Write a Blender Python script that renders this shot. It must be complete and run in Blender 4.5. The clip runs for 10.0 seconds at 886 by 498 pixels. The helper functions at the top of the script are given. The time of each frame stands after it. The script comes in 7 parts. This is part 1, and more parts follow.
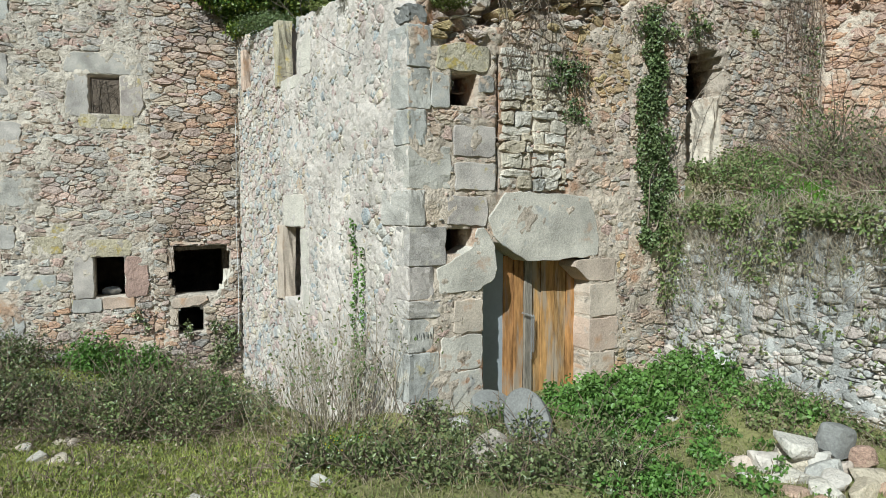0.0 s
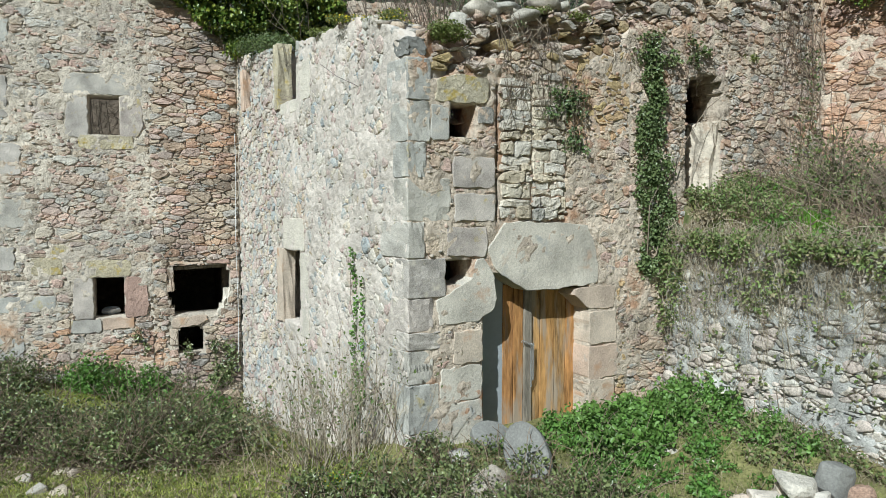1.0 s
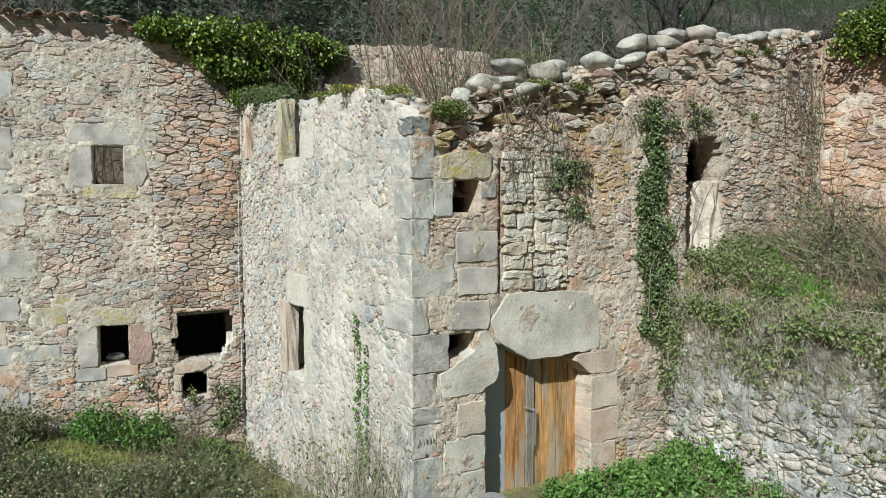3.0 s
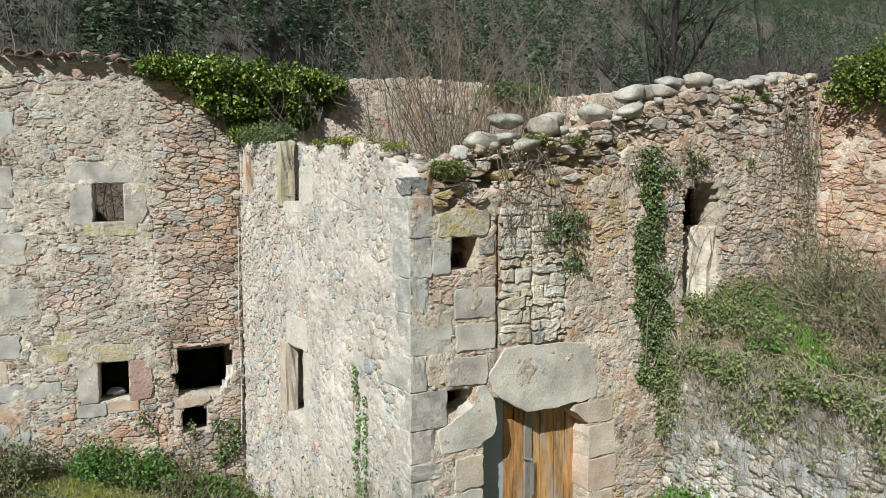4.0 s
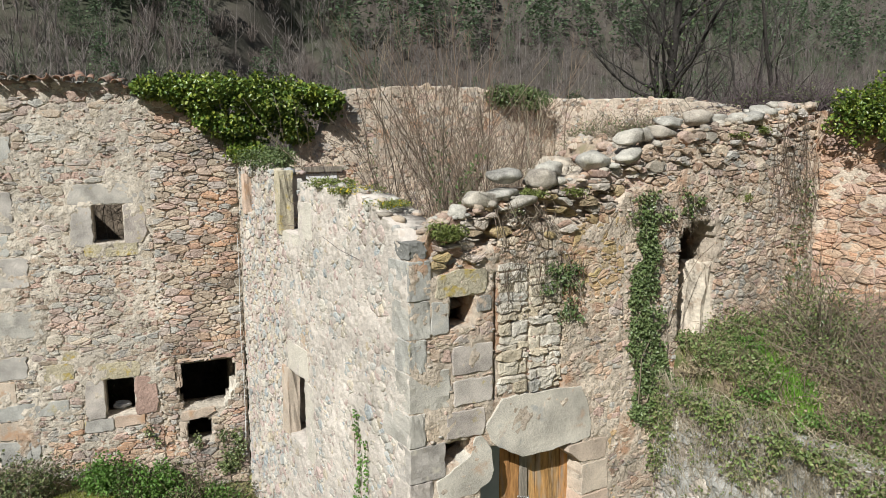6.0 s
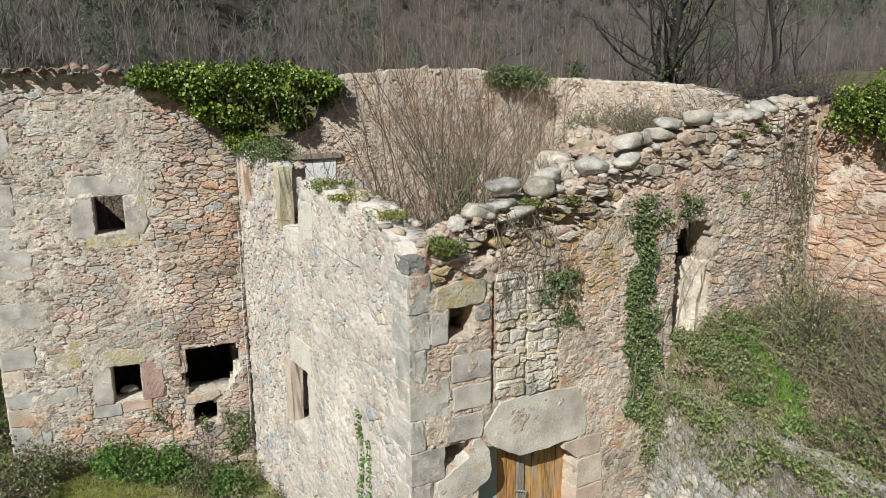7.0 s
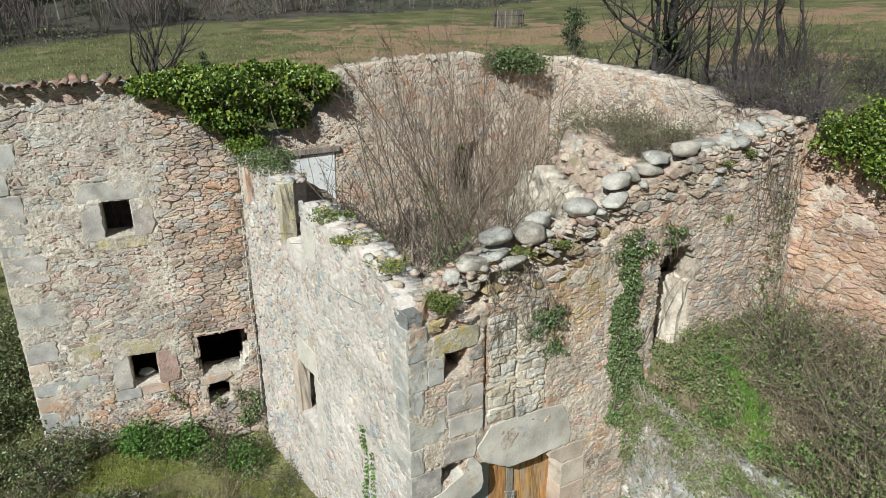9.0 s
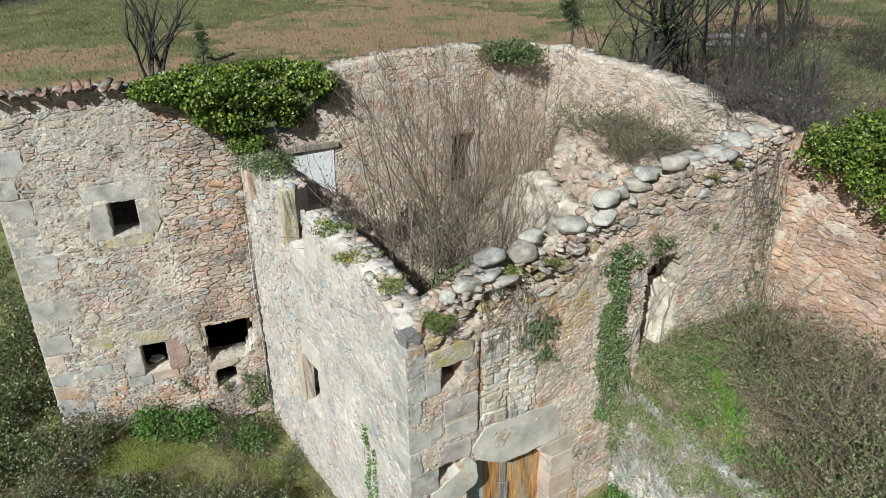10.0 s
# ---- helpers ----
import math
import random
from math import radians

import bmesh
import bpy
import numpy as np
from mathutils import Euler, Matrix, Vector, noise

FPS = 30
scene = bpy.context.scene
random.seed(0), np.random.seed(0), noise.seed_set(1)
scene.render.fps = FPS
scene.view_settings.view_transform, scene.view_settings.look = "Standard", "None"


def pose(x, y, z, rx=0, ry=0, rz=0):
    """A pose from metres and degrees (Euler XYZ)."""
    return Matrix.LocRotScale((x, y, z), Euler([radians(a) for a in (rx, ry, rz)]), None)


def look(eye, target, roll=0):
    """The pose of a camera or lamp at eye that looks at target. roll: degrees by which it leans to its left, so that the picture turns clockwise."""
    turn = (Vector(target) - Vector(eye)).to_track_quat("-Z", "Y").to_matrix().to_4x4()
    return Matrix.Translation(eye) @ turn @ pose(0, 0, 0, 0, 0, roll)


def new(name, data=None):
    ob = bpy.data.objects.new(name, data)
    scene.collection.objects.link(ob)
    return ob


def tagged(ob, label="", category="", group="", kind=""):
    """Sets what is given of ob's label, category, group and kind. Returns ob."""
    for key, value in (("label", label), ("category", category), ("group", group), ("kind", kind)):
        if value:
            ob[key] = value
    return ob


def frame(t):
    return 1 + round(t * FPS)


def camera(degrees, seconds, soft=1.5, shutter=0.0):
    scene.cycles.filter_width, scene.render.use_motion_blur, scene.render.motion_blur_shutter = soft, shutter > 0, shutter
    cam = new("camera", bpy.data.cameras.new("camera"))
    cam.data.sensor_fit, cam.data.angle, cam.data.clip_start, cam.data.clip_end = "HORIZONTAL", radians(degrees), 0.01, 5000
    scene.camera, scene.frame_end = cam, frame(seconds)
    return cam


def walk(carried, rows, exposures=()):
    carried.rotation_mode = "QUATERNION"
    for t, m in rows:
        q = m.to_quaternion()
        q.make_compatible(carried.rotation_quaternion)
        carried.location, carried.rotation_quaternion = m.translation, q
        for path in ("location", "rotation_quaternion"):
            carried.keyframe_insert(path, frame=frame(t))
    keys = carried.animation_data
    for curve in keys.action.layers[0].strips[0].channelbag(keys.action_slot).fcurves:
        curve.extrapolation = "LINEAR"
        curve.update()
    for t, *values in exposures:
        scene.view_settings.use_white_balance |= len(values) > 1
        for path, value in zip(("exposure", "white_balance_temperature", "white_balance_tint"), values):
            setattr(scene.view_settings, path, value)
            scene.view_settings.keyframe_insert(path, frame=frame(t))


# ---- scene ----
cam = camera(64.4, 10.0, soft=0.6)
METRES, EYE, TILT, LEAN, TURN = 8.0, 2.55, -3.6, 0.0, 0.0
ROWS = [
    (0.0, 0.0, 0.0, 0.0, 0.0, 0.0, 0.0),
    (0.5, 0.0022, 0.0001, 0.0221, -0.0, -0.02, 0.03),
    (1.0, 0.0003, -0.0005, 0.0502, -0.02, -0.02, 0.04),
    (1.5, -0.0027, -0.0018, 0.0757, -0.02, -0.04, 0.03),
    (2.0, -0.0055, -0.0041, 0.1044, -0.03, -0.05, 0.03),
    (3.5, -0.0047, -0.0157, 0.2121, -0.04, -0.11, 0.1),
    (4.0, -0.0025, -0.0199, 0.2627, -0.05, -0.14, 0.09),
    (4.5, -0.0022, -0.024, 0.314, -0.07, -0.16, 0.08),
    (5.0, -0.0014, -0.0267, 0.3594, -0.09, -0.59, 0.08),
    (5.5, -0.0015, -0.0278, 0.4046, -0.13, -2.51, 0.1),
    (7.0, -0.0009, -0.0302, 0.5557, -0.22, -8.92, 0.24),
    (7.5, -0.0, -0.0336, 0.6241, -0.25, -11.17, 0.27),
    (8.0, 0.0002, -0.0363, 0.6952, -0.31, -13.33, 0.28),
    (8.5, 0.0023, -0.039, 0.7654, -0.36, -15.48, 0.31),
    (9.0, 0.0047, -0.0427, 0.8393, -0.39, -17.69, 0.35),
    (9.5, 0.0079, -0.0468, 0.9178, -0.45, -20.03, 0.39),
    (10.0, 0.0102, -0.0522, 0.9974, -0.51, -22.43, 0.42),
]
walk(cam, [(t, pose(0, 0, EYE, TILT, LEAN, TURN) @ pose(METRES * x, METRES * y, METRES * z, 90 + pitch, roll, yaw)) for t, x, y, z, yaw, pitch, roll in ROWS], [(0.0, -0.09, 5800, 0.2), (2.0, -0.08, 5830, 0.2), (3.5, -0.07, 6000, 2.0), (4.5, -0.04, 6190, 5.0), (5.5, -0.03, 6310, 7.0), (7.5, -0.08, 6180, 5.0), (8.0, -0.08, 6040, 3.5), (8.5, -0.08, 6040, 3.5), (10.0, -0.07, 5930, 2.1)])

# ---- world, sun ----
SUN = Vector((-0.68, -1.48, 1.35)).normalized()
world = bpy.data.worlds.new("sky")
scene.world = world
world.use_nodes = True
wt = world.node_tree
sky = wt.nodes.new("ShaderNodeTexSky")
sky.sky_type = "NISHITA"
sky.sun_disc = False
sky.sun_elevation = math.asin(SUN.z)
sky.sun_rotation = math.atan2(SUN.x, SUN.y)
wt.nodes["Background"].inputs["Strength"].default_value = 0.036
wt.links.new(sky.outputs[0], wt.nodes["Background"].inputs["Color"])
sun = new("sun", bpy.data.lights.new("sun", "SUN"))
sun.data.energy, sun.data.angle, sun.data.color = 5.85, radians(0.5), (1.0, 0.975, 0.93)
sun.matrix_world = look(SUN * 60, (0, 0, 0))


# ---- materials ----
def surface(name, colors, rough=0.9, grain=38.0, stain=1.6, contrast=0.62, bump=0.7, bump_size=40.0, blot=None, blot_scale=2.5, blot_low=0.62, vary=0.0, specular=0.25, stretch=None, second=None, relief=1.0):
    """Colours picked piece by piece, with grain, broad stains, an optional blotch colour and fine relief."""
    m = bpy.data.materials.new(name)
    m.use_nodes = True
    t = m.node_tree
    bsdf = t.nodes["Principled BSDF"]
    node, link = t.nodes.new, t.links.new
    geo = node("ShaderNodeNewGeometry")
    place = geo.outputs["Position"]
    if stretch:
        scaled = node("ShaderNodeVectorMath")
        scaled.operation = "MULTIPLY"
        scaled.inputs[1].default_value = stretch
        link(place, scaled.inputs[0])
        place = scaled.outputs[0]
    info = node("ShaderNodeObjectInfo")
    ramp = node("ShaderNodeValToRGB")
    el = ramp.color_ramp.elements
    while len(el) < len(colors):
        el.new(0.5)
    for i, c in enumerate(colors):
        el[i].position = i / max(1, len(colors) - 1)
        el[i].color = (*c, 1)
    add = node("ShaderNodeMath")
    add.operation = "ADD"
    link(info.outputs["Random"], add.inputs[0])
    link(geo.outputs["Random Per Island"], add.inputs[1])
    big = node("ShaderNodeTexNoise")
    big.inputs["Scale"].default_value = stain
    big.inputs["Detail"].default_value = 5
    link(place, big.inputs["Vector"])
    if vary:
        more = node("ShaderNodeMath")
        more.operation = "MULTIPLY_ADD"
        link(big.outputs["Fac"], more.inputs[0])
        more.inputs[1].default_value = vary
        link(add.outputs[0], more.inputs[2])
        add = more
    fract = node("ShaderNodeMath")
    fract.operation = "PINGPONG"
    fract.inputs[1].default_value = 1.0
    link(add.outputs[0], fract.inputs[0])
    link(fract.outputs[0], ramp.inputs["Fac"])
    small = node("ShaderNodeTexNoise")
    small.inputs["Scale"].default_value = grain
    small.inputs["Detail"].default_value = 6
    small.inputs["Roughness"].default_value = 0.65
    link(place, small.inputs["Vector"])
    both = node("ShaderNodeMath")
    both.operation = "ADD"
    link(big.outputs["Fac"], both.inputs[0])
    link(small.outputs["Fac"], both.inputs[1])
    rng = node("ShaderNodeMapRange")
    rng.inputs["From Min"].default_value, rng.inputs["From Max"].default_value = 0.65, 1.35
    rng.inputs["To Min"].default_value, rng.inputs["To Max"].default_value = 1 - contrast, 1 + contrast
    link(both.outputs[0], rng.inputs["Value"])
    mul = node("ShaderNodeMix")
    mul.data_type, mul.blend_type = "RGBA", "MULTIPLY"
    mul.inputs["Factor"].default_value = 1
    link(ramp.outputs["Color"], mul.inputs["A"])
    link(rng.outputs[0], mul.inputs["B"])
    colour = mul.outputs["Result"]
    for number, (tint, scale, start) in enumerate(p for p in ((blot, blot_scale, blot_low), second) if p and p[0]):
        patch = node("ShaderNodeTexNoise")
        patch.inputs["Scale"].default_value = scale
        patch.inputs["Detail"].default_value = 7
        patch.inputs["Roughness"].default_value = 0.62
        shift = node("ShaderNodeVectorMath")
        shift.inputs[1].default_value = (13.1 + 7 * number, 4.7, 8.3 - 5 * number)
        link(place, shift.inputs[0])
        link(shift.outputs[0], patch.inputs["Vector"])
        cut = node("ShaderNodeMapRange")
        cut.inputs["From Min"].default_value, cut.inputs["From Max"].default_value = start, start + 0.1
        cut.inputs["To Max"].default_value = 1.0 if number == 0 else 0.8
        link(patch.outputs["Fac"], cut.inputs["Value"])
        mix = node("ShaderNodeMix")
        mix.data_type = "RGBA"
        link(cut.outputs[0], mix.inputs["Factor"])
        link(colour, mix.inputs["A"])
        mix.inputs["B"].default_value = (*tint, 1)
        colour = mix.outputs["Result"]
    link(colour, bsdf.inputs["Base Color"])
    bsdf.inputs["Roughness"].default_value = rough
    bsdf.inputs["Specular IOR Level"].default_value = specular
    if bump:
        fine = node("ShaderNodeTexNoise")
        fine.inputs["Scale"].default_value = bump_size
        fine.inputs["Detail"].default_value = 8
        fine.inputs["Roughness"].default_value = 0.7
        link(place, fine.inputs["Vector"])
        b = node("ShaderNodeBump")
        b.inputs["Strength"].default_value = bump
        b.inputs["Distance"].default_value = 0.03 * relief
        link(fine.outputs["Fac"], b.inputs["Height"])
        coarse = node("ShaderNodeTexNoise")
        coarse.inputs["Scale"].default_value = bump_size * 0.35
        coarse.inputs["Detail"].default_value = 4
        link(place, coarse.inputs["Vector"])
        b2 = node("ShaderNodeBump")
        b2.inputs["Strength"].default_value = bump
        b2.inputs["Distance"].default_value = 0.045 * relief
        link(coarse.outputs["Fac"], b2.inputs["Height"])
        link(b2.outputs[0], b.inputs["Normal"])
        link(b.outputs[0], bsdf.inputs["Normal"])
    return m


def leafy(name, colors, through_light=0.35, rough=0.55, specular=0.35, stain=2.0):
    """Leaf material: colour picked leaf by leaf, part of the light passing through."""
    m = surface(name, colors, rough=rough, bump=0, grain=8, stain=stain, contrast=0.35, specular=specular)
    t = m.node_tree
    bsdf, out = t.nodes["Principled BSDF"], t.nodes["Material Output"]
    trans = t.nodes.new("ShaderNodeBsdfTranslucent")
    mix = t.nodes.new("ShaderNodeMixShader")
    mix.inputs[0].default_value = through_light
    src = bsdf.inputs["Base Color"].links[0].from_socket
    t.links.new(src, trans.inputs["Color"])
    t.links.new(bsdf.outputs[0], mix.inputs[1])
    t.links.new(trans.outputs[0], mix.inputs[2])
    t.links.new(mix.outputs[0], out.inputs["Surface"])
    return m


BEIGE, PINK, GREY, BLUE = (0.49, 0.41, 0.315), (0.46, 0.33, 0.275), (0.40, 0.385, 0.35), (0.345, 0.355, 0.35)
OCHRE, PALE, BROWN, RUST = (0.45, 0.35, 0.18), (0.57, 0.525, 0.455), (0.32, 0.25, 0.195), (0.43, 0.275, 0.195)
LICHEN = (0.46, 0.36, 0.10)
M_MORTAR = surface("lime_mortar", [(0.53, 0.465, 0.385), (0.59, 0.52, 0.435)], grain=14, stain=0.9, contrast=0.45, bump=1.0, bump_size=30, blot=(0.42, 0.29, 0.20), blot_scale=1.1, blot_low=0.6)
M_MORTAR_PALE = surface("pale_lime_render", [(0.565, 0.505, 0.45), (0.60, 0.54, 0.475)], grain=12, stain=0.8, contrast=0.35, bump=0.6, bump_size=30, blot=(0.52, 0.41, 0.31), blot_scale=1.2, blot_low=0.6)
M_MORTAR_EARTH = surface("earth_mortar", [(0.55, 0.445, 0.35), (0.58, 0.49, 0.395)], grain=14, stain=1.0, contrast=0.45, bump=1.0, bump_size=30, blot=(0.46, 0.285, 0.185), blot_scale=1.1, blot_low=0.54)
M_STONE_W = surface("mixed_rubble_stone", [BEIGE, GREY, PINK, PALE, BLUE, BEIGE, BROWN, PALE, GREY, PINK, BEIGE, GREY, PINK, BEIGE], blot=(0.56, 0.49, 0.41), blot_scale=5.5, blot_low=0.53, contrast=0.66, grain=55)
M_STONE_W2 = surface("pinkish_rubble_stone", [BEIGE, PINK, GREY, PINK, PALE, RUST, BEIGE, BROWN, BEIGE, PINK, GREY, PINK], blot=(0.5, 0.42, 0.33), blot_scale=6, blot_low=0.62, contrast=0.66, grain=55)
M_STONE_L = surface("pale_rubble_stone", [PALE, (0.52, 0.445, 0.385), (0.42, 0.41, 0.385), PALE, (0.52, 0.43, 0.31), (0.37, 0.40, 0.41), (0.58, 0.53, 0.455), (0.48, 0.37, 0.335), PALE], blot=(0.59, 0.545, 0.475), blot_scale=6, blot_low=0.53, contrast=0.42)
M_STONE_F = surface("earthy_rubble_stone", [BEIGE, (0.47, 0.345, 0.26), (0.43, 0.395, 0.345), BEIGE, PINK, (0.48, 0.385, 0.28), GREY, PINK, BEIGE, (0.45, 0.30, 0.215), BEIGE, (0.38, 0.365, 0.335)], blot=(0.54, 0.425, 0.33), blot_scale=5.5, blot_low=0.53, contrast=0.66, grain=55)
M_STONE_LOOSE = surface("loose_mixed_stone", [BEIGE, RUST, GREY, (0.44, 0.30, 0.22), PINK, PALE, BROWN, OCHRE], blot=(0.42, 0.30, 0.21), blot_scale=5, blot_low=0.58, contrast=0.66, grain=55)
M_STONE_OCHRE = surface("ochre_rubble_stone", [(0.50, 0.37, 0.20), BEIGE, (0.47, 0.33, 0.18), OCHRE, (0.48, 0.31, 0.20), BEIGE], blot=(0.55, 0.42, 0.28), blot_scale=5, blot_low=0.56, contrast=0.6, grain=55)
M_STONE_PALE = surface("cream_rubble_stone", [PALE, (0.56, 0.49, 0.365), GREY, PALE, (0.52, 0.44, 0.325), (0.58, 0.52, 0.42)], blot=(0.42, 0.36, 0.27), blot_scale=6, blot_low=0.6, contrast=0.5)
M_STONE_RED = surface("reddish_rubble_stone", [(0.46, 0.29, 0.195), (0.5, 0.40, 0.30), RUST, (0.49, 0.34, 0.24), PINK, (0.48, 0.30, 0.195), (0.5, 0.38, 0.28)], blot=(0.47, 0.35, 0.255), blot_scale=5, blot_low=0.58, contrast=0.66, grain=55)
M_STONE_WHITE = surface("whitish_rubble_stone", [(0.61, 0.58, 0.525), (0.50, 0.475, 0.435), (0.64, 0.60, 0.535), (0.44, 0.435, 0.415), (0.59, 0.53, 0.46), (0.51, 0.43, 0.385)], blot=(0.36, 0.32, 0.25), blot_scale=6, blot_low=0.65, contrast=0.6, grain=55)
M_ASHLAR = surface("grey_sandstone_block", [(0.43, 0.41, 0.37), (0.46, 0.43, 0.38), (0.39, 0.38, 0.35), (0.44, 0.385, 0.345), (0.43, 0.415, 0.37)], grain=75, stain=3, contrast=0.55, bump=0.5, bump_size=75, blot=(0.57, 0.52, 0.44), blot_scale=3.5, blot_low=0.57, second=(LICHEN, 2.6, 0.62), relief=0.4)
M_LINTEL = surface("worn_lintel_stone", [(0.48, 0.445, 0.385), (0.53, 0.485, 0.415)], grain=60, stain=2.2, contrast=0.5, bump=0.5, bump_size=60, blot=(0.47, 0.33, 0.235), blot_scale=2.2, blot_low=0.6, second=((0.37, 0.37, 0.36), 3.1, 0.6), relief=0.4)
M_SLAB = surface("dark_grey_slab", [(0.17, 0.17, 0.16), (0.21, 0.205, 0.19)], grain=40, contrast=0.45, bump=0.4, bump_size=60, relief=0.35)
M_ASHLAR_PINK = surface("pinkish_sandstone_block", [(0.38, 0.25, 0.21), (0.40, 0.28, 0.23)], grain=40, stain=3, contrast=0.4, bump=0.6)
M_ASHLAR_OCHRE = surface("lichened_ochre_block", [(0.47, 0.40, 0.26), (0.45, 0.40, 0.3)], grain=40, stain=3, contrast=0.5, bump=0.6, blot=(0.44, 0.34, 0.11), blot_scale=6, blot_low=0.55)
M_ASHLAR_WARM = surface("warm_sandstone_block", [(0.5, 0.41, 0.32), (0.52, 0.44, 0.355), (0.49, 0.37, 0.29)], grain=50, stain=2.5, contrast=0.45, bump=0.5, bump_size=60, blot=(0.48, 0.31, 0.20), blot_scale=2.2, blot_low=0.54, second=((0.40, 0.39, 0.36), 2.7, 0.6), relief=0.4)
M_BOULDER = surface("lichened_boulder", [(0.39, 0.375, 0.335), (0.32, 0.305, 0.275), (0.43, 0.405, 0.355), (0.38, 0.335, 0.28)], grain=45, stain=4, contrast=0.6, bump=0.6, bump_size=45, blot=(0.55, 0.52, 0.45), blot_scale=7, blot_low=0.6, second=((0.25, 0.235, 0.20), 5.0, 0.62), relief=0.5)
M_PALE_BLOCK = surface("pale_dressed_block", [(0.56, 0.52, 0.45), (0.6, 0.55, 0.47)], grain=40, stain=2.5, contrast=0.25, bump=0.45)
M_WHITE_STONE = surface("broken_white_stone", [(0.68, 0.64, 0.56), (0.6, 0.56, 0.5), (0.55, 0.42, 0.33)], grain=18, stain=3, contrast=0.3, bump=0.6)
M_PLASTER = surface("white_plaster", [(0.75, 0.74, 0.72), (0.7, 0.7, 0.69)], grain=12, stain=2, contrast=0.15, bump=0.3, blot=(0.5, 0.45, 0.38), blot_scale=3, blot_low=0.62)
M_TILE = surface("clay_roof_tile", [(0.30, 0.155, 0.105), (0.26, 0.16, 0.12), (0.36, 0.21, 0.15), (0.2, 0.15, 0.125)], grain=25, stain=6, contrast=0.6, bump=0.6, blot=(0.27, 0.25, 0.21), blot_scale=9, blot_low=0.5)
M_GROUND = surface("grassy_earth", [(0.21, 0.215, 0.075), (0.24, 0.22, 0.10)], grain=14, stain=0.8, contrast=0.7, bump=1.0, bump_size=22, blot=(0.19, 0.165, 0.09), blot_scale=1.6, blot_low=0.54)
M_MEADOW = surface("grazed_meadow", [(0.105, 0.115, 0.045), (0.13, 0.125, 0.055)], grain=5, stain=0.4, contrast=0.7, bump=1.0, bump_size=8, blot=(0.27, 0.185, 0.115), blot_scale=0.35, blot_low=0.56)
M_RED_SOIL = surface("bare_red_soil", [(0.13, 0.14, 0.055), (0.155, 0.15, 0.065)], grain=5, stain=0.4, contrast=0.7, bump=1.0, bump_size=8, blot=(0.29, 0.185, 0.12), blot_scale=0.35, blot_low=0.4)
M_LITTER = surface("leaf_littered_earth", [(0.27, 0.215, 0.145), (0.21, 0.165, 0.105)], grain=16, stain=1.5, contrast=0.7, bump=1.0, bump_size=25, blot=(0.11, 0.13, 0.045), blot_scale=2.2, blot_low=0.5)
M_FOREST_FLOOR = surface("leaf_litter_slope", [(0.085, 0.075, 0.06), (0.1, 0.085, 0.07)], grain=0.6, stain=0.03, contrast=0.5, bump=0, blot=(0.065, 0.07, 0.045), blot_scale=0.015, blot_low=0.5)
M_RUBBLE_EARTH = surface("stony_red_earth", [(0.44, 0.335, 0.25), (0.49, 0.39, 0.30)], grain=10, stain=1.0, contrast=0.6, bump=1.0, bump_size=14, blot=(0.28, 0.24, 0.15), blot_scale=2, blot_low=0.55)
M_IVY = leafy("ivy_leaf", [(0.03, 0.07, 0.014), (0.07, 0.125, 0.02), (0.17, 0.24, 0.036), (0.045, 0.09, 0.016), (0.31, 0.35, 0.055)], 0.14, 0.35, 0.5)
M_IVY_DULL = leafy("dull_ivy_leaf", [(0.06, 0.105, 0.035), (0.10, 0.15, 0.05), (0.18, 0.22, 0.09)], 0.14, 0.4, 0.45)
# The last, brightest leaf colour stands in for sun glints on gloss.
M_BRAMBLE = leafy("glinting_bramble_leaf", [(0.05, 0.095, 0.026), (0.085, 0.14, 0.04), (0.19, 0.225, 0.09), (0.06, 0.095, 0.03), (0.12, 0.13, 0.055), (0.25, 0.29, 0.12)], 0.12, 0.33, 0.5)
M_NETTLE = leafy("fresh_green_leaf", [(0.08, 0.19, 0.035), (0.13, 0.27, 0.05), (0.2, 0.34, 0.08), (0.09, 0.16, 0.04)], 0.35, 0.45, 0.45)
M_WEED = leafy("mixed_weed_leaf", [(0.13, 0.21, 0.055), (0.21, 0.29, 0.09), (0.30, 0.34, 0.14), (0.12, 0.19, 0.055), (0.36, 0.30, 0.18)], 0.3, 0.42, 0.4)
M_TWIG_PALE = surface("pale_dry_twig", [(0.38, 0.33, 0.245), (0.46, 0.41, 0.31), (0.30, 0.24, 0.175)], bump=0, contrast=0.3)
M_GRASS = leafy("grass_blade", [(0.13, 0.19, 0.04), (0.18, 0.24, 0.055), (0.27, 0.27, 0.10), (0.15, 0.19, 0.055)], 0.35)
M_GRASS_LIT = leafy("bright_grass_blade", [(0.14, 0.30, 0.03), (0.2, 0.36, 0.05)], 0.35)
M_DRY = leafy("dry_grass_blade", [(0.36, 0.29, 0.18), (0.28, 0.22, 0.13), (0.42, 0.36, 0.24)], 0.2)
M_TWIG = surface("bare_twig", [(0.17, 0.135, 0.10), (0.23, 0.185, 0.135), (0.12, 0.09, 0.07), (0.32, 0.265, 0.195)], bump=0, contrast=0.3)
M_TWIG_RED = surface("reddish_twig", [(0.19, 0.125, 0.09), (0.15, 0.105, 0.08), (0.27, 0.215, 0.16)], bump=0, contrast=0.3)
M_CANE = surface("bramble_cane", [(0.20, 0.12, 0.09), (0.28, 0.22, 0.15), (0.15, 0.11, 0.09)], bump=0, contrast=0.3)
M_PURPLE = surface("purplish_cane", [(0.10, 0.075, 0.08), (0.14, 0.105, 0.11), (0.075, 0.06, 0.06)], bump=0, contrast=0.3)
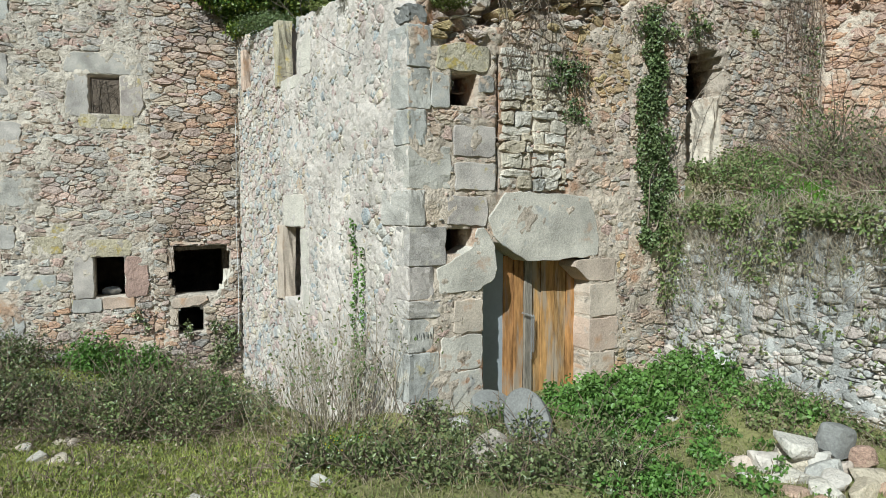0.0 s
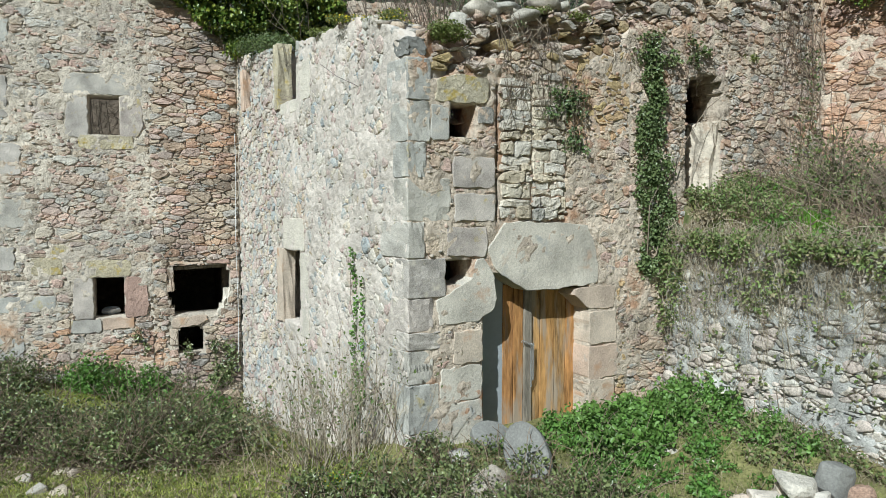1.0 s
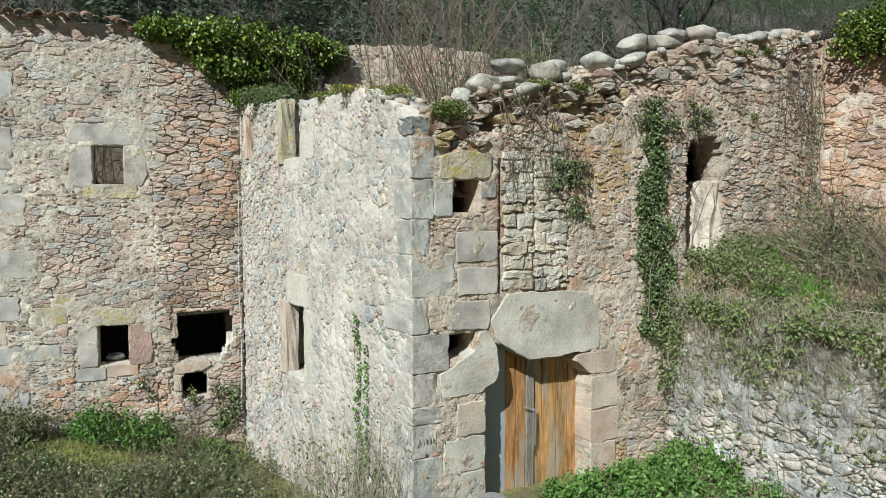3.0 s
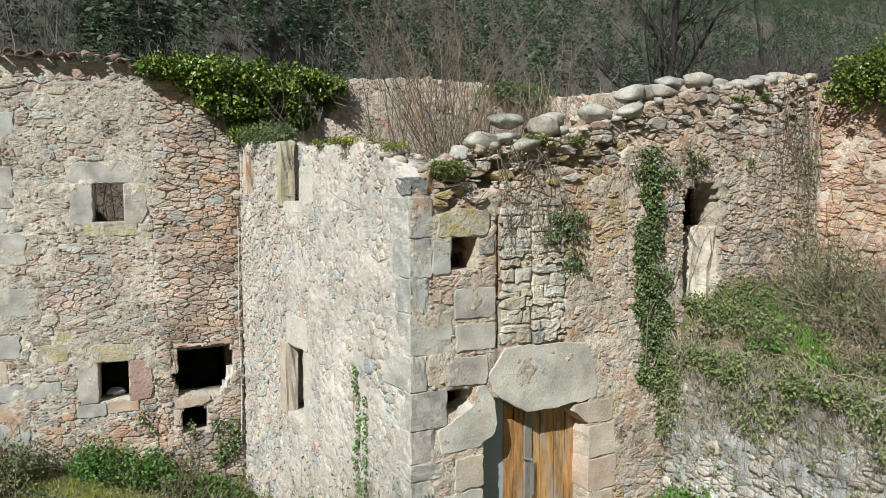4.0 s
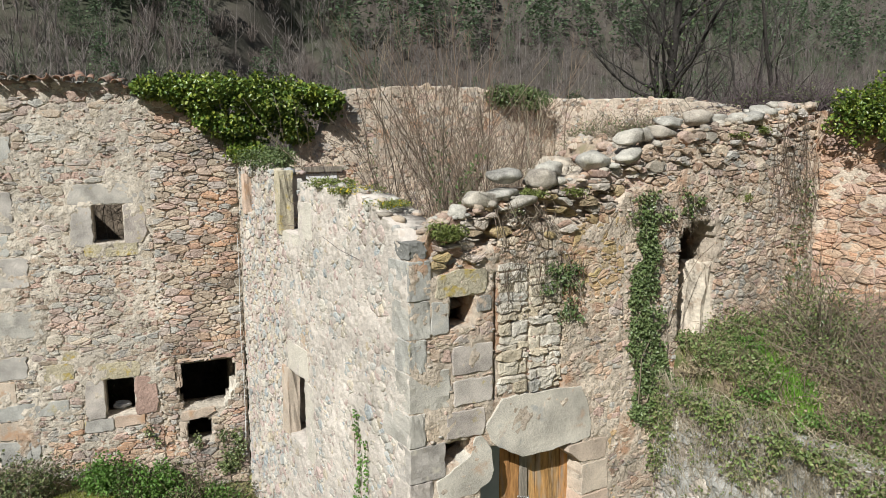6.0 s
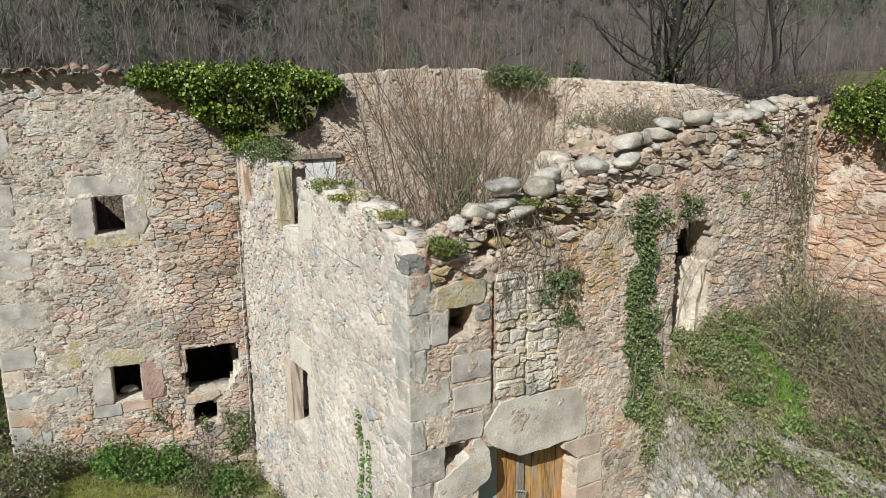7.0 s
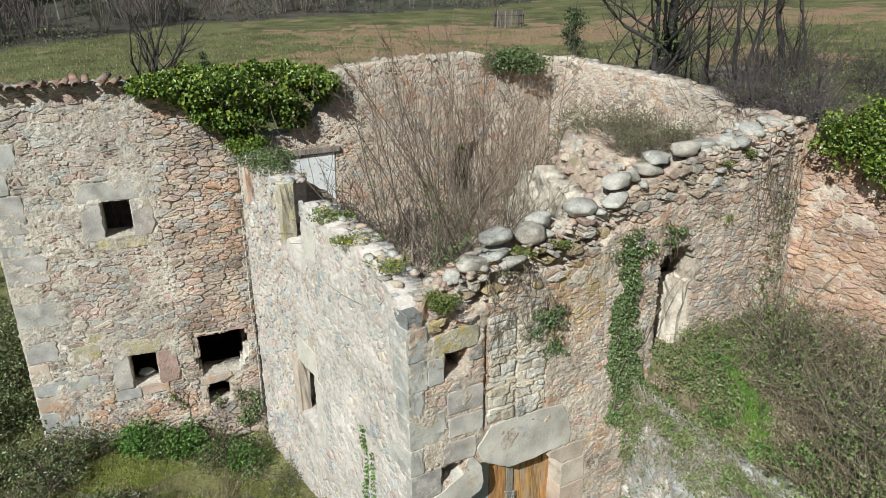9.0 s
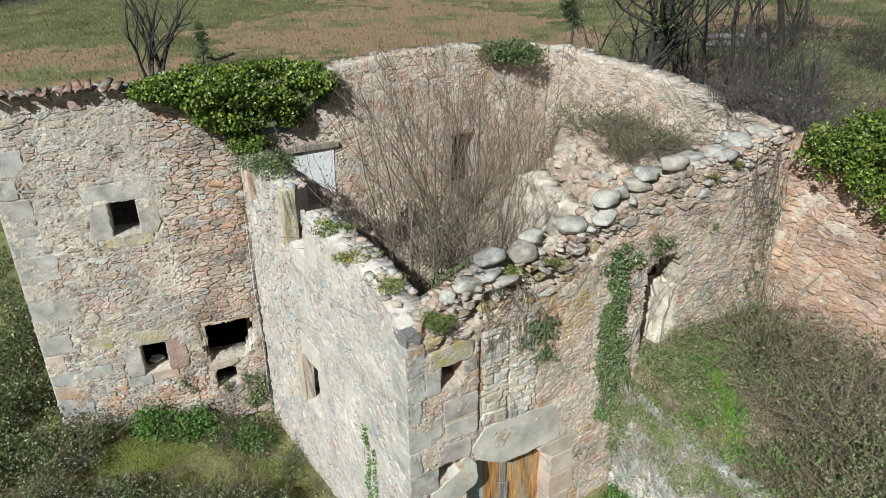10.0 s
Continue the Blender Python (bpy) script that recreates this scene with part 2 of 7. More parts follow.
M_BARK = surface("dark_bark", [(0.05, 0.044, 0.04), (0.075, 0.066, 0.058), (0.042, 0.037, 0.034)], grain=20, stain=2, contrast=0.6, bump=1.0, bump_size=25, blot=(0.36, 0.35, 0.32), blot_scale=3.5, blot_low=0.66)
M_BARK_FAR = surface("grey_bark", [(0.13, 0.11, 0.10), (0.17, 0.145, 0.132), (0.10, 0.085, 0.078), (0.24, 0.215, 0.2)], bump=0, contrast=0.4)
# Distance haze is put into these greens, lighter than the needles themselves.
M_PINE = leafy("hazy_pine_needles", [(0.09, 0.135, 0.08), (0.13, 0.18, 0.105), (0.17, 0.22, 0.125), (0.10, 0.14, 0.09)], 0.3, 0.9, 0.1)
M_CONIFER = leafy("conifer_needles", [(0.035, 0.06, 0.025), (0.06, 0.09, 0.04), (0.09, 0.12, 0.05)], 0.15, 0.6)
M_BRUSH = surface("brown_brushwood", [(0.15, 0.12, 0.108), (0.19, 0.155, 0.138), (0.12, 0.098, 0.085)], bump=0, contrast=0.4)
M_WOOD = surface("weathered_planks", [(0.42, 0.26, 0.11), (0.44, 0.30, 0.15), (0.40, 0.22, 0.08), (0.43, 0.31, 0.17)], grain=20, stain=5, contrast=0.7, bump=0.5, bump_size=45, blot=(0.15, 0.085, 0.045), blot_scale=6, blot_low=0.62, stretch=(1, 1, 0.16), second=((0.38, 0.325, 0.26), 4.0, 0.46), relief=0.3)
M_WOOD_AMBER = surface("amber_stained_planks", [(0.36, 0.165, 0.055), (0.31, 0.15, 0.06), (0.40, 0.21, 0.075)], grain=20, stain=5, contrast=0.75, bump=0.5, bump_size=45, blot=(0.12, 0.07, 0.04), blot_scale=6, blot_low=0.6, stretch=(1, 1, 0.16), second=((0.36, 0.31, 0.25), 4.0, 0.52), relief=0.3)
M_WOOD_GREY = surface("grey_weathered_timber", [(0.20, 0.17, 0.14), (0.27, 0.235, 0.19)], grain=45, stain=7, contrast=0.6, bump=0.4, stretch=(1, 1, 0.15))
M_METAL = surface("grey_painted_sheet", [(0.34, 0.36, 0.38), (0.36, 0.38, 0.4)], rough=0.55, grain=10, stain=1.5, contrast=0.12, bump=0.1, specular=0.5)
M_CHAIN = surface("galvanised_chain", [(0.42, 0.42, 0.42), (0.5, 0.5, 0.5)], rough=0.45, bump=0.1, contrast=0.2, specular=0.6)
M_CHAIN.node_tree.nodes["Principled BSDF"].inputs["Metallic"].default_value = 0.8
M_SHEET = surface("grey_plastic_sheet", [(0.34, 0.36, 0.38), (0.42, 0.43, 0.44)], rough=0.35, grain=10, contrast=0.3, bump=0.6, specular=0.5)
# Earth colour with the gloom of the closed house mixed in.
M_FLOOR_SHADE = surface("shade_darkened_floor", [(0.12, 0.09, 0.07), (0.16, 0.12, 0.09)], bump=0.6)
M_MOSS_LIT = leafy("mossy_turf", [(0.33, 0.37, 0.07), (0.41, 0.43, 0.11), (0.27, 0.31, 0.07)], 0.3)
M_YELLOW = leafy("yellow_flower", [(0.7, 0.55, 0.03), (0.6, 0.5, 0.05)], 0.2)
M_MOSS = leafy("cushion_plant_leaf", [(0.10, 0.14, 0.03), (0.16, 0.2, 0.05), (0.2, 0.22, 0.07)], 0.2)


# ---- mesh helpers ----
def mesh_of(name, verts, faces, material, smooth=False):
    me = bpy.data.meshes.new(name)
    me.from_pydata(verts, [], faces)
    me.materials.append(material)
    if smooth:
        me.polygons.foreach_set("use_smooth", [True] * len(me.polygons))
    return me


def child(name, me, parent, label="", kind="", at=None):
    ob = new(name, me)
    ob.parent = parent
    if at is not None:
        ob.matrix_basis = at
    return tagged(ob, label, kind=kind)


def part(name, bm, material, parent, label="", smooth=False):
    me = bpy.data.meshes.new(name)
    bm.to_mesh(me)
    bm.free()
    me.materials.append(material)
    if smooth:
        me.polygons.foreach_set("use_smooth", [True] * len(me.polygons))
    return child(name, me, parent, label)


class Bag:
    """Gathers many small pieces into one mesh."""

    def __init__(self):
        self.verts, self.faces = [], []

    def add(self, verts, faces):
        k = len(self.verts)
        self.verts.extend(verts)
        self.faces.extend([tuple(i + k for i in f) for f in faces])

    def mesh(self, name, material, smooth=False):
        return mesh_of(name, self.verts, self.faces, material, smooth)


def frame_of(p, q):
    """A wall's own axes: x along it from p to q, y into it, z up."""
    d = (Vector((*q, 0)) - Vector((*p, 0))).normalized()
    m = Matrix.Identity(4)
    m.col[0][:3], m.col[1][:3] = d, (-d.y, d.x, 0)
    m.col[3][:3] = (*p, 0)
    return m


def curve_at(table):
    xs, ys = [a for a, _ in table], [b for _, b in table]
    return lambda x: float(np.interp(x, xs, ys))


def wall_core(name, p, q, z0, crest, thick, openings, material, label, step=0.042, rough=0.02, ragged=0.05, recess=None):
    """A wall with thickness, a broken crest and openings that go through it."""
    length = (Vector(q) - Vector(p)).length
    top = max(crest(length * i / 60) for i in range(61)) + 0.1
    xs = set(np.round(np.arange(0, length, step), 3)) | {round(length, 3)}
    zs = set(np.round(np.arange(z0, top, step), 3)) | {round(top, 3)}
    for o in openings:
        xs |= {round(o[0], 3), round(o[1], 3)}
        zs |= {round(o[2], 3), round(o[3], 3)}
    def thin(values, keep):
        out = []
        for v in sorted(values):
            if out and v - out[-1] < 0.02:
                if v in keep:
                    out[-1] = v
                continue
            out.append(v)
        return out
    xs = thin(xs, {round(v, 3) for o in openings for v in o[:2]})
    zs = thin(zs, {round(v, 3) for o in openings for v in o[2:4]})
    tops = [min(top, crest(x) + ragged * (noise.noise((x * 5, z0, 3.3)) + 0.6 * noise.noise((x * 14, z0, 1.3)))) for x in xs]
    nx, nz = len(xs), len(zs)
    def solid(i, j):
        if not (0 <= i < nx - 1 and 0 <= j < nz - 1):
            return False
        if zs[j] >= max(tops[i], tops[i + 1]) - 1e-4:
            return False
        x, z = (xs[i] + xs[i + 1]) / 2, (zs[j] + zs[j + 1]) / 2
        return not any(a < x < b and c < z < d for a, b, c, d in openings)
    verts, faces, index = [], [], {}
    def vert(i, j, side):
        key = (i, j, side)
        if key not in index:
            x, z = xs[i], min(zs[j], tops[i])
            y = 0.0 if side == 0 else thick
            v = Vector((x * 3.1, z * 3.1, p[0] + side * 9))
            y += rough * 1.5 * noise.noise(v) + rough * 1.2 * noise.noise(v * 2.9) + rough * noise.noise(v * 5.3)
            if side == 0 and recess:
                y += recess(x, z)
            index[key] = len(verts)
            verts.append((x, y, z))
        return index[key]
    for i in range(nx - 1):
        for j in range(nz - 1):
            if not solid(i, j):
                continue
            a, b, c, d = (i, j), (i + 1, j), (i + 1, j + 1), (i, j + 1)
            faces.append([vert(*k, 0) for k in (a, b, c, d)])
            faces.append([vert(*k, 1) for k in (d, c, b, a)])
            for near, k1, k2 in (((i - 1, j), d, a), ((i + 1, j), b, c), ((i, j - 1), a, b), ((i, j + 1), c, d)):
                if not solid(*near):
                    faces.append([vert(*k2, 0), vert(*k1, 0), vert(*k1, 1), vert(*k2, 1)])
    me = mesh_of(name, verts, faces, material, True)
    me.validate()
    ob = new(name, me)
    ob.matrix_basis = frame_of(p, q)
    return tagged(ob, label, "wall", kind="structure")


def clip(poly, px, pz, nx, nz):
    """The part of a convex outline on the side away from (nx, nz)."""
    out = []
    for k in range(len(poly)):
        a, b = poly[k - 1], poly[k]
        da, db = (a[0] - px) * nx + (a[1] - pz) * nz, (b[0] - px) * nx + (b[1] - pz) * nz
        if (da < 0) != (db < 0):
            t = da / (da - db)
            out.append((a[0] + t * (b[0] - a[0]), a[1] + t * (b[1] - a[1])))
        if db < 0:
            out.append(b)
    return out


def rubble(x0, x1, z0, crest, size, flat, avoid, rnd, thin_out=0.3, jitter=0.42):
    """Outlines of stones that fill a wall's face, keeping clear of the boxes to avoid."""
    top = max(crest(x0 + (x1 - x0) * i / 40) for i in range(41))
    cells = {}
    w = size * flat
    rows = int((top - z0) / size) + 2
    cols = int((x1 - x0) / w) + 3
    for j in range(-1, rows):
        for i in range(-1, cols):
            if rnd.random() < thin_out:
                continue
            cells[i, j] = ((x0 + (i + 0.5 * (j % 2) + rnd.uniform(-jitter, jitter)) * w) / flat, z0 + (j + rnd.uniform(-jitter, jitter) * 0.6) * size, rnd.random() ** 4 * 3.2 * size * size)
    out = []
    r = 2.6 * size
    for (i, j), (x, z, weight) in cells.items():
        if not (x0 < x * flat < x1 and z0 < z < crest(x * flat) - 0.02):
            continue
        poly = [(x - r, z - r), (x + r, z - r), (x + r, z + r), (x - r, z + r)]
        for di in range(-3, 4):
            for dj in range(-3, 4):
                o = cells.get((i + di, j + dj))
                if o and (di or dj):
                    k = 0.5 + (weight - o[2]) / (2 * ((o[0] - x) ** 2 + (o[1] - z) ** 2) + 1e-9)
                    poly = clip(poly, x + k * (o[0] - x), z + k * (o[1] - z), o[0] - x, o[1] - z)
                    if len(poly) < 3:
                        break
            if len(poly) < 3:
                break
        poly = [(a * flat, b) for a, b in poly]
        if len(poly) < 3:
            continue
        cx, cz = x * flat, z
        for side in ((x0, 0, -1, 0), (x1, 0, 1, 0)):
            poly = clip(poly, side[0], 0, side[2], 0)
        for a, b, c, d in avoid:
            if len(poly) < 3:
                break
            if max(v[0] for v in poly) <= a or min(v[0] for v in poly) >= b or max(v[1] for v in poly) <= c or min(v[1] for v in poly) >= d:
                continue
            gaps = [(a - cx, (a, 0, 1, 0)), (cx - b, (b, 0, -1, 0)), (c - cz, (0, c, 0, 1)), (cz - d, (0, d, 0, -1))]
            gap, (px, pz, nx, nz) = max(gaps)
            if gap < 0:
                poly = []
                break
            poly = clip(poly, px, pz, nx, nz)
        if len(poly) >= 3:
            out.append(poly)
    return out


def courses(x0, x1, z0, z1, high, wide, rnd):
    """Outlines of roughly squared stones laid in uneven courses."""
    out, z, j = [], z0, 0.022
    while z < z1 - 0.05:
        h = min(rnd.uniform(*high), z1 - z)
        x = x0
        while x < x1 - 0.05:
            w = min(rnd.uniform(*wide), x1 - x)
            if x1 - x - w < 0.08:
                w = x1 - x
            mid = z + h * rnd.uniform(0.4, 0.6)
            rows = [(z, z + h)] if w > 0.14 or h < 0.13 or rnd.random() < 0.5 else [(z, mid), (mid, z + h)]
            for a, b in rows:
                u = lambda: rnd.uniform(-j, j)
                out.append([(x + u(), a + u()), (x + w * 0.5 + u(), a + u() * 1.5), (x + w + u(), a + u()), (x + w + u(), b + u()), (x + w * 0.5 + u(), b + u() * 1.5), (x + u(), b + u())])
            x += w
        z += h
    return out


def area_of(poly):
    return 0.5 * abs(sum(poly[k - 1][0] * poly[k][1] - poly[k][0] * poly[k - 1][1] for k in range(len(poly))))


def rounded(pts, keep, rnd, wobble):
    """Cuts the corners of an outline, so that a cobble's worn edge is left."""
    out = []
    size = math.sqrt(area_of(pts))
    for i in range(len(pts)):
        a, b = pts[i - 1], pts[i]
        if math.hypot(a[0] - b[0], a[1] - b[1]) < size * 0.22:
            out.append(((a[0] + b[0]) / 2, (a[1] + b[1]) / 2))
            continue
        for f in (keep, 1 - keep):
            out.append((a[0] + f * (b[0] - a[0]) + rnd.uniform(-wobble, wobble) * size, a[1] + f * (b[1] - a[1]) + rnd.uniform(-wobble, wobble) * size))
    return out


def stone_geometry(poly, proud, rnd, gap=0.012, round_off=True, inset=0.3, depth=0.05, tilt=0.5, wobble=0.05, chisel=0.22):
    """One stone: a worn outline and a lumpy, domed face, standing proud of the wall by some centimetres."""
    cx, cz = sum(v[0] for v in poly) / len(poly), sum(v[1] for v in poly) / len(poly)
    area = area_of(poly)
    size = math.sqrt(area)
    k = max(0.5, 1 - 2 * gap / max(size, 0.02))
    pts = [(cx + (x - cx) * k, cz + (z - cz) * k) for x, z in poly]
    if round_off:
        pts = rounded(pts, rnd.uniform(0.1, 0.2), rnd, wobble)
    n = len(pts)
    lump_size = min(abs(proud) + 0.012, size * 0.2)
    tx, tz = rnd.uniform(-tilt, tilt) * lump_size / size, rnd.uniform(-tilt, tilt) * lump_size / size
    if round_off:
        dome = min(0.16 * size, 0.024) * rnd.uniform(0.5, 1.2)
        rings = [(1.0, -depth), (0.98, proud - dome), (0.86, proud - 0.2 * dome)] + ([(0.5, proud)] if area > 0.005 else [])
    else:
        rings = [(1.0, -depth), (1.0 - inset * 0.3, proud * 0.5), (1.0 - inset, proud * 0.9)]
    verts = []
    for scale, out in rings:
        for x, z in pts:
            dx, dz = (x - cx) * scale, (z - cz) * scale
            lean = (tx * dx + tz * dz) if out > -depth else 0
            verts.append((cx + dx, -out - lean + rnd.uniform(-chisel, chisel) * lump_size * (out > -depth) * round_off, cz + dz))
    faces = []
    for r in range(len(rings) - 1):
        for i in range(n):
            j = (i + 1) % n
            faces.append((r * n + i, r * n + j, r * n + n + j, r * n + n + i))
    faces.append(tuple(range((len(rings) - 1) * n, len(rings) * n)))
    return verts, faces


def orient(poly):
    s = sum(poly[k - 1][0] * poly[k][1] - poly[k][0] * poly[k - 1][1] for k in range(len(poly)))
    return poly if s > 0 else poly[::-1]


def lay_stones(wall, polys, material, rnd, proud=(0.008, 0.035), pieces=300, gap=0.01, small_name="rubble_fill", name="stone", chisel=0.3, depth=0.07, smooth=False):
    """Lays outlines as stones on a wall: the large ones as pieces of their own, the rest as one mesh."""
    polys = sorted((orient(p) for p in polys if area_of(p) > 0.0004), key=area_of, reverse=True)
    rest = Bag()
    for i, poly in enumerate(polys):
        a = area_of(poly)
        out = rnd.uniform(*proud) * min(1.4, 0.7 + math.sqrt(a) * 3)
        verts, faces = stone_geometry(poly, out, rnd, gap * rnd.uniform(0.5, 1.5), True, chisel=chisel, depth=depth)
        if i < pieces:
            child(name, mesh_of(name, verts, faces, material, smooth), wall)
        else:
            rest.add(verts, faces)
    if rest.verts:
        child(small_name, rest.mesh(small_name, material, smooth), wall, kind="stuff")


def block(wall, outline, material, rnd, proud=0.02, gap=0.006, name="block", label="", wear=0.012, depth=0.12, inset=None):
    """A dressed stone: straight-edged outline with slightly worn arrises."""
    pts = []
    outline = orient(outline)
    worn = []
    for k in range(len(outline)):
        p, q, r = outline[k - 1], outline[k], outline[(k + 1) % len(outline)]
        for o in (p, r):
            far = math.hypot(o[0] - q[0], o[1] - q[1])
            cut = min(0.3, rnd.uniform(0.01, 0.05) / far)
            worn.append((q[0] + (o[0] - q[0]) * cut, q[1] + (o[1] - q[1]) * cut))
    outline = worn
    for k in range(len(outline)):
        a, b = outline[k - 1], outline[k]
        n = max(1, int(math.hypot(a[0] - b[0], a[1] - b[1]) / 0.09))
        for i in range(n):
            f = (i + 1) / n
            e = wear if i < n - 1 else wear * 0.7
            pts.append((a[0] + f * (b[0] - a[0]) + rnd.uniform(-e, e), a[1] + f * (b[1] - a[1]) + rnd.uniform(-e, e)))
    size = math.sqrt(area_of(pts))
    verts, faces = stone_geometry(pts, proud * 0.6, rnd, gap * 0.6, False, min(0.2, (inset if inset else 0.02) / size), depth, 0.1)
    return child(name, mesh_of(name, verts, faces, material), wall, label)


def box(a, b, c, d):
    return [(a, c), (b, c), (b, d), (a, d)]


def lump(rnd, sx, sy, sz, rough=0.18, flat=0.0, level=2, cuts=7):
    """A weathered boulder about the origin, resting on z = 0."""
    bm = bmesh.new()
    bmesh.ops.create_icosphere(bm, subdivisions=level, radius=1)
    o = Vector((rnd.uniform(0, 50), rnd.uniform(0, 50), rnd.uniform(0, 50)))
    for v in bm.verts:
        k = 1 + rough * noise.noise(v.co * 1.3 + o) * 1.6 + rough * 0.5 * noise.noise(v.co * 3.7 + o)
        c = v.co * k
        c = Vector([math.copysign(abs(e) ** (1 - flat), e) for e in c])
        v.co = c
    for _ in range(cuts):
        d = Vector((rnd.gauss(0, 1), rnd.gauss(0, 1), rnd.gauss(0, 1))).normalized()
        reach = rnd.uniform(0.62, 0.9)
        for v in bm.verts:
            over = v.co.dot(d) - reach
            if over > 0:
                v.co -= d * over * 0.93
    for v in bm.verts:
        v.co = Vector((v.co.x * sx, v.co.y * sy, v.co.z * sz)) * 1.12
    low = min(v.co.z for v in bm.verts)
    for v in bm.verts:
        v.co.z -= low
    return bm


def boulder(name, at, size, rnd, material, label, category="boulder", group="", turn=None, rough=0.18, flat=0.0, level=2, parent=None, smooth=True, cuts=7):
    bm = lump(rnd, *size, rough, flat, level, cuts)
    me = bpy.data.meshes.new(name)
    bm.to_mesh(me)
    bm.free()
    me.materials.append(material)
    me.polygons.foreach_set("use_smooth", [smooth] * len(me.polygons))
    ob = new(name, me)
    turn = turn if turn else (rnd.uniform(-8, 8), rnd.uniform(-8, 8), rnd.uniform(0, 360))
    ob.matrix_basis = pose(*at, *turn)
    if parent:
        ob.parent = parent
        return ob
    return tagged(ob, label, category, group)


def tubes(paths, sides=3):
    """Tapered stems along paths of (points, radii), as vertices and faces."""
    bag = Bag()
    for pts, radii in paths:
        n = len(pts)
        verts, faces = [], []
        for i, (p, r) in enumerate(zip(pts, radii)):
            d = (pts[min(i + 1, n - 1)] - pts[max(i - 1, 0)])
            d = d.normalized() if d.length > 1e-6 else Vector((0, 0, 1))
            a = d.orthogonal().normalized()
            b = d.cross(a)
            for k in range(sides):
                w = 2 * math.pi * k / sides
                verts.append(tuple(p + (a * math.cos(w) + b * math.sin(w)) * r))
        for i in range(n - 1):
            for k in range(sides):
                m = (k + 1) % sides
                faces.append((i * sides + k, i * sides + m, (i + 1) * sides + m, (i + 1) * sides + k))
        bag.add(verts, faces)
    return bag


def leaves(points, size, rng, up=None, spread=1.0, slim=0.62, fold=0.25):
    """A pointed, folded leaf at each point: vertices and faces by numpy."""
    pts = np.asarray(points, float)
    n = len(pts)
    d = rng.normal(size=(n, 3))
    d[:, 2] -= 0.25
    d /= np.linalg.norm(d, axis=1)[:, None]
    up = np.array((0, 0, 1.0)) if up is None else np.asarray(up, float)
    nor = rng.normal(size=(n, 3)) * spread + up
    side = np.cross(d, nor)
    side /= np.linalg.norm(side, axis=1)[:, None] + 1e-9
    nor = np.cross(side, d)
    s = size * rng.uniform(0.6, 1.35, n)[:, None]
    w = s * slim
    v = np.stack([pts, pts + d * s * 0.35 + side * w * 0.5 + nor * w * fold, pts + d * s * 0.75 + side * w * 0.36 + nor * w * fold, pts + d * s,
                  pts + d * s * 0.75 - side * w * 0.36 + nor * w * fold, pts + d * s * 0.35 - side * w * 0.5 + nor * w * fold], 1)
    k = np.arange(n)[:, None] * 6
    f = np.concatenate([k + np.array([[0, 1, 2, 3]]), k + np.array([[0, 3, 4, 5]])])
    return v.reshape(-1, 3), f


def quad_mesh(name, v, f, material, smooth=False):
    """A mesh of quads from arrays."""
    me = bpy.data.meshes.new(name)
    v, f = np.asarray(v, np.float32), np.asarray(f, np.int32)
    me.vertices.add(len(v))
    me.vertices.foreach_set("co", v.ravel())
    me.loops.add(f.size)
    me.loops.foreach_set("vertex_index", f.ravel())
    me.polygons.add(len(f))
    me.polygons.foreach_set("loop_start", np.arange(len(f), dtype=np.int32) * f.shape[1])
    if smooth:
        me.polygons.foreach_set("use_smooth", np.ones(len(f), bool))
    me.materials.append(material)
    me.update(calc_edges=True)
    return me


def blades(points, height, rng, width=0.006, lean=0.35):
    pts = np.asarray(points, float)
    n = len(pts)
    h = height * rng.uniform(0.4, 1.3, n)[:, None]
    d = rng.normal(size=(n, 3)) * lean
    d[:, 2] = 1
    d /= np.linalg.norm(d, axis=1)[:, None]
    a = rng.uniform(0, 2 * np.pi, n)
    side = np.stack([np.cos(a), np.sin(a), 0 * a], 1) * width
    bend = np.stack([np.cos(a + 1.4), np.sin(a + 1.4), 0 * a], 1) * h * 0.25
    v = np.stack([pts - side, pts + side, pts + d * h * 0.6 + side * 0.7, pts + d * h + bend, pts + d * h * 0.6 - side * 0.7], 1)
    k = np.arange(n)[:, None] * 5
    f = k + np.array([[0, 1, 2, 4]])
    g = k + np.array([[4, 2, 3, 3]])
    return v.reshape(-1, 3), f, g


# ---- the plan ----
A, B, C, D, E = (-8.6, 12.95), (-4.2, 14.6), (-0.42, 8.62), (2.9, 18.2), (6.62, 12.5)
R_END = (9.6, 8.6)
T_START, T_END = (3.42, 10.72), (5.95, 5.2)


def side_of(x, y, p, q):
    """Distance to the left of the line from p to q."""
    dx, dy = q[0] - p[0], q[1] - p[1]
    return (dx * (y - p[1]) - dy * (x - p[0])) / math.hypot(dx, dy)


def step_up(v, a, b):
    t = min(1.0, max(0.0, (v - a) / (b - a)))
    return t * t * (3 - 2 * t)


def yard(x, y):
    z = -0.12 - 0.55 * step_up(-x, 0.3, 3.2) * step_up(y, 4, 10) - 0.25 * step_up(-y, -7, 4)
    z -= 0.35 * step_up(-x, 2.0, 4.5) * step_up(y, 10, 13) * step_up(x, -7, -5)
    z += 0.30 * step_up(-x, 5.6, 8.6)
    if x < -0.5 and 8.8 < y < 14.6:
        z -= 0.38 * step_up(1.7 - side_of(x, y, C, B), 0.0, 1.2) * step_up(y, 8.8, 9.8)
    z += 0.30 * step_up(x, 2.2, 4.2) * step_up(y, 6, 9)
    return z


wood_edge = curve_at([(-60, 12), (-40, 25), (-26, 42), (-21, 58), (6, 76), (30, 92), (60, 110), (400, 300)])


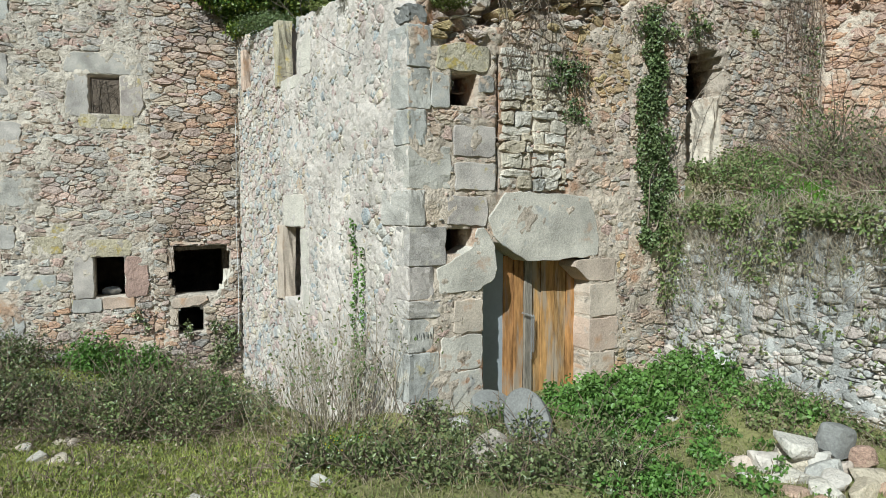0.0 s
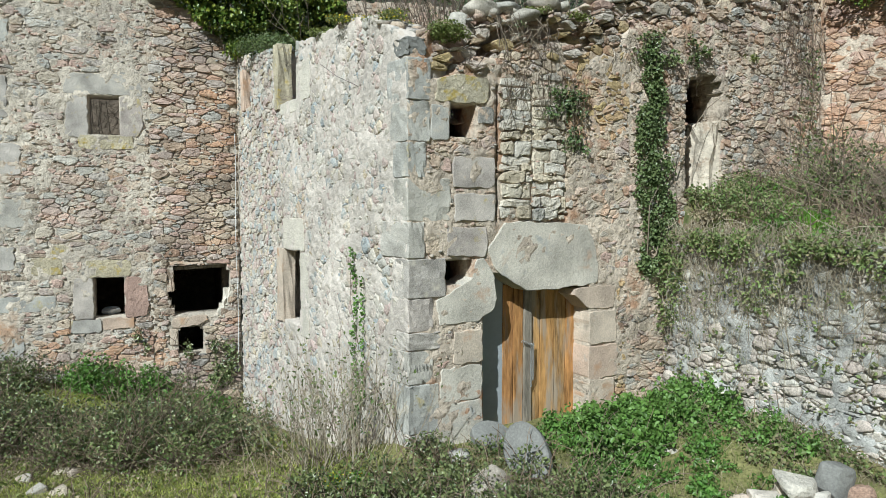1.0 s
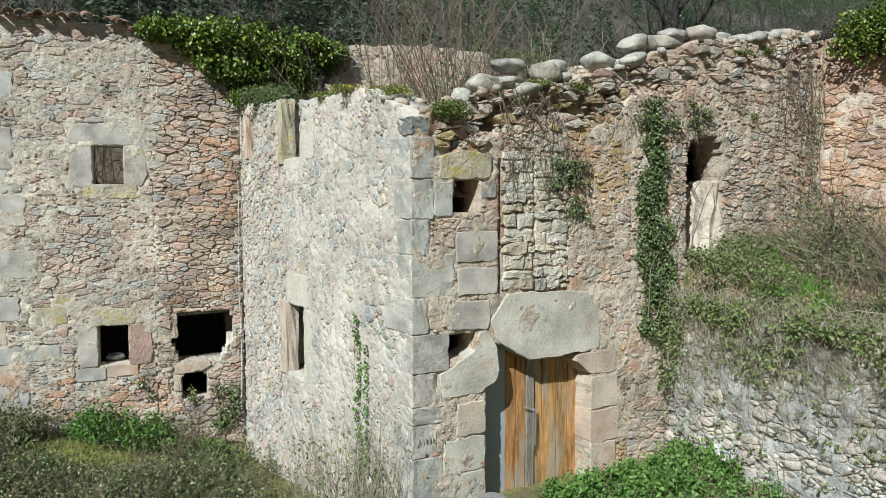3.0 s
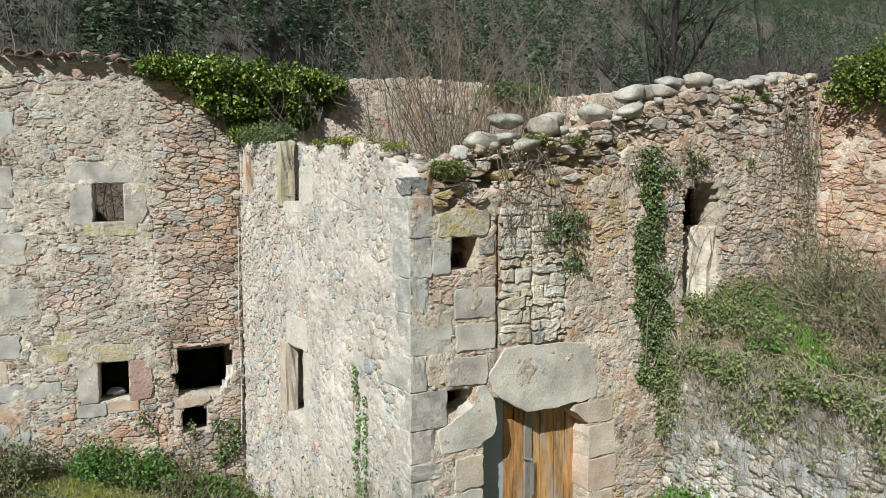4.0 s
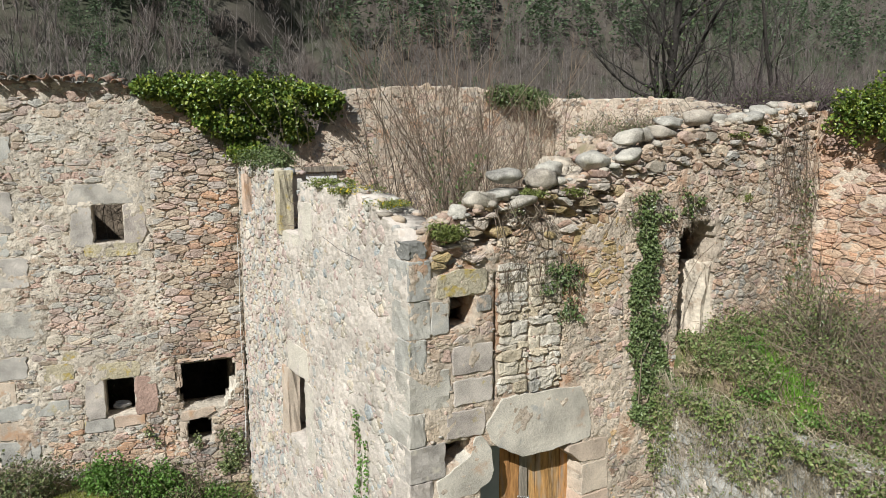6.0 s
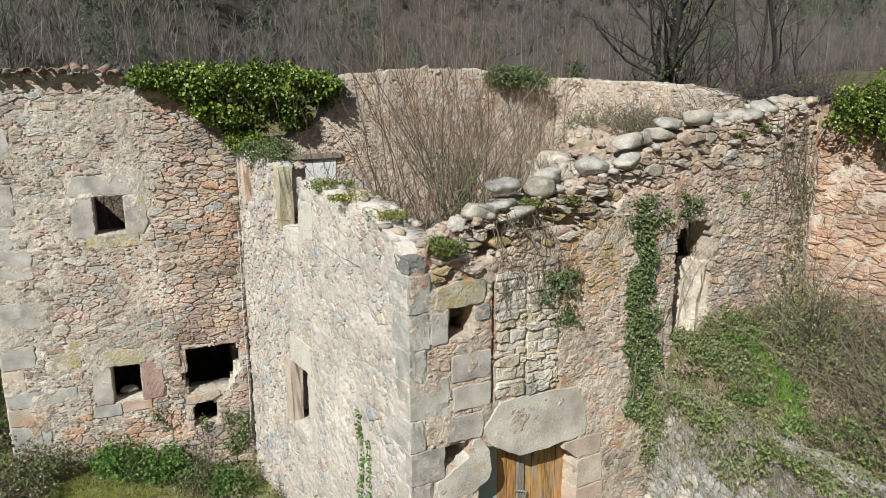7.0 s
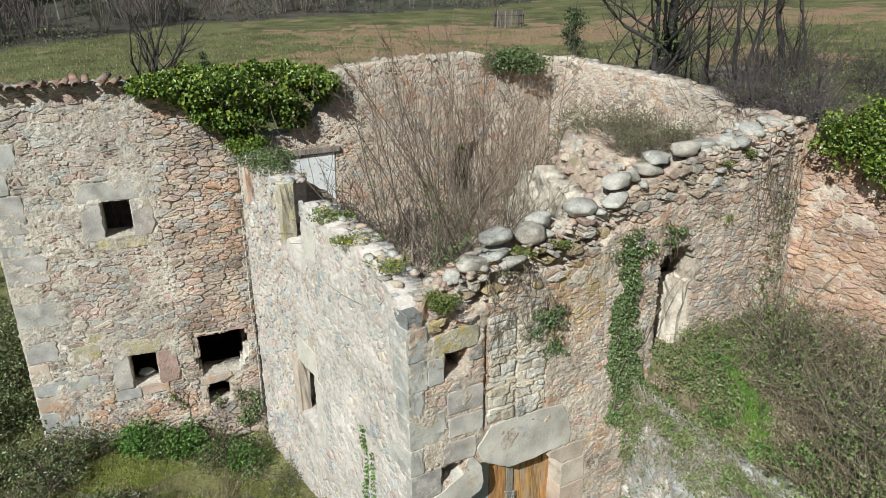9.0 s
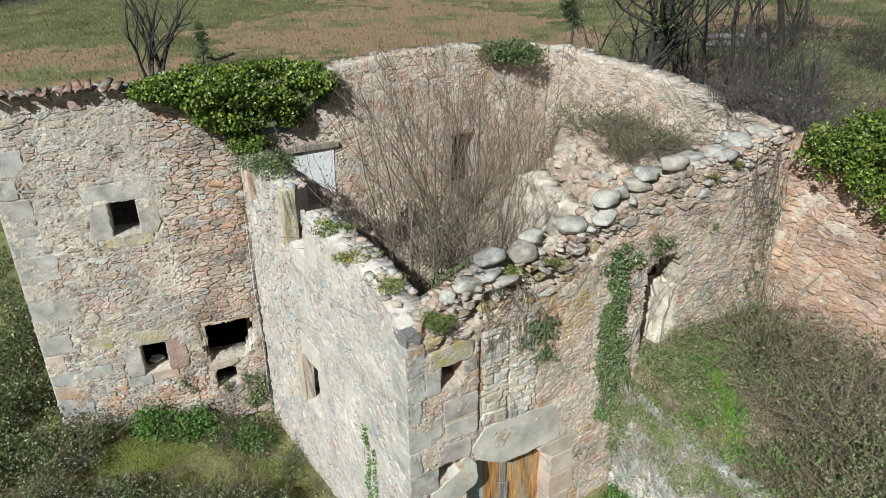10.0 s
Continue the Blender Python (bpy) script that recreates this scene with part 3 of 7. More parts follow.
def ground_height(x, y):
    z = yard(x, y)
    z += 0.06 * noise.noise((x * 0.9, y * 0.9, 0)) + 0.03 * noise.noise((x * 2.7, y * 2.7, 5))
    back = side_of(x, y, B, D)
    right = -side_of(x, y, E, D)
    field = 4.5 + 0.028 * max(0, y - 16) + 0.045 * max(0.0, x - 5) + 0.12 * noise.noise((x * 0.12, y * 0.12, 2)) + 0.05 * noise.noise((x * 0.7, y * 0.7, 2))
    if x > -3.6 and y > 12:
        rise = step_up(back, 0.35, 1.0)
        if back < 1.0 and right > 0.3:
            rise = max(rise, step_up(right, 0.3, 0.7) * step_up(side_of(x, y, E, R_END), 0.5, 1.0))
    elif x > -9.6 and y > 12:
        rise = step_up(side_of(x, y, A, B), 4.6, 6.5)
    else:
        rise = step_up(y, 14.5, 27.0) if x < 0 else 0.0
        if x > 6:
            rise = step_up(side_of(x, y, E, R_END), 0.5, 1.0)
    z += rise * (field - z)
    ledge = side_of(x, y, T_START, T_END)
    if rise < 0.01 and x > 2.8 and ledge > 0.12:
        terrace = 2.45 + 0.62 * step_up(y, 8.6, 11.5) + 0.09 * noise.noise((x * 1.3, y * 1.3, 7))
        z += step_up(ledge, 0.12, 0.4) * (terrace - z)
    edge = y - wood_edge(x)
    if edge > 0:
        azimuth = x / max(y, 1.0)
        slope = 0.40 - 0.05 * step_up(azimuth, 0.30, 0.42)
        far = min(edge, 620.0)
        z += slope * far * step_up(edge, -10, 90) + 12 * noise.noise((x * 0.012, y * 0.012, 9)) * step_up(edge, 20, 160)
        if edge > 620:
            z -= 0.5 * (edge - 620)
            z = max(z, 0.285 * y * step_up(edge, 1200, 2400) * (1 + 0.06 * noise.noise((azimuth * 9, 0, 4))))
    return z


def build_ground():
    n, m = 330, 420
    us = np.linspace(-1, 1, n)
    vs = np.linspace(-0.32, 1, m)
    xs = 15 * us + 120 * us ** 3 + 2600 * us ** 7
    ys = 9.5 + 22 * vs + 150 * np.abs(vs) ** 3 * np.sign(vs) + 3200 * np.abs(vs) ** 8 * np.sign(vs)
    v = np.array([(x, y, ground_height(x, y)) for y in ys for x in xs])
    k = (np.arange(m - 1)[:, None] * n + np.arange(n - 1)[None, :]).reshape(-1, 1)
    f = k + np.array([[0, 1, n + 1, n]])
    me = quad_mesh("ground", v, f, M_GROUND, True)
    me.materials.append(M_MEADOW)
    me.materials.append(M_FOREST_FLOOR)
    me.materials.append(M_RED_SOIL)
    me.materials.append(M_LITTER)
    mid = v[f[:, 0]]
    slot = np.where(mid[:, 1] > 17.5, 1, 0)
    for i in np.nonzero(slot == 1)[0]:
        x, y = mid[i, 0], mid[i, 1]
        wave = 0.55 * noise.noise((x * 0.35, y * 0.35, 1)) + 0.5 * noise.noise((x * 1.1, y * 1.1, 4))
        for cx, cy, rx, ry in ((-15.0, 28.5, 5.0, 4.6), (15.5, 35.0, 3.2, 4.5), (3.0, 50.0, 14.0, 6.5), (22.0, 52.0, 14.0, 7.0), (9.5, 24.5, 2.6, 3.0), (-2.0, 36.0, 9.0, 7.0), (14.5, 30.5, 2.4, 1.6)):
            if ((x - cx) / rx) ** 2 + ((y - cy) / ry) ** 2 < 1 + wave * 1.3:
                slot[i] = 3
    ledge = np.array([side_of(a, b, T_START, T_END) > 0 and 2.8 < a < 10 and b < 13 for a, b in mid[:, :2]])
    slot[ledge & (slot == 0)] = 4
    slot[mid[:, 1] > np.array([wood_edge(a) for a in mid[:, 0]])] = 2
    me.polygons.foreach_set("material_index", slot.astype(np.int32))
    return tagged(new("ground", me), "rough grassy yard, terrace and hillside earth", "ground", kind="structure")


ground = build_ground()
rnd = random.Random(7)

# crests: height along each wall
crest_w = curve_at([(0, 7.38), (2.6, 7.36), (3.3, 7.1), (3.9, 6.75), (4.4, 6.3), (4.7, 6.0)])
crest_l = curve_at([(0, 5.95), (0.9, 5.85), (2.4, 5.68), (4.0, 5.55), (5.6, 5.48), (6.3, 5.32), (6.8, 5.1), (7.07, 4.72)])
crest_f = curve_at([(0, 4.72), (0.3, 5.08), (0.6, 5.22), (1.1, 5.36), (1.5, 5.48), (2.2, 5.6), (3.1, 5.78), (3.8, 6.05), (4.6, 6.3), (5.2, 6.42), (6.5, 6.6), (7.4, 6.78), (8.04, 6.85)])
crest_k = curve_at([(0, 6.0), (0.8, 6.1), (1.1, 6.1), (1.9, 6.5), (2.15, 7.25), (2.5, 7.4), (4.0, 7.52), (5.6, 7.55), (6.9, 7.4), (7.96, 7.38)])
crest_g = curve_at([(0, 7.35), (1.2, 7.25), (3.0, 7.2), (4.6, 7.0), (5.4, 6.85), (6.81, 6.75)])
crest_r = curve_at([(0, 6.75), (0.6, 6.7), (2.0, 6.6), (5.0, 6.5)])
crest_t = curve_at([(0, 2.4), (1.0, 2.35), (2.5, 2.45), (4.0, 2.5), (6.2, 2.5)])

OPEN_W = [(1.93, 2.48, 4.30, 5.05), (1.93, 2.48, 0.74, 1.53), (3.34, 4.42, 0.86, 1.72), (3.40, 4.28, 0.72, 0.86), (3.28, 4.36, 1.02, 1.6), (4.42, 4.48, 1.2, 1.6), (3.46, 3.94, -0.08, 0.40), (3.5, 3.88, 0.40, 0.46)]
OPEN_L = [(2.30, 3.42, 0.93, 2.17), (2.34, 3.34, 4.70, 6.2), (0.36, 0.86, 4.86, 5.58), (0.22, 0.52, -1.1, -0.62), (0.28, 0.46, -0.62, -0.52)]
OPEN_F = [(1.08, 2.87, -0.6, 2.05), (0.59, 0.98, 3.80, 4.22), (0.53, 0.92, 1.92, 2.24), (4.75, 5.55, 3.05, 4.72), (4.82, 5.5, 4.72, 4.88), (4.95, 5.4, 4.88, 4.97), (1.275, 1.32, 2.72, 3.3), (1.275, 1.32, 3.36, 4.5)]
OPEN_K = [(5.19, 5.85, 3.4, 5.42)]



def recess_w(x, z):
    """How far the mortar of the house wall has weathered back."""
    bare = max(step_up(x + 0.35 * noise.noise((x, z, 4)), 2.75, 3.5), 0.8 * step_up(-z, -0.55, 0.0) * step_up(x, 0.9, 1.4), 0.7 * step_up(noise.noise((x * 0.9, z * 0.9, 11)), 0.1, 0.4))
    return 0.036 * bare


def recess_l(x, z):
    return 0.026 * step_up(2.6 + 0.5 * noise.noise((z * 1.3, x, 2)) - x, 0.0, 0.5) + 0.014 * step_up(noise.noise((x * 1.1, z * 1.1, 21)), 0.05, 0.35)


def recess_f(x, z):
    loose = step_up(z - crest_f(x) + 0.62 + 0.2 * noise.noise((x * 1.5, 0, 6)), 0.0, 0.1)
    bare = max(step_up(x, 5.4, 6.0), step_up(noise.noise((x * 0.8, z * 0.8, 15)), 0.05, 0.35), 1.2 if 1.3 < x < 2.45 and 2.7 < z < 4.65 else 0.0)
    hollow = step_up(noise.noise((x * 2.1, z * 2.6, 33)), 0.12, 0.3) * step_up(x, 0.5, 0.8) * step_up(2.9 - x, 0.0, 0.3)
    return (0.2 + 0.22 * hollow) * loose * step_up(x, 0.2, 0.6) * (1 - 0.6 * step_up(x, 3.3, 4.2)) + 0.022 * bare


wall_west = wall_core("wall_west", A, B, -1.1, crest_w, 0.6, OPEN_W, M_MORTAR, "rubble stone house wall with tile-capped crest and dressed window surrounds", recess=recess_w)
wall_tower_side = wall_core("wall_tower_side", B, C, -1.5, crest_l, 0.55, OPEN_L, M_MORTAR_PALE, "sunlit pale lime-rendered rubble wall with narrow slit openings", recess=recess_l)
wall_tower_front = wall_core("wall_tower_front", C, E, -0.7, crest_f, 0.6, OPEN_F, M_MORTAR_EARTH, "ruined rubble front wall with ashlar doorway and broken crest", recess=recess_f)
wall_back = wall_core("wall_back", B, D, 2.0, crest_k, 0.6, OPEN_K, M_MORTAR_EARTH, "inner face of the ruined back wall of pinkish rubble", step=0.09)
wall_gable = wall_core("wall_gable", D, E, 2.0, crest_g, 0.7, [], M_MORTAR_EARTH, "pale rubble side wall with a thick bare crest", step=0.09)
wall_east = wall_core("wall_east", E, R_END, 1.8, crest_r, 0.6, [], M_MORTAR_EARTH, "reddish rubble wall beyond the terrace", step=0.09)
wall_terrace = wall_core("wall_terrace", T_START, T_END, -0.6, crest_t, 0.45, [], M_STONE_WHITE, "whitish dry-stone retaining wall of the terrace", step=0.09, rough=0.09)
# ---- rubble of the walls ----
rnd = random.Random(11)

def quoin(wall, z0, z1, wf, wl, rnd, material=M_ASHLAR, out=0.012):
    """A corner block that shows on both faces of the tower."""
    e1 = (Vector((*E, 0)) - Vector((*C, 0))).normalized()
    e2 = (Vector((*B, 0)) - Vector((*C, 0))).normalized()
    bm = bmesh.new()
    bmesh.ops.create_cube(bm, size=1)
    bmesh.ops.subdivide_edges(bm, edges=bm.edges[:], cuts=5, use_grid_fill=True)
    o = rnd.uniform(-0.008, 0.008) + out
    for v in bm.verts:
        a, b, h = v.co.x + 0.5, v.co.y + 0.5, v.co.z + 0.5
        edge = sum(abs(c) > 0.49 for c in v.co) >= 2
        j = 0.008 if edge else 0.006
        p = Vector((*C, 0)) + e1 * (-o + a * (wf + o) + rnd.uniform(-j, j)) + e2 * (-o + b * (wl + o) + rnd.uniform(-j, j))
        v.co = Vector((p.x, p.y, z0 + 0.005 + h * (z1 - z0 - 0.01) + rnd.uniform(-j, j) * 0.6))
    sharp = [e for e in bm.edges if len(e.link_faces) == 2 and e.calc_face_angle(0) > 0.6]
    bmesh.ops.bevel(bm, geom=sharp, offset=0.012, segments=1, profile=0.5, affect="EDGES")
    bm.transform(wall.matrix_basis.inverted())
    return part("quoin", bm, material, wall)


# ---- dressed stones of the tower's front ----
Q_Z = [-0.5, 0.07, 0.70, 1.13, 1.36, 1.78, 2.28, 2.74, 3.28, 3.72, 4.22, 4.74]
Q_F = [0.46, 0.42, 0.33, 0.44, 0.34, 0.52, 0.22, 0.58, 0.24, 0.30, 0.31]
Q_L = [0.42, 0.33, 0.52, 0.30, 0.42, 0.33, 0.70, 0.42, 0.36, 0.44, 0.50]
L_LEN, F_LEN, W_LEN = 7.07, 8.04, 4.70
rq = random.Random(3)
for i in range(11):
    quoin(wall_tower_front, Q_Z[i], Q_Z[i + 1], Q_F[i], Q_L[i], rq, M_ASHLAR)
quoin(wall_tower_front, 4.75, 4.98, 0.24, 0.36, rq, M_SLAB, 0.0)
QUOIN_F = [(-0.2, Q_F[i] + 0.01, Q_Z[i], Q_Z[i + 1]) for i in range(11)] + [(-0.2, 0.25, 4.74, 4.99)]
QUOIN_L = [(L_LEN - Q_L[i] - 0.01, L_LEN + 0.2, Q_Z[i], Q_Z[i + 1]) for i in range(11)] + [(L_LEN - 0.37, L_LEN + 0.2, 4.74, 4.99)]

rb = random.Random(5)
F_BLOCKS = [
    ([(0.35, 4.22), (1.16, 4.24), (1.18, 4.56), (0.8, 4.6), (0.4, 4.52)], M_ASHLAR_OCHRE, 0.03, "window_lintel"),
    (box(0.31, 0.575, 3.74, 4.20), M_ASHLAR, 0.02, "window_jamb"),
    (box(1.0, 1.24, 3.98, 4.2), M_STONE_F, 0.02, "window_jamb"),
    (box(0.62, 1.26, 3.16, 3.56), M_ASHLAR, 0.028, "ashlar_block"),
    (box(0.64, 1.27, 2.73, 3.09), M_ASHLAR, 0.024, "ashlar_block"),
    ([(0.54, 2.3), (1.12, 2.26), (1.17, 2.5), (1.14, 2.66), (0.52, 2.67)], M_ASHLAR, 0.03, "ashlar_block"),
    ([(0.42, 1.42), (1.0, 1.42), (1.10, 1.50), (1.26, 1.56), (1.30, 1.72), (1.27, 1.98), (1.10, 2.26), (0.96, 2.24), (0.93, 2.0), (0.70, 1.90), (0.54, 1.79), (0.38, 1.76)], M_LINTEL, 0.026, "broken_jamb_stone"),
    (box(0.63, 1.078, 0.89, 1.335), M_ASHLAR_WARM, 0.034, "jamb_stone"),
    (box(0.435, 1.078, 0.42, 0.87), M_LINTEL, 0.022, "jamb_stone"),
    (box(0.46, 1.075, -0.3, 0.41), M_LINTEL, 0.024, "jamb_stone"),
    ([(1.13, 2.36), (1.24, 2.10), (1.38, 2.0), (1.62, 1.87), (1.8, 1.77), (2.0, 1.79), (2.2, 1.78), (2.45, 1.79), (2.66, 1.80), (3.02, 1.82), (3.04, 2.05), (2.95, 2.42), (2.83, 2.66), (2.3, 2.71), (1.7, 2.73), (1.38, 2.71), (1.28, 2.56)], M_LINTEL, 0.03, "door_lintel"),
    ([(2.66, 1.62), (2.84, 1.46), (3.34, 1.44), (3.37, 1.77), (3.06, 1.79), (2.62, 1.775), (2.56, 1.70)], M_ASHLAR_WARM, 0.036, "jamb_stone"),
    (box(2.862, 3.38, 0.935, 1.425), M_ASHLAR_WARM, 0.03, "jamb_stone"),
    (box(2.855, 3.42, 0.43, 0.925), M_ASHLAR_WARM, 0.034, "jamb_stone"),
    (box(2.865, 3.36, -0.3, 0.42), M_ASHLAR_WARM, 0.03, "jamb_stone"),
]
for outline, material, proud, name in F_BLOCKS:
    block(wall_tower_front, outline, material, rb, proud, name=name, depth=0.42 if name in ("door_lintel", "jamb_stone", "broken_jamb_stone") else 0.2, inset=0.025, wear=0.016)
AVOID_F = [(min(p[0] for p in o) - 0.005, max(p[0] for p in o) + 0.005, min(p[1] for p in o) - 0.005, max(p[1] for p in o) + 0.005) for o, *_ in F_BLOCKS]
AVOID_F = [a for a in AVOID_F] + OPEN_F + QUOIN_F

# ---- dressed stones of the house wall ----
W_BLOCKS = [
    ([(1.50, 5.07), (2.93, 5.07), (2.86, 5.34), (2.5, 5.47), (1.66, 5.46), (1.56, 5.36)], M_ASHLAR, "window_lintel"),
    ([(1.52, 4.24), (1.925, 4.22), (1.925, 5.055), (1.58, 5.05), (1.55, 4.7)], M_ASHLAR, "window_jamb"),
    ([(2.485, 4.27), (2.82, 4.26), (2.91, 4.5), (2.90, 4.9), (2.82, 5.05), (2.485, 5.055)], M_ASHLAR, "window_jamb"),
    (box(1.74, 2.74, 4.03, 4.29), M_ASHLAR_OCHRE, "window_sill"),
    (box(1.80, 2.62, 1.54, 1.88), M_ASHLAR_OCHRE, "window_lintel"),
    (box(1.58, 1.925, 0.73, 1.54), M_ASHLAR, "window_jamb"),
    ([(2.485, 0.72), (2.86, 0.72), (2.93, 1.0), (2.90, 1.4), (2.8, 1.53), (2.485, 1.54)], M_ASHLAR_PINK, "window_jamb"),
    (box(1.52, 2.06, 0.45, 0.725), M_ASHLAR, "window_sill"),
    (box(2.07, 2.66, 0.50, 0.725), M_ASHLAR_WARM, "window_sill"),
    (box(0.02, 0.60, 4.55, 5.35), M_ASHLAR, "quoin"), (box(0.02, 0.42, 5.38, 5.8), M_ASHLAR, "quoin"), (box(0.02, 0.66, 5.83, 6.35), M_ASHLAR, "quoin"),
    (box(0.02, 0.5, 4.12, 4.52), M_ASHLAR, "quoin"), (box(0.02, 0.78, 3.50, 4.08), M_ASHLAR, "quoin"), (box(0.02, 0.42, 3.1, 3.46), M_ASHLAR_WARM, "quoin"),
    (box(0.02, 0.95, 2.52, 3.06), M_ASHLAR, "quoin"), (box(0.02, 0.46, 2.2, 2.48), M_ASHLAR, "quoin"), (box(0.02, 0.62, 1.72, 2.17), M_ASHLAR, "quoin"),
    (box(0.02, 0.40, 1.26, 1.69), M_ASHLAR_WARM, "quoin"), (box(0.02, 1.28, 0.92, 1.22), M_ASHLAR, "quoin"), (box(0.02, 0.6, 0.52, 0.89), M_ASHLAR_WARM, "quoin"), (box(0.02, 0.72, 0.0, 0.49), M_ASHLAR, "quoin"),
    ([(1.18, 2.02), (1.30, 1.98), (1.52, 2.04), (1.54, 2.12), (1.42, 2.2), (1.24, 2.16)], M_ASHLAR_OCHRE, "lichened_stone"),
    (box(0.86, 1.42, 1.62, 1.94), M_ASHLAR_OCHRE, "large_stone"),
    ([(3.30, 0.46), (3.9, 0.50), (4.05, 0.62), (4.0, 0.70), (3.32, 0.64)], M_ASHLAR_WARM, "sill_stone"),
    (box(3.28, 3.45, 0.1, 0.45), M_ASHLAR_WARM, "jamb_stone"),
    (box(3.3, 4.0, 1.745, 1.80), M_ASHLAR_WARM, "slab_lintel"), (box(4.0, 4.5, 1.74, 1.82), M_ASHLAR_PINK, "slab_lintel"),
]
for outline, material, name in W_BLOCKS:
    block(wall_west, outline, material, rb, 0.014, name=name, depth=0.22, inset=0.025, wear=0.02)
AVOID_W = [(min(p[0] for p in o) - 0.005, max(p[0] for p in o) + 0.005, min(p[1] for p in o) - 0.005, max(p[1] for p in o) + 0.005) for o, *_ in W_BLOCKS] + OPEN_W

# ---- dressed stones of the tower's side ----
L_BLOCKS = [
    (box(2.62, 3.62, 2.18, 2.72), M_PALE_BLOCK, "lintel_stone", 0.02),
    (box(3.43, 3.78, 0.75, 2.16), M_PALE_BLOCK, "jamb_stone", 0.014),
    (box(3.35, 3.95, 4.64, 5.26), M_PALE_BLOCK, "jamb_stone", 0.014),
    (box(2.55, 3.5, 4.5, 4.69), M_PALE_BLOCK, "sill_stone", 0.02),
]
for outline, material, name, proud in L_BLOCKS:
    block(wall_tower_side, outline, material, rb, proud, name=name, depth=0.3, inset=0.02)


def upright(wall, x0, x1, y0, y1, z0, z1, material, name, lean=0.0, j=0.015, rnd=rb):
    """An upright dressed stone set into a wall, with uneven faces."""
    bm = bmesh.new()
    bmesh.ops.create_cube(bm, size=1)
    bmesh.ops.subdivide_edges(bm, edges=bm.edges[:], cuts=3, use_grid_fill=True)
    for v in bm.verts:
        h = v.co.z + 0.5
        v.co = Vector((x0 + (v.co.x + 0.5) * (x1 - x0) + lean * h + rnd.uniform(-j, j), y0 + (v.co.y + 0.5) * (y1 - y0) + rnd.uniform(-j, j), z0 + h * (z1 - z0) + rnd.uniform(-j, j)))
    return part(name, bm, material, wall)


upright(wall_tower_side, 2.28, 2.62, -0.025, 0.19, 0.88, 2.18, M_ASHLAR_WARM, "jamb_stone", 0.05)
upright(wall_tower_side, 2.32, 2.58, -0.03, 0.21, 4.62, 5.74, M_ASHLAR_OCHRE, "jamb_stone")
upright(wall_tower_side, 0.34, 0.50, -0.02, 0.18, 4.82, 5.62, M_ASHLAR_WARM, "jamb_stone")
AVOID_L = [(2.62, 3.62, 2.18, 2.72), (3.43, 3.78, 0.75, 2.16), (3.35, 3.95, 4.64, 5.26), (2.55, 3.5, 4.5, 4.69), (2.28, 2.7, 0.84, 2.2), (2.32, 2.62, 4.6, 5.76), (0.34, 0.54, 4.8, 5.64)] + OPEN_L + QUOIN_L

# ---- rooms behind the walls, added to keep the openings dark ----
M_PLASTER_OLD = surface("old_cream_plaster", [(0.52, 0.45, 0.36), (0.58, 0.51, 0.42)], grain=14, stain=3, contrast=0.5, bump=0.9, bump_size=14, blot=(0.42, 0.33, 0.25), blot_scale=4, blot_low=0.56)
# Shade of unlit rooms put into the colour.
M_ROOM_SHADE = surface("dark_inner_shade", [(0.16, 0.12, 0.09), (0.2, 0.16, 0.12)], grain=8, bump=0.7)


def plain_slab(name, corners, z0, z1, material, label):
    n = len(corners)
    verts = [(x, y, z) for z in (z0, z1) for x, y in corners]
    faces = [tuple(range(n))[::-1], tuple(range(n, 2 * n))] + [(i, (i + 1) % n, n + (i + 1) % n, n + i) for i in range(n)]
    return tagged(new(name, mesh_of(name, verts, faces, material)), label, "wall" if "wall" in name else "floor", kind="structure")


wm = frame_of(A, B)
def at_w(x, y):
    v = wm @ Vector((x, y, 0))
    return (v.x, v.y)


flat_crest = curve_at([(0, 6.0), (10, 6.0)])
# Walls added to enclose the house, so that its openings look dark.
wall_room_back = wall_core("wall_room_back", at_w(0.0, 4.0), at_w(4.9, 4.0), -1.1, flat_crest, 0.4, [], M_ROOM_SHADE, "dark wall added behind the house openings to keep them dark", step=0.3)
wall_room_end = wall_core("wall_room_end", at_w(0.0, 4.0), at_w(0.0, 0.6), -1.1, flat_crest, 0.35, [], M_ROOM_SHADE, "dark end wall added to shut light out of the house", step=0.3)
wall_room_inner = wall_core("wall_room_inner", at_w(4.72, 0.62), at_w(4.72, 4.0), -1.1, flat_crest, 0.35, [], M_ROOM_SHADE, "dark wall added to close the house towards the tower", step=0.3)
# Upper slab is added as a ceiling that blocks daylight below.
plain_slab("floor_upper", [at_w(0.05, 0.6), at_w(4.7, 0.6), at_w(4.7, 4.0), at_w(0.05, 4.0)], 2.9, 3.1, M_FLOOR_SHADE, "unseen slab added to keep daylight out of the lower room")
plain_slab("floor_lower", [at_w(0.05, 0.6), at_w(4.7, 0.6), at_w(4.7, 4.0), at_w(0.05, 4.0)], -0.75, -0.55, M_FLOOR_SHADE, "dark earth floor added inside the house")

# fill inside the tower
fm = frame_of(C, E)
def at_f(x, y, z=0.0):
    return fm @ Vector((x, y, z))


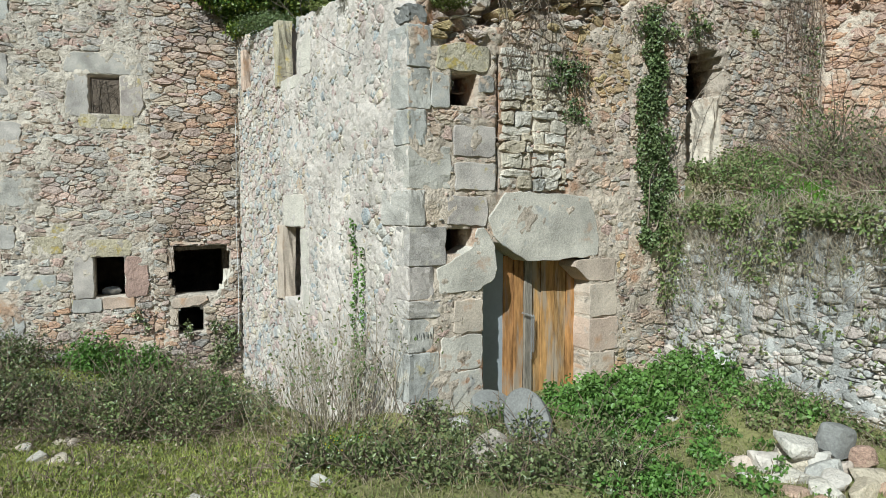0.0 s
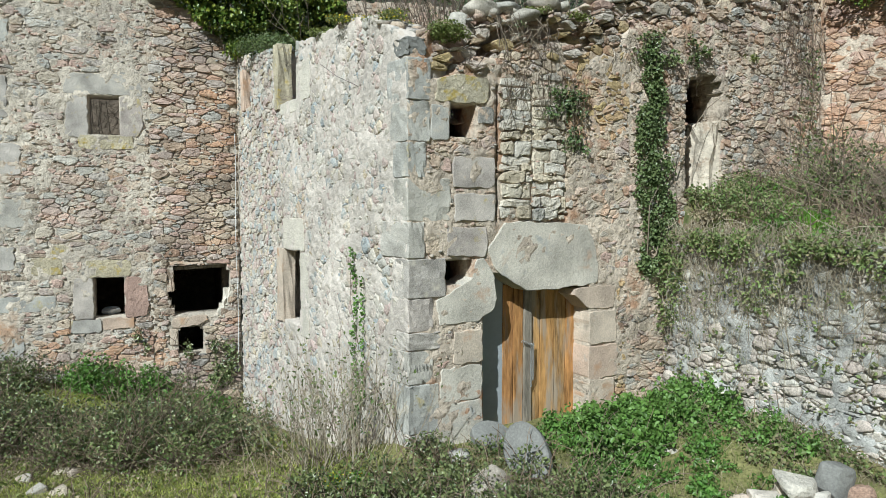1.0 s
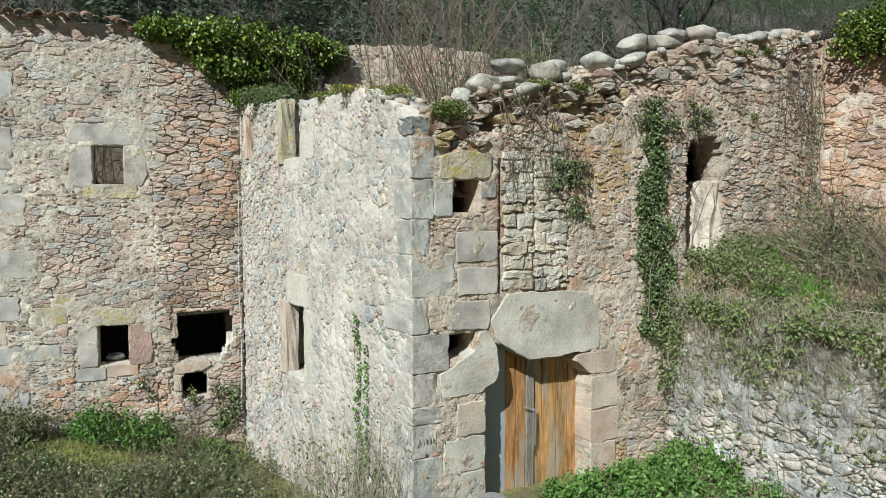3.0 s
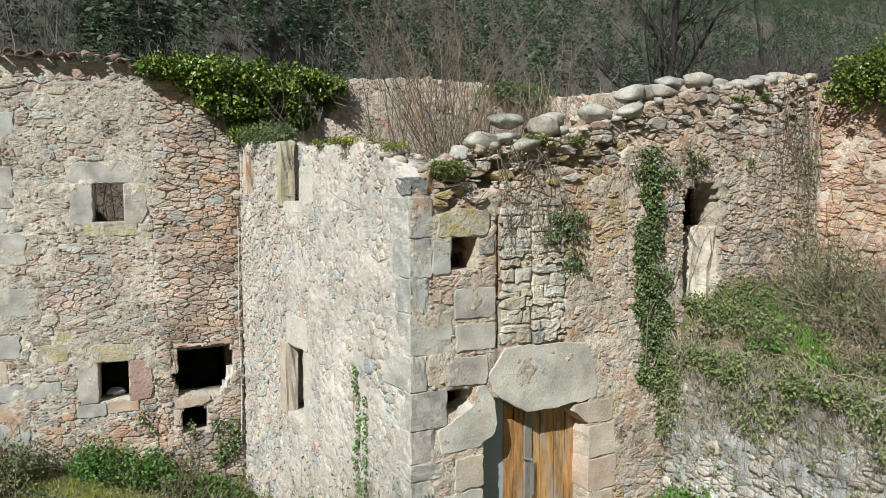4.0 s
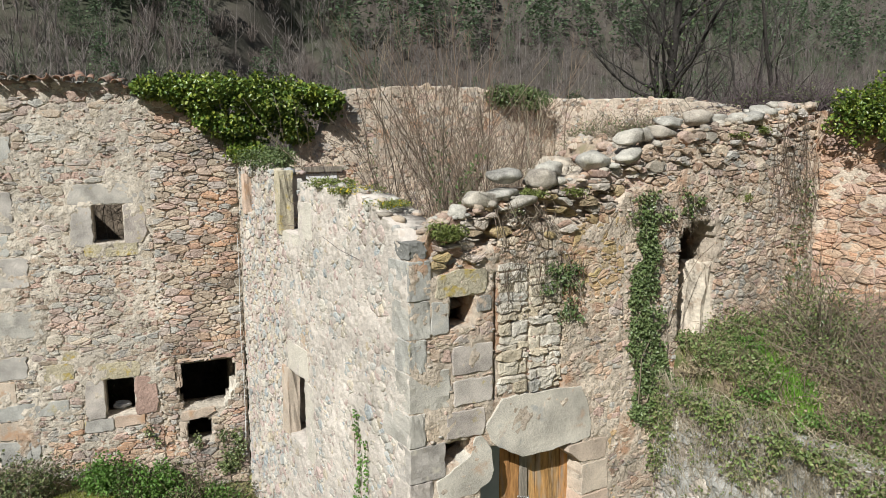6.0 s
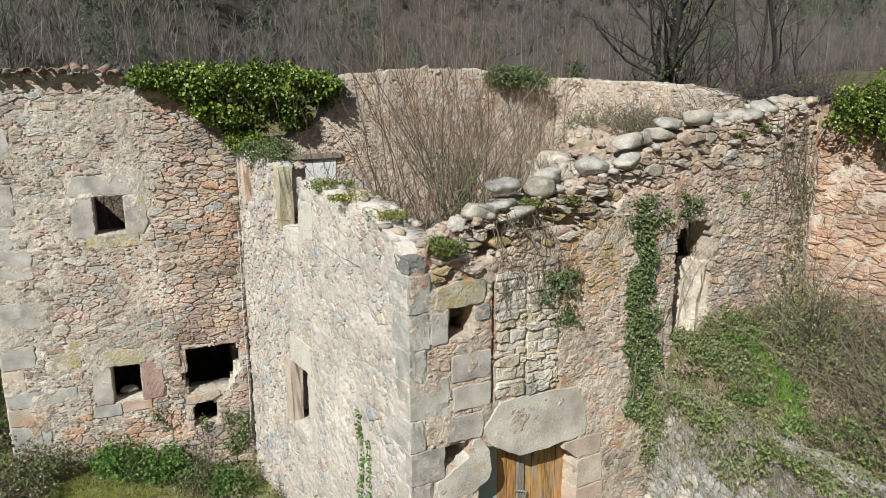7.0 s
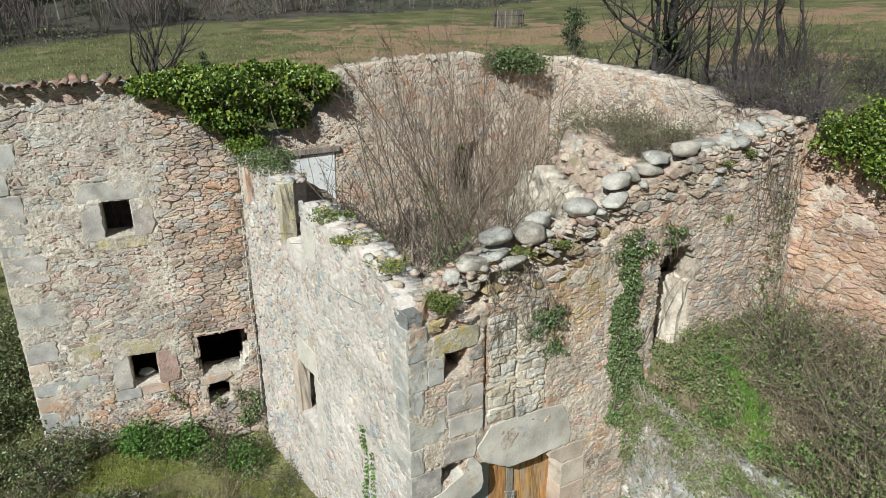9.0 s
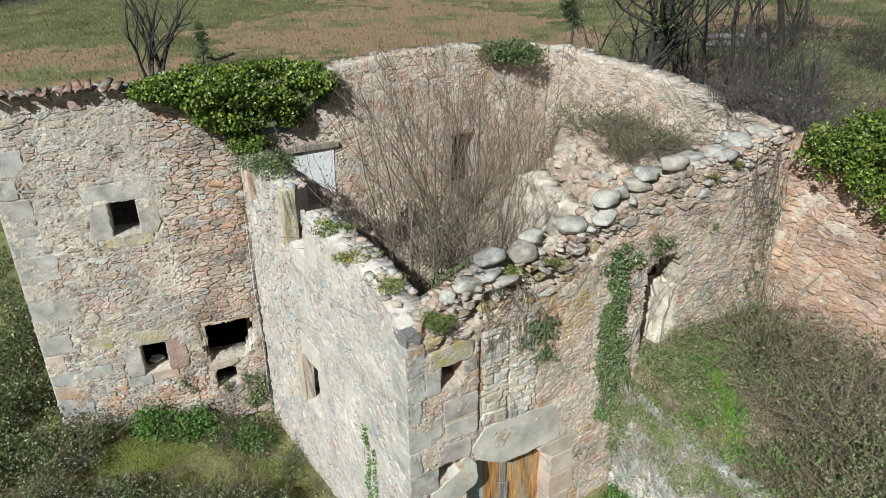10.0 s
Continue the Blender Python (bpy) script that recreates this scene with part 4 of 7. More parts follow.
def fill_height(s, v):
    h = 4.05 + 0.25 * step_up(v, 3.0, 6.0) + 0.14 * noise.noise((s * 1.4, v * 1.4, 3)) + 0.06 * noise.noise((s * 4, v * 4, 3))
    h += 0.75 * step_up(v, 3.2, 5.2) * step_up(1.9 - s, 0.0, 1.0)
    shelf = 5.95 + 0.25 * step_up(v, 0.5, 3.0) + 0.2 * noise.noise((s, v, 8)) - 0.35 * step_up(v, 4.4, 6.2)
    return h + step_up(s, 3.95 + 0.8 * max(0, v - 2.6), 4.45 + 0.9 * max(0, v - 2.4)) * (shelf - h)


def build_fill():
    ss, vv = np.linspace(0.0, 1.0, 116), np.linspace(0.3, 6.9, 94)
    verts = []
    for v in vv:
        low = 0.28 - 0.06 * v
        for t in ss:
            s = low + t * (7.75 - low)
            verts.append(tuple(at_f(s, v, fill_height(s, v) + 0.05 * noise.noise((s * 7, v * 7, 1)))))
    n = len(ss)
    k = (np.arange(len(vv) - 1)[:, None] * n + np.arange(n - 1)[None, :]).reshape(-1, 1)
    f = k + np.array([[0, 1, n + 1, n]])
    return tagged(new("floor_fill", quad_mesh("floor_fill", verts, f, M_RUBBLE_EARTH, True)), "stony reddish debris filling the roofless tower", "floor", kind="structure")


build_fill()
cross_p, cross_q = at_f(3.75, 0.6), at_f(4.05, 3.6)
crest_c = curve_at([(0, 5.5), (0.5, 5.65), (1.2, 5.85), (1.9, 5.9), (2.4, 5.7), (3.0, 5.0)])
wall_cross = wall_core("wall_cross", (cross_q.x, cross_q.y), (cross_p.x, cross_p.y), 3.4, lambda x: crest_c(3.0 - x), 0.4, [], M_PLASTER_OLD, "stub of a plastered inner cross wall", step=0.06, rough=0.05, ragged=0.2)

# ---- rubble laid on the walls ----
r_w, r_l, r_f, r_k = random.Random(21), random.Random(22), random.Random(23), random.Random(24)

def split(polys, inside):
    """Outlines whose middle lies inside a region, and the others."""
    a, b = [], []
    for q in polys:
        (a if inside(sum(v[0] for v in q) / len(q), sum(v[1] for v in q) / len(q)) else b).append(q)
    return a, b


def reddish(x, z):
    wave = 0.25 * noise.noise((x * 1.7, z * 1.7, 9))
    return (0.95 < x < 3.4 and -0.35 < z + wave < 0.46) or ((x - 4.3) ** 2 / 0.55 + (z - 4.4) ** 2 / 0.9 < 1 + 2 * wave) or (3.7 < x and 1.75 < z + wave < 2.3)


def upper_band(polys, crest, d, keep_upper):
    """The outlines of a wall's uppermost part, or the others."""
    out = []
    for q in polys:
        cx, cz = sum(v[0] for v in q) / len(q), sum(v[1] for v in q) / len(q)
        if (cz > crest(cx) - d + 0.25 * noise.noise((cx * 1.5, 0, 6))) == keep_upper:
            out.append(q)
    return out


polys = rubble(0.02, 3.0, -1.0, crest_w, 0.066, 2.0, AVOID_W, r_w, 0.42)
red, polys = split(polys, lambda x, z: reddish(x, z) and r_w.random() < 0.6)
lay_stones(wall_west, red, M_STONE_RED, r_w, (-0.012, 0.02), 60, 0.004, depth=0.08)
lay_stones(wall_west, polys, M_STONE_W, r_w, (-0.008, 0.016), 280, 0.004, depth=0.08)
polys = rubble(3.0, 4.68, -1.0, crest_w, 0.058, 2.2, AVOID_W, r_w, 0.4)
red, polys = split(polys, lambda x, z: reddish(x, z) and r_w.random() < 0.6)
lay_stones(wall_west, red, M_STONE_RED, r_w, (-0.012, 0.026), 60, 0.004, depth=0.09)
lay_stones(wall_west, polys, M_STONE_W2, r_w, (-0.008, 0.028), 250, 0.005, depth=0.09)
polys = rubble(0.02, 2.5, -1.4, crest_l, 0.062, 1.1, AVOID_L, r_l, 0.3)
lay_stones(wall_tower_side, polys, M_STONE_L, r_l, (-0.008, 0.02), 260, 0.005, depth=0.08)
polys = rubble(2.5, L_LEN - 0.02, -1.4, crest_l, 0.07, 1.15, AVOID_L, r_l, 0.38)
lay_stones(wall_tower_side, polys, M_STONE_L, r_l, (-0.012, 0.009), 300, 0.004, depth=0.07, smooth=True)
CREAM = (1.33, 2.42, 2.74, 4.62)
polys = rubble(0.0, 3.6, -0.5, crest_f, 0.064, 1.6, AVOID_F + [CREAM], r_f, 0.42)
warm, polys = split(polys, lambda x, z: (2.45 < x and 3.9 < z < 5.2) or (2.2 < x < 3.6 and z < 2.6 and noise.noise((x * 2, z * 2, 5)) > 0.1))
lay_stones(wall_tower_front, upper_band(warm, crest_f, 0.62, False), M_STONE_OCHRE, r_f, (-0.008, 0.02), 30, 0.004)
lay_stones(wall_tower_front, upper_band(polys, crest_f, 0.62, False), M_STONE_F, r_f, (-0.008, 0.018), 160, 0.004)
polys = rubble(0.0, 3.6, 3.9, crest_f, 0.06, 2.0, AVOID_F + [CREAM], r_f, 0.42)
polys, _ = split(polys, lambda x, z: noise.noise((x * 2.1, z * 2.6, 33)) < 0.2 or x > 2.9)
lay_stones(wall_tower_front, upper_band(polys, crest_f, 0.62, True), M_STONE_LOOSE, r_f, (-0.13, 0.05), 90, 0.008, "loose_rubble", depth=0.3)
polys = courses(1.34, 1.84, 2.75, 4.6, (0.08, 0.24), (0.2, 0.5), r_f) + courses(1.85, 2.41, 2.75, 4.6, (0.07, 0.22), (0.14, 0.5), r_f)
lay_stones(wall_tower_front, polys, M_STONE_PALE, r_f, (0.0, 0.04), 60, 0.006, depth=0.1)
polys = rubble(3.6, 8.02, -0.4, crest_f, 0.052, 1.9, AVOID_F, r_f, 0.42)
lay_stones(wall_tower_front, upper_band(polys, crest_f, 0.6, False), M_STONE_F, r_f, (-0.01, 0.02), 180, 0.004, depth=0.08)
polys = rubble(3.6, 8.02, 4.8, crest_f, 0.058, 2.0, AVOID_F, r_f, 0.42)
lay_stones(wall_tower_front, upper_band(polys, crest_f, 0.6, True), M_STONE_F, r_f, (-0.06, 0.05), 90, 0.007, "loose_rubble", depth=0.2)
polys = rubble(0.02, 7.94, 3.4, crest_k, 0.066, 1.8, OPEN_K + [(1.0, 2.14, 4.0, 5.72)], r_k, 0.42)
lay_stones(wall_back, polys, M_STONE_F, r_k, (-0.018, 0.02), 180, 0.003)
polys = rubble(0.02, 6.8, 4.4, crest_g, 0.066, 1.7, [], r_k, 0.42)
lay_stones(wall_gable, polys, M_STONE_F, r_k, (-0.018, 0.02), 180, 0.003)
polys = rubble(0.05, 4.9, 2.0, crest_r, 0.054, 2.3, [], r_k, 0.42)
lay_stones(wall_east, polys, M_STONE_RED, r_k, (-0.01, 0.05), 200, 0.003)
polys = rubble(0.02, 6.0, -0.6, crest_t, 0.05, 2.1, [], r_k, 0.4)
lay_stones(wall_terrace, polys, M_STONE_WHITE, r_k, (0.0, 0.06), 290, 0.004, depth=0.12, smooth=True)


def chips(wall, x0, x1, z0, crest, count, rnd, material, avoid, size=(0.015, 0.035), proud=(0.008, 0.032)):
    """Small stone chips and grit bedded in a wall's mortar."""
    bag = Bag()
    made = 0
    while made < count:
        x, z = rnd.uniform(x0, x1), rnd.uniform(z0, crest(rnd.uniform(x0, x1)))
        if z > crest(x) - 0.05 or any(a < x < b and c < z < d for a, b, c, d in avoid):
            continue
        a, b = rnd.uniform(*size) * 1.5, rnd.uniform(*size) * 0.8
        n = 6
        w = rnd.uniform(0, 6.28)
        poly = [(x + a * math.cos(w + 6.2832 * i / n) * rnd.uniform(0.7, 1.2), z + b * math.sin(w + 6.2832 * i / n) * rnd.uniform(0.7, 1.2)) for i in range(n)]
        bag.add(*stone_geometry(orient(poly), rnd.uniform(*proud), rnd, 0.0, False, 0.3))
        made += 1
    child("chips", bag.mesh("chips", material, True), wall, kind="stuff")


chips(wall_west, 0.0, 4.68, -1.0, crest_w, 1300, r_w, M_STONE_W, AVOID_W)
chips(wall_tower_side, 0.0, L_LEN, -1.3, crest_l, 700, r_l, M_STONE_L, AVOID_L, (0.015, 0.035), (0.002, 0.014))
chips(wall_tower_front, 0.0, F_LEN, -0.4, crest_f, 1200, r_f, M_STONE_F, AVOID_F)
chips(wall_back, 0.0, 7.9, 3.5, crest_k, 2200, r_k, M_STONE_F, OPEN_K)
chips(wall_gable, 0.0, 6.7, 4.5, crest_g, 1500, r_k, M_STONE_W, [])


def crest_stones(wall, x0, x1, crest, thick, count, rnd, material, size=(0.09, 0.2), drop=0.03):
    """Loose stones bedded along a wall's broken top."""
    for _ in range(count):
        x, y = rnd.uniform(x0, x1), rnd.uniform(0.02, thick - 0.02)
        a = rnd.uniform(*size)
        bm = lump(rnd, a, a * rnd.uniform(0.6, 0.9), a * rnd.uniform(0.3, 0.55), 0.25, 0.15, 1)
        bm.transform(pose(x, y, crest(x) - drop - 0.02, rnd.uniform(-12, 12), rnd.uniform(-12, 12), rnd.uniform(0, 360)))
        part("crest_stone", bm, rnd.choice((material, M_STONE_F, M_BOULDER)), wall, smooth=True)


rc = random.Random(31)
crest_stones(wall_back, 2.2, 7.8, crest_k, 0.6, 110, rc, M_STONE_F, (0.05, 0.12), 0.05)
crest_stones(wall_gable, 0.1, 6.0, crest_g, 0.7, 170, rc, M_STONE_L, (0.05, 0.12), 0.05)
crest_stones(wall_tower_side, 3.4, 6.9, crest_l, 0.55, 75, rc, M_STONE_L, (0.05, 0.13))
crest_stones(wall_tower_side, 0.0, 2.4, crest_l, 0.55, 30, rc, M_STONE_L, (0.06, 0.14))
crest_stones(wall_tower_front, 0.3, 7.9, crest_f, 0.6, 150, rc, M_STONE_F, (0.05, 0.13))
crest_stones(wall_tower_front, 5.4, 7.95, crest_f, 0.75, 80, rc, M_STONE_F, (0.07, 0.17), 0.01)
crest_stones(wall_west, 0.05, 4.4, crest_w, 0.6, 50, rc, M_STONE_W, (0.07, 0.16))
crest_stones(wall_east, 0.1, 3.0, crest_r, 0.6, 40, rc, M_STONE_RED, (0.1, 0.2))

# debris lying on the fill
debris = Bag()
for _ in range(420):
    x, y, a = rc.uniform(0.7, 7.2), rc.uniform(0.8, 6.0), rc.uniform(0.04, 0.15)
    if rc.random() < 0.45:
        x, y = rc.uniform(3.9, 5.2), rc.uniform(0.7, 2.8)
    bm = lump(rc, a, a * rc.uniform(0.6, 0.9), a * rc.uniform(0.4, 0.7), 0.25, 0.15, 1)
    bm.transform(Matrix.Translation(at_f(x, y, fill_height(x, y) - a * 0.25)) @ pose(0, 0, 0, rc.uniform(-20, 20), rc.uniform(-20, 20), rc.uniform(0, 360)))
    debris.add([tuple(v.co) for v in bm.verts], [tuple(v.index for v in f.verts) for f in bm.faces])
    bm.free()
tagged(new("rubble_debris", debris.mesh("rubble_debris", M_STONE_F)), "fallen rubble stones strewn over the tower's debris", "rubble", kind="stuff")

# large boulders along the front wall's top
for s, v, lift, size in [(1.13, 0.14, 0.02, (0.30, 0.2, 0.15)), (0.8, 0.2, -0.02, (0.16, 0.14, 0.11)), (1.52, 0.2, -0.02, (0.34, 0.25, 0.12)), (1.56, 0.24, 0.2, (0.33, 0.22, 0.12)), (1.68, 0.02, -0.14, (0.3, 0.16, 0.1)),
                         (2.12, 0.22, 0.02, (0.26, 0.24, 0.2)), (2.45, 0.4, 0.1, (0.22, 0.2, 0.15)), (3.12, 0.2, 0.04, (0.30, 0.24, 0.18)), (3.72, 0.12, -0.1, (0.32, 0.22, 0.15)), (3.78, 0.22, 0.14, (0.30, 0.26, 0.15)),
                         (4.08, 0.2, 0.12, (0.2, 0.18, 0.12)), (4.42, 0.26, 0.08, (0.3, 0.24, 0.12)), (4.72, 0.3, 0.12, (0.34, 0.26, 0.13)), (5.28, 0.3, 0.08, (0.32, 0.26, 0.16)), (5.75, 0.36, 0.0, (0.34, 0.28, 0.15)),
                         (6.3, 0.3, -0.03, (0.28, 0.24, 0.12)), (6.9, 0.3, -0.03, (0.3, 0.26, 0.13)), (7.4, 0.3, -0.02, (0.34, 0.28, 0.12))]:
    p = at_f(s, v, crest_f(s) + lift - 0.04)
    size = tuple(0.78 * e for e in size)
    boulder("boulder", p, size, rc, M_BOULDER, "rounded grey lichened boulder lying on the broken wall top", group="boulders on the wall top", turn=(rc.uniform(-9, 9), rc.uniform(-14, 6), 29 + rc.uniform(-25, 25)), rough=0.22, flat=0.15, level=3, cuts=8)


# ---- clay tiles on the house wall ----
def tile_mesh():
    verts, faces = [], []
    n = 9
    for r in (0.085, 0.07):
        for y, k in ((0.0, 1.12), (0.42, 0.9)):
            for i in range(n):
                a = math.pi * i / (n - 1)
                verts.append((math.cos(a) * r * k, y, math.sin(a) * r * k * 0.85))
    for i in range(n - 1):
        faces += [(i, i + 1, n + i + 1, n + i), (2 * n + i + 1, 2 * n + i, 3 * n + i, 3 * n + i + 1), (i + 1, i, 2 * n + i, 2 * n + i + 1), (n + i, n + i + 1, 3 * n + i + 1, 3 * n + i)]
    faces += [(0, n, 3 * n, 2 * n), (n - 1, 2 * n + n - 1, 3 * n + n - 1, 2 * n - 1)]
    return mesh_of("roof_tile", verts, faces, M_TILE, True)


tile = tile_mesh()
rt = random.Random(9)
x = 0.08
while x < 2.75:
    ob = new("roof_tile", tile)
    flip = rt.random() < 0.2
    ob.matrix_basis = wm @ pose(x, -0.2 + rt.uniform(-0.1, 0.1), crest_w(x) + 0.02 + (0.08 if flip else 0) + rt.uniform(-0.04, 0.04), rt.uniform(0, 22), 180 + rt.uniform(-25, 25) if flip else rt.uniform(-35, 35), rt.uniform(-28, 28))
    tagged(ob, "weathered red clay barrel tile capping the house wall", "roof tile", "tiles along the wall top")
    x += rt.uniform(0.11, 0.24)


# ---- the door ----
def build_door():
    door = new("barn_door")
    door.matrix_basis = fm @ pose(2.0, 0.33, 0.0)
    tagged(door, "weathered double plank barn door chained shut in the stone doorway", "door")
    def board(name, x0, x1, z0, z1, y0, y1, material, label="", j=0.004, cuts=6):
        bm = bmesh.new()
        bmesh.ops.create_cube(bm, size=1)
        bmesh.ops.subdivide_edges(bm, edges=[e for e in bm.edges if abs(e.verts[0].co.z - e.verts[1].co.z) > 0.5], cuts=cuts)
        for v in bm.verts:
            v.co = Vector((x0 + (v.co.x + 0.5) * (x1 - x0) + rb.uniform(-j, j), y0 + (v.co.y + 0.5) * (y1 - y0), z0 + (v.co.z + 0.5) * (z1 - z0)))
        bmesh.ops.bevel(bm, geom=[e for e in bm.edges if e.calc_face_angle(0) > 0.7], offset=0.003, segments=1, affect="EDGES")
        return part(name, bm, material, door, label)
    board("metal_sheet", -0.92, -0.385, -0.35, 1.98, 0.012, 0.03, M_METAL, "pale grey painted metal sheet")
    for x0, x1, y, top in ((-0.385, -0.212, 0.004, 1.84), (-0.204, -0.05, -0.006, 1.93), (0.11, 0.248, 0.008, 2.05), (0.256, 0.50, -0.004, 2.02), (0.51, 0.708, 0.008, 2.05), (0.718, 0.866, -0.002, 2.05)):
        board("plank", x0, x1, -0.35 + rb.uniform(-0.02, 0.06), top, y, y + 0.035, M_WOOD_AMBER if x1 < 0 or x0 > 0.7 else M_WOOD, "", 0.006, 9)
    board("centre_post", -0.04, 0.085, -0.35, 2.0, -0.03, 0.05, M_WOOD_GREY, "grey weathered timber post")
    # Dark sheet added behind the planks, so that their gaps look unlit.
    board("back_board", -0.9, 0.87, -0.35, 2.1, 0.06, 0.08, M_ROOM_SHADE)
    return door


door = build_door()


def build_chain():
    chain = new("chain")
    chain.matrix_basis = fm @ pose(2.07, 0.29, 0.0)
    tagged(chain, "galvanised steel chain hanging from the barn door", "chain")
    link = bpy.data.meshes.new("link")
    bm = bmesh.new()
    n, m = 12, 5
    rings = []
    for i in range(n):
        a = 2 * math.pi * i / n
        c = Vector((0.011 * math.cos(a), 0, 0.02 * math.sin(a)))
        o = Vector((math.cos(a), 0, math.sin(a)))
        rings.append([bm.verts.new(c + o * 0.0045 * math.cos(2 * math.pi * k / m) + Vector((0, 0.0045 * math.sin(2 * math.pi * k / m), 0))) for k in range(m)])
    for i in range(n):
        for k in range(m):
            bm.faces.new((rings[i][k], rings[(i + 1) % n][k], rings[(i + 1) % n][(k + 1) % m], rings[i][(k + 1) % m]))
    bm.to_mesh(link)
    bm.free()
    link.materials.append(M_CHAIN)
    for strand, dx in ((0, -0.012), (1, 0.014)):
        for i in range(20 - 3 * strand):
            child("link", link, chain, at=pose(dx + 0.003 * math.sin(i), -0.02 - 0.01 * strand, 0.98 - 0.031 * i, 0, 0, 90 * (i % 2) + 20))
    for i in range(7):
        child("link", link, chain, at=pose(-0.17 + 0.03 * i, -0.03, 1.04 - 0.012 * i, 90 * (i % 2), 65, 0))
    return chain


build_chain()

upright(wall_tower_front, 5.22, 5.6, 0.04, 0.5, 2.9, 4.25, M_PLASTER_OLD, "plastered_reveal", 0.16, 0.05)
upright(wall_west, 4.2, 4.5, 0.0, 0.4, 0.62, 0.86, M_PALE_BLOCK, "broken_edge", 0.08, 0.03)
upright(wall_west, 4.34, 4.5, 0.0, 0.4, 0.86, 1.2, M_PALE_BLOCK, "broken_edge", 0.04, 0.03)
upright(wall_west, 3.28, 3.4, 0.0, 0.4, 1.2, 1.72, M_STONE_W, "broken_edge", -0.03, 0.02)

# beam and pale sheet inside the broken openings
bm = bmesh.new()
bmesh.ops.create_cube(bm, size=1)
bm.transform(Matrix.Translation((3.88, 0.32, 1.66)) @ Matrix.Rotation(radians(-2), 4, "Y") @ Matrix.Diagonal((1.2, 0.1, 0.07, 1)))
part("timber_lintel", bm, M_WOOD_GREY, wall_west, "pale grey timber lintel")
boulder("plastic_sheet", wm @ Vector((2.2, 0.48, 0.73)), (0.2, 0.14, 0.09), rb, M_SHEET, "crumpled grey plastic sheet on the window sill", "sheet", turn=(0, 0, 20), rough=0.5, level=3, cuts=16, smooth=False)
rope = [wm @ Vector((4.62 + 0.012 * math.sin(z * 2.1), -0.06, z)) for z in np.arange(-0.4, 4.4, 0.3)]
tagged(new("cable", tubes([(rope, [0.006] * len(rope))], 5).mesh("cable", M_PLASTER, True)), "thin pale cable hanging in the wall corner", "cable")
for i, w in enumerate((0.02, 0.012, 0.03, 0.026, 0.024)):
    bm = bmesh.new()
    bmesh.ops.create_cube(bm, size=1)
    bm.transform(Matrix.Translation((0.08 + 0.05 * i, -0.034, 0.93)) @ Matrix.Diagonal((w * 0.4, 0.006, 0.06, 1)))
    part("carved_mark", bm, M_SLAB, wall_tower_front)

# plaster panel and beam on the inner back wall
pm = frame_of(B, D)
plaster = new("plaster_panel", mesh_of("plaster_panel", *stone_geometry(orient([(1.08, 3.9), (2.12, 3.9), (2.1, 4.6), (2.13, 5.62), (1.6, 5.6), (1.1, 5.55)]), 0.03, rb, 0.004, False, 0.03), M_PLASTER))
plaster.parent = wall_back
bm = bmesh.new()
bmesh.ops.create_cube(bm, size=1)
bm.transform(Matrix.Translation((1.6, -0.02, 5.68)) @ Matrix.Diagonal((1.25, 0.14, 0.11, 1)))
part("timber_lintel", bm, M_WOOD_GREY, wall_back, "grey weathered timber lintel")


# ---- loose stones on the ground ----
def slab(name, at, turn, rx, rz, thick, rnd, material, label, category="stone slab"):
    """A thick flat stone with a rounded outline."""
    n = 22
    bm = bmesh.new()
    loops = []
    for y, k in ((0, 0.93), (0.02, 1.0), (thick - 0.02, 1.0), (thick, 0.94)):
        loops.append([bm.verts.new((rx * k * math.cos(2 * math.pi * i / n) * (1 + 0.07 * noise.noise((i * 0.6, rx, 2))), y, rz * k * math.sin(2 * math.pi * i / n) * (1 + 0.07 * noise.noise((i * 0.6, rz, 7))))) for i in range(n)])
    for a, b in zip(loops, loops[1:]):
        for i in range(n):
            bm.faces.new((a[i], b[i], b[(i + 1) % n], a[(i + 1) % n]))
    bm.faces.new(loops[0])
    bm.faces.new(loops[-1][::-1])
    bmesh.ops.recalc_face_normals(bm, faces=bm.faces[:])
    me = bpy.data.meshes.new(name)
    bm.to_mesh(me)
    bm.free()
    me.materials.append(material)
    ob = new(name, me)
    ob.matrix_basis = pose(*at, *turn)
    return tagged(ob, label, category)


def on_ground(x, y, dz=0.0):
    return (x, y, ground_height(x, y) + dz)


slab("millstone_slab", on_ground(0.95, 7.95, 0.2), (-38, -36, -14), 0.27, 0.42, 0.12, rb, M_SLAB, "grey oval stone slab leaning before the barn door")
slab("threshold_stone", on_ground(0.62, 8.72, 0.2), (-50, 8, 10), 0.26, 0.2, 0.13, rb, M_SLAB, "rounded grey stone slab lying by the doorway")
boulder("rock", on_ground(0.5, 7.5, -0.12), (0.25, 0.18, 0.15), rb, M_BOULDER, "half-buried grey rock in the weeds", "rock", turn=(6, -12, 30), rough=0.14, flat=0.4, level=3, cuts=9, smooth=False)
boulder("rock", on_ground(0.2, 8.3, -0.07), (0.16, 0.13, 0.1), rb, M_BOULDER, "half-buried grey rock in the weeds", "rock", rough=0.25)
rp = random.Random(41)
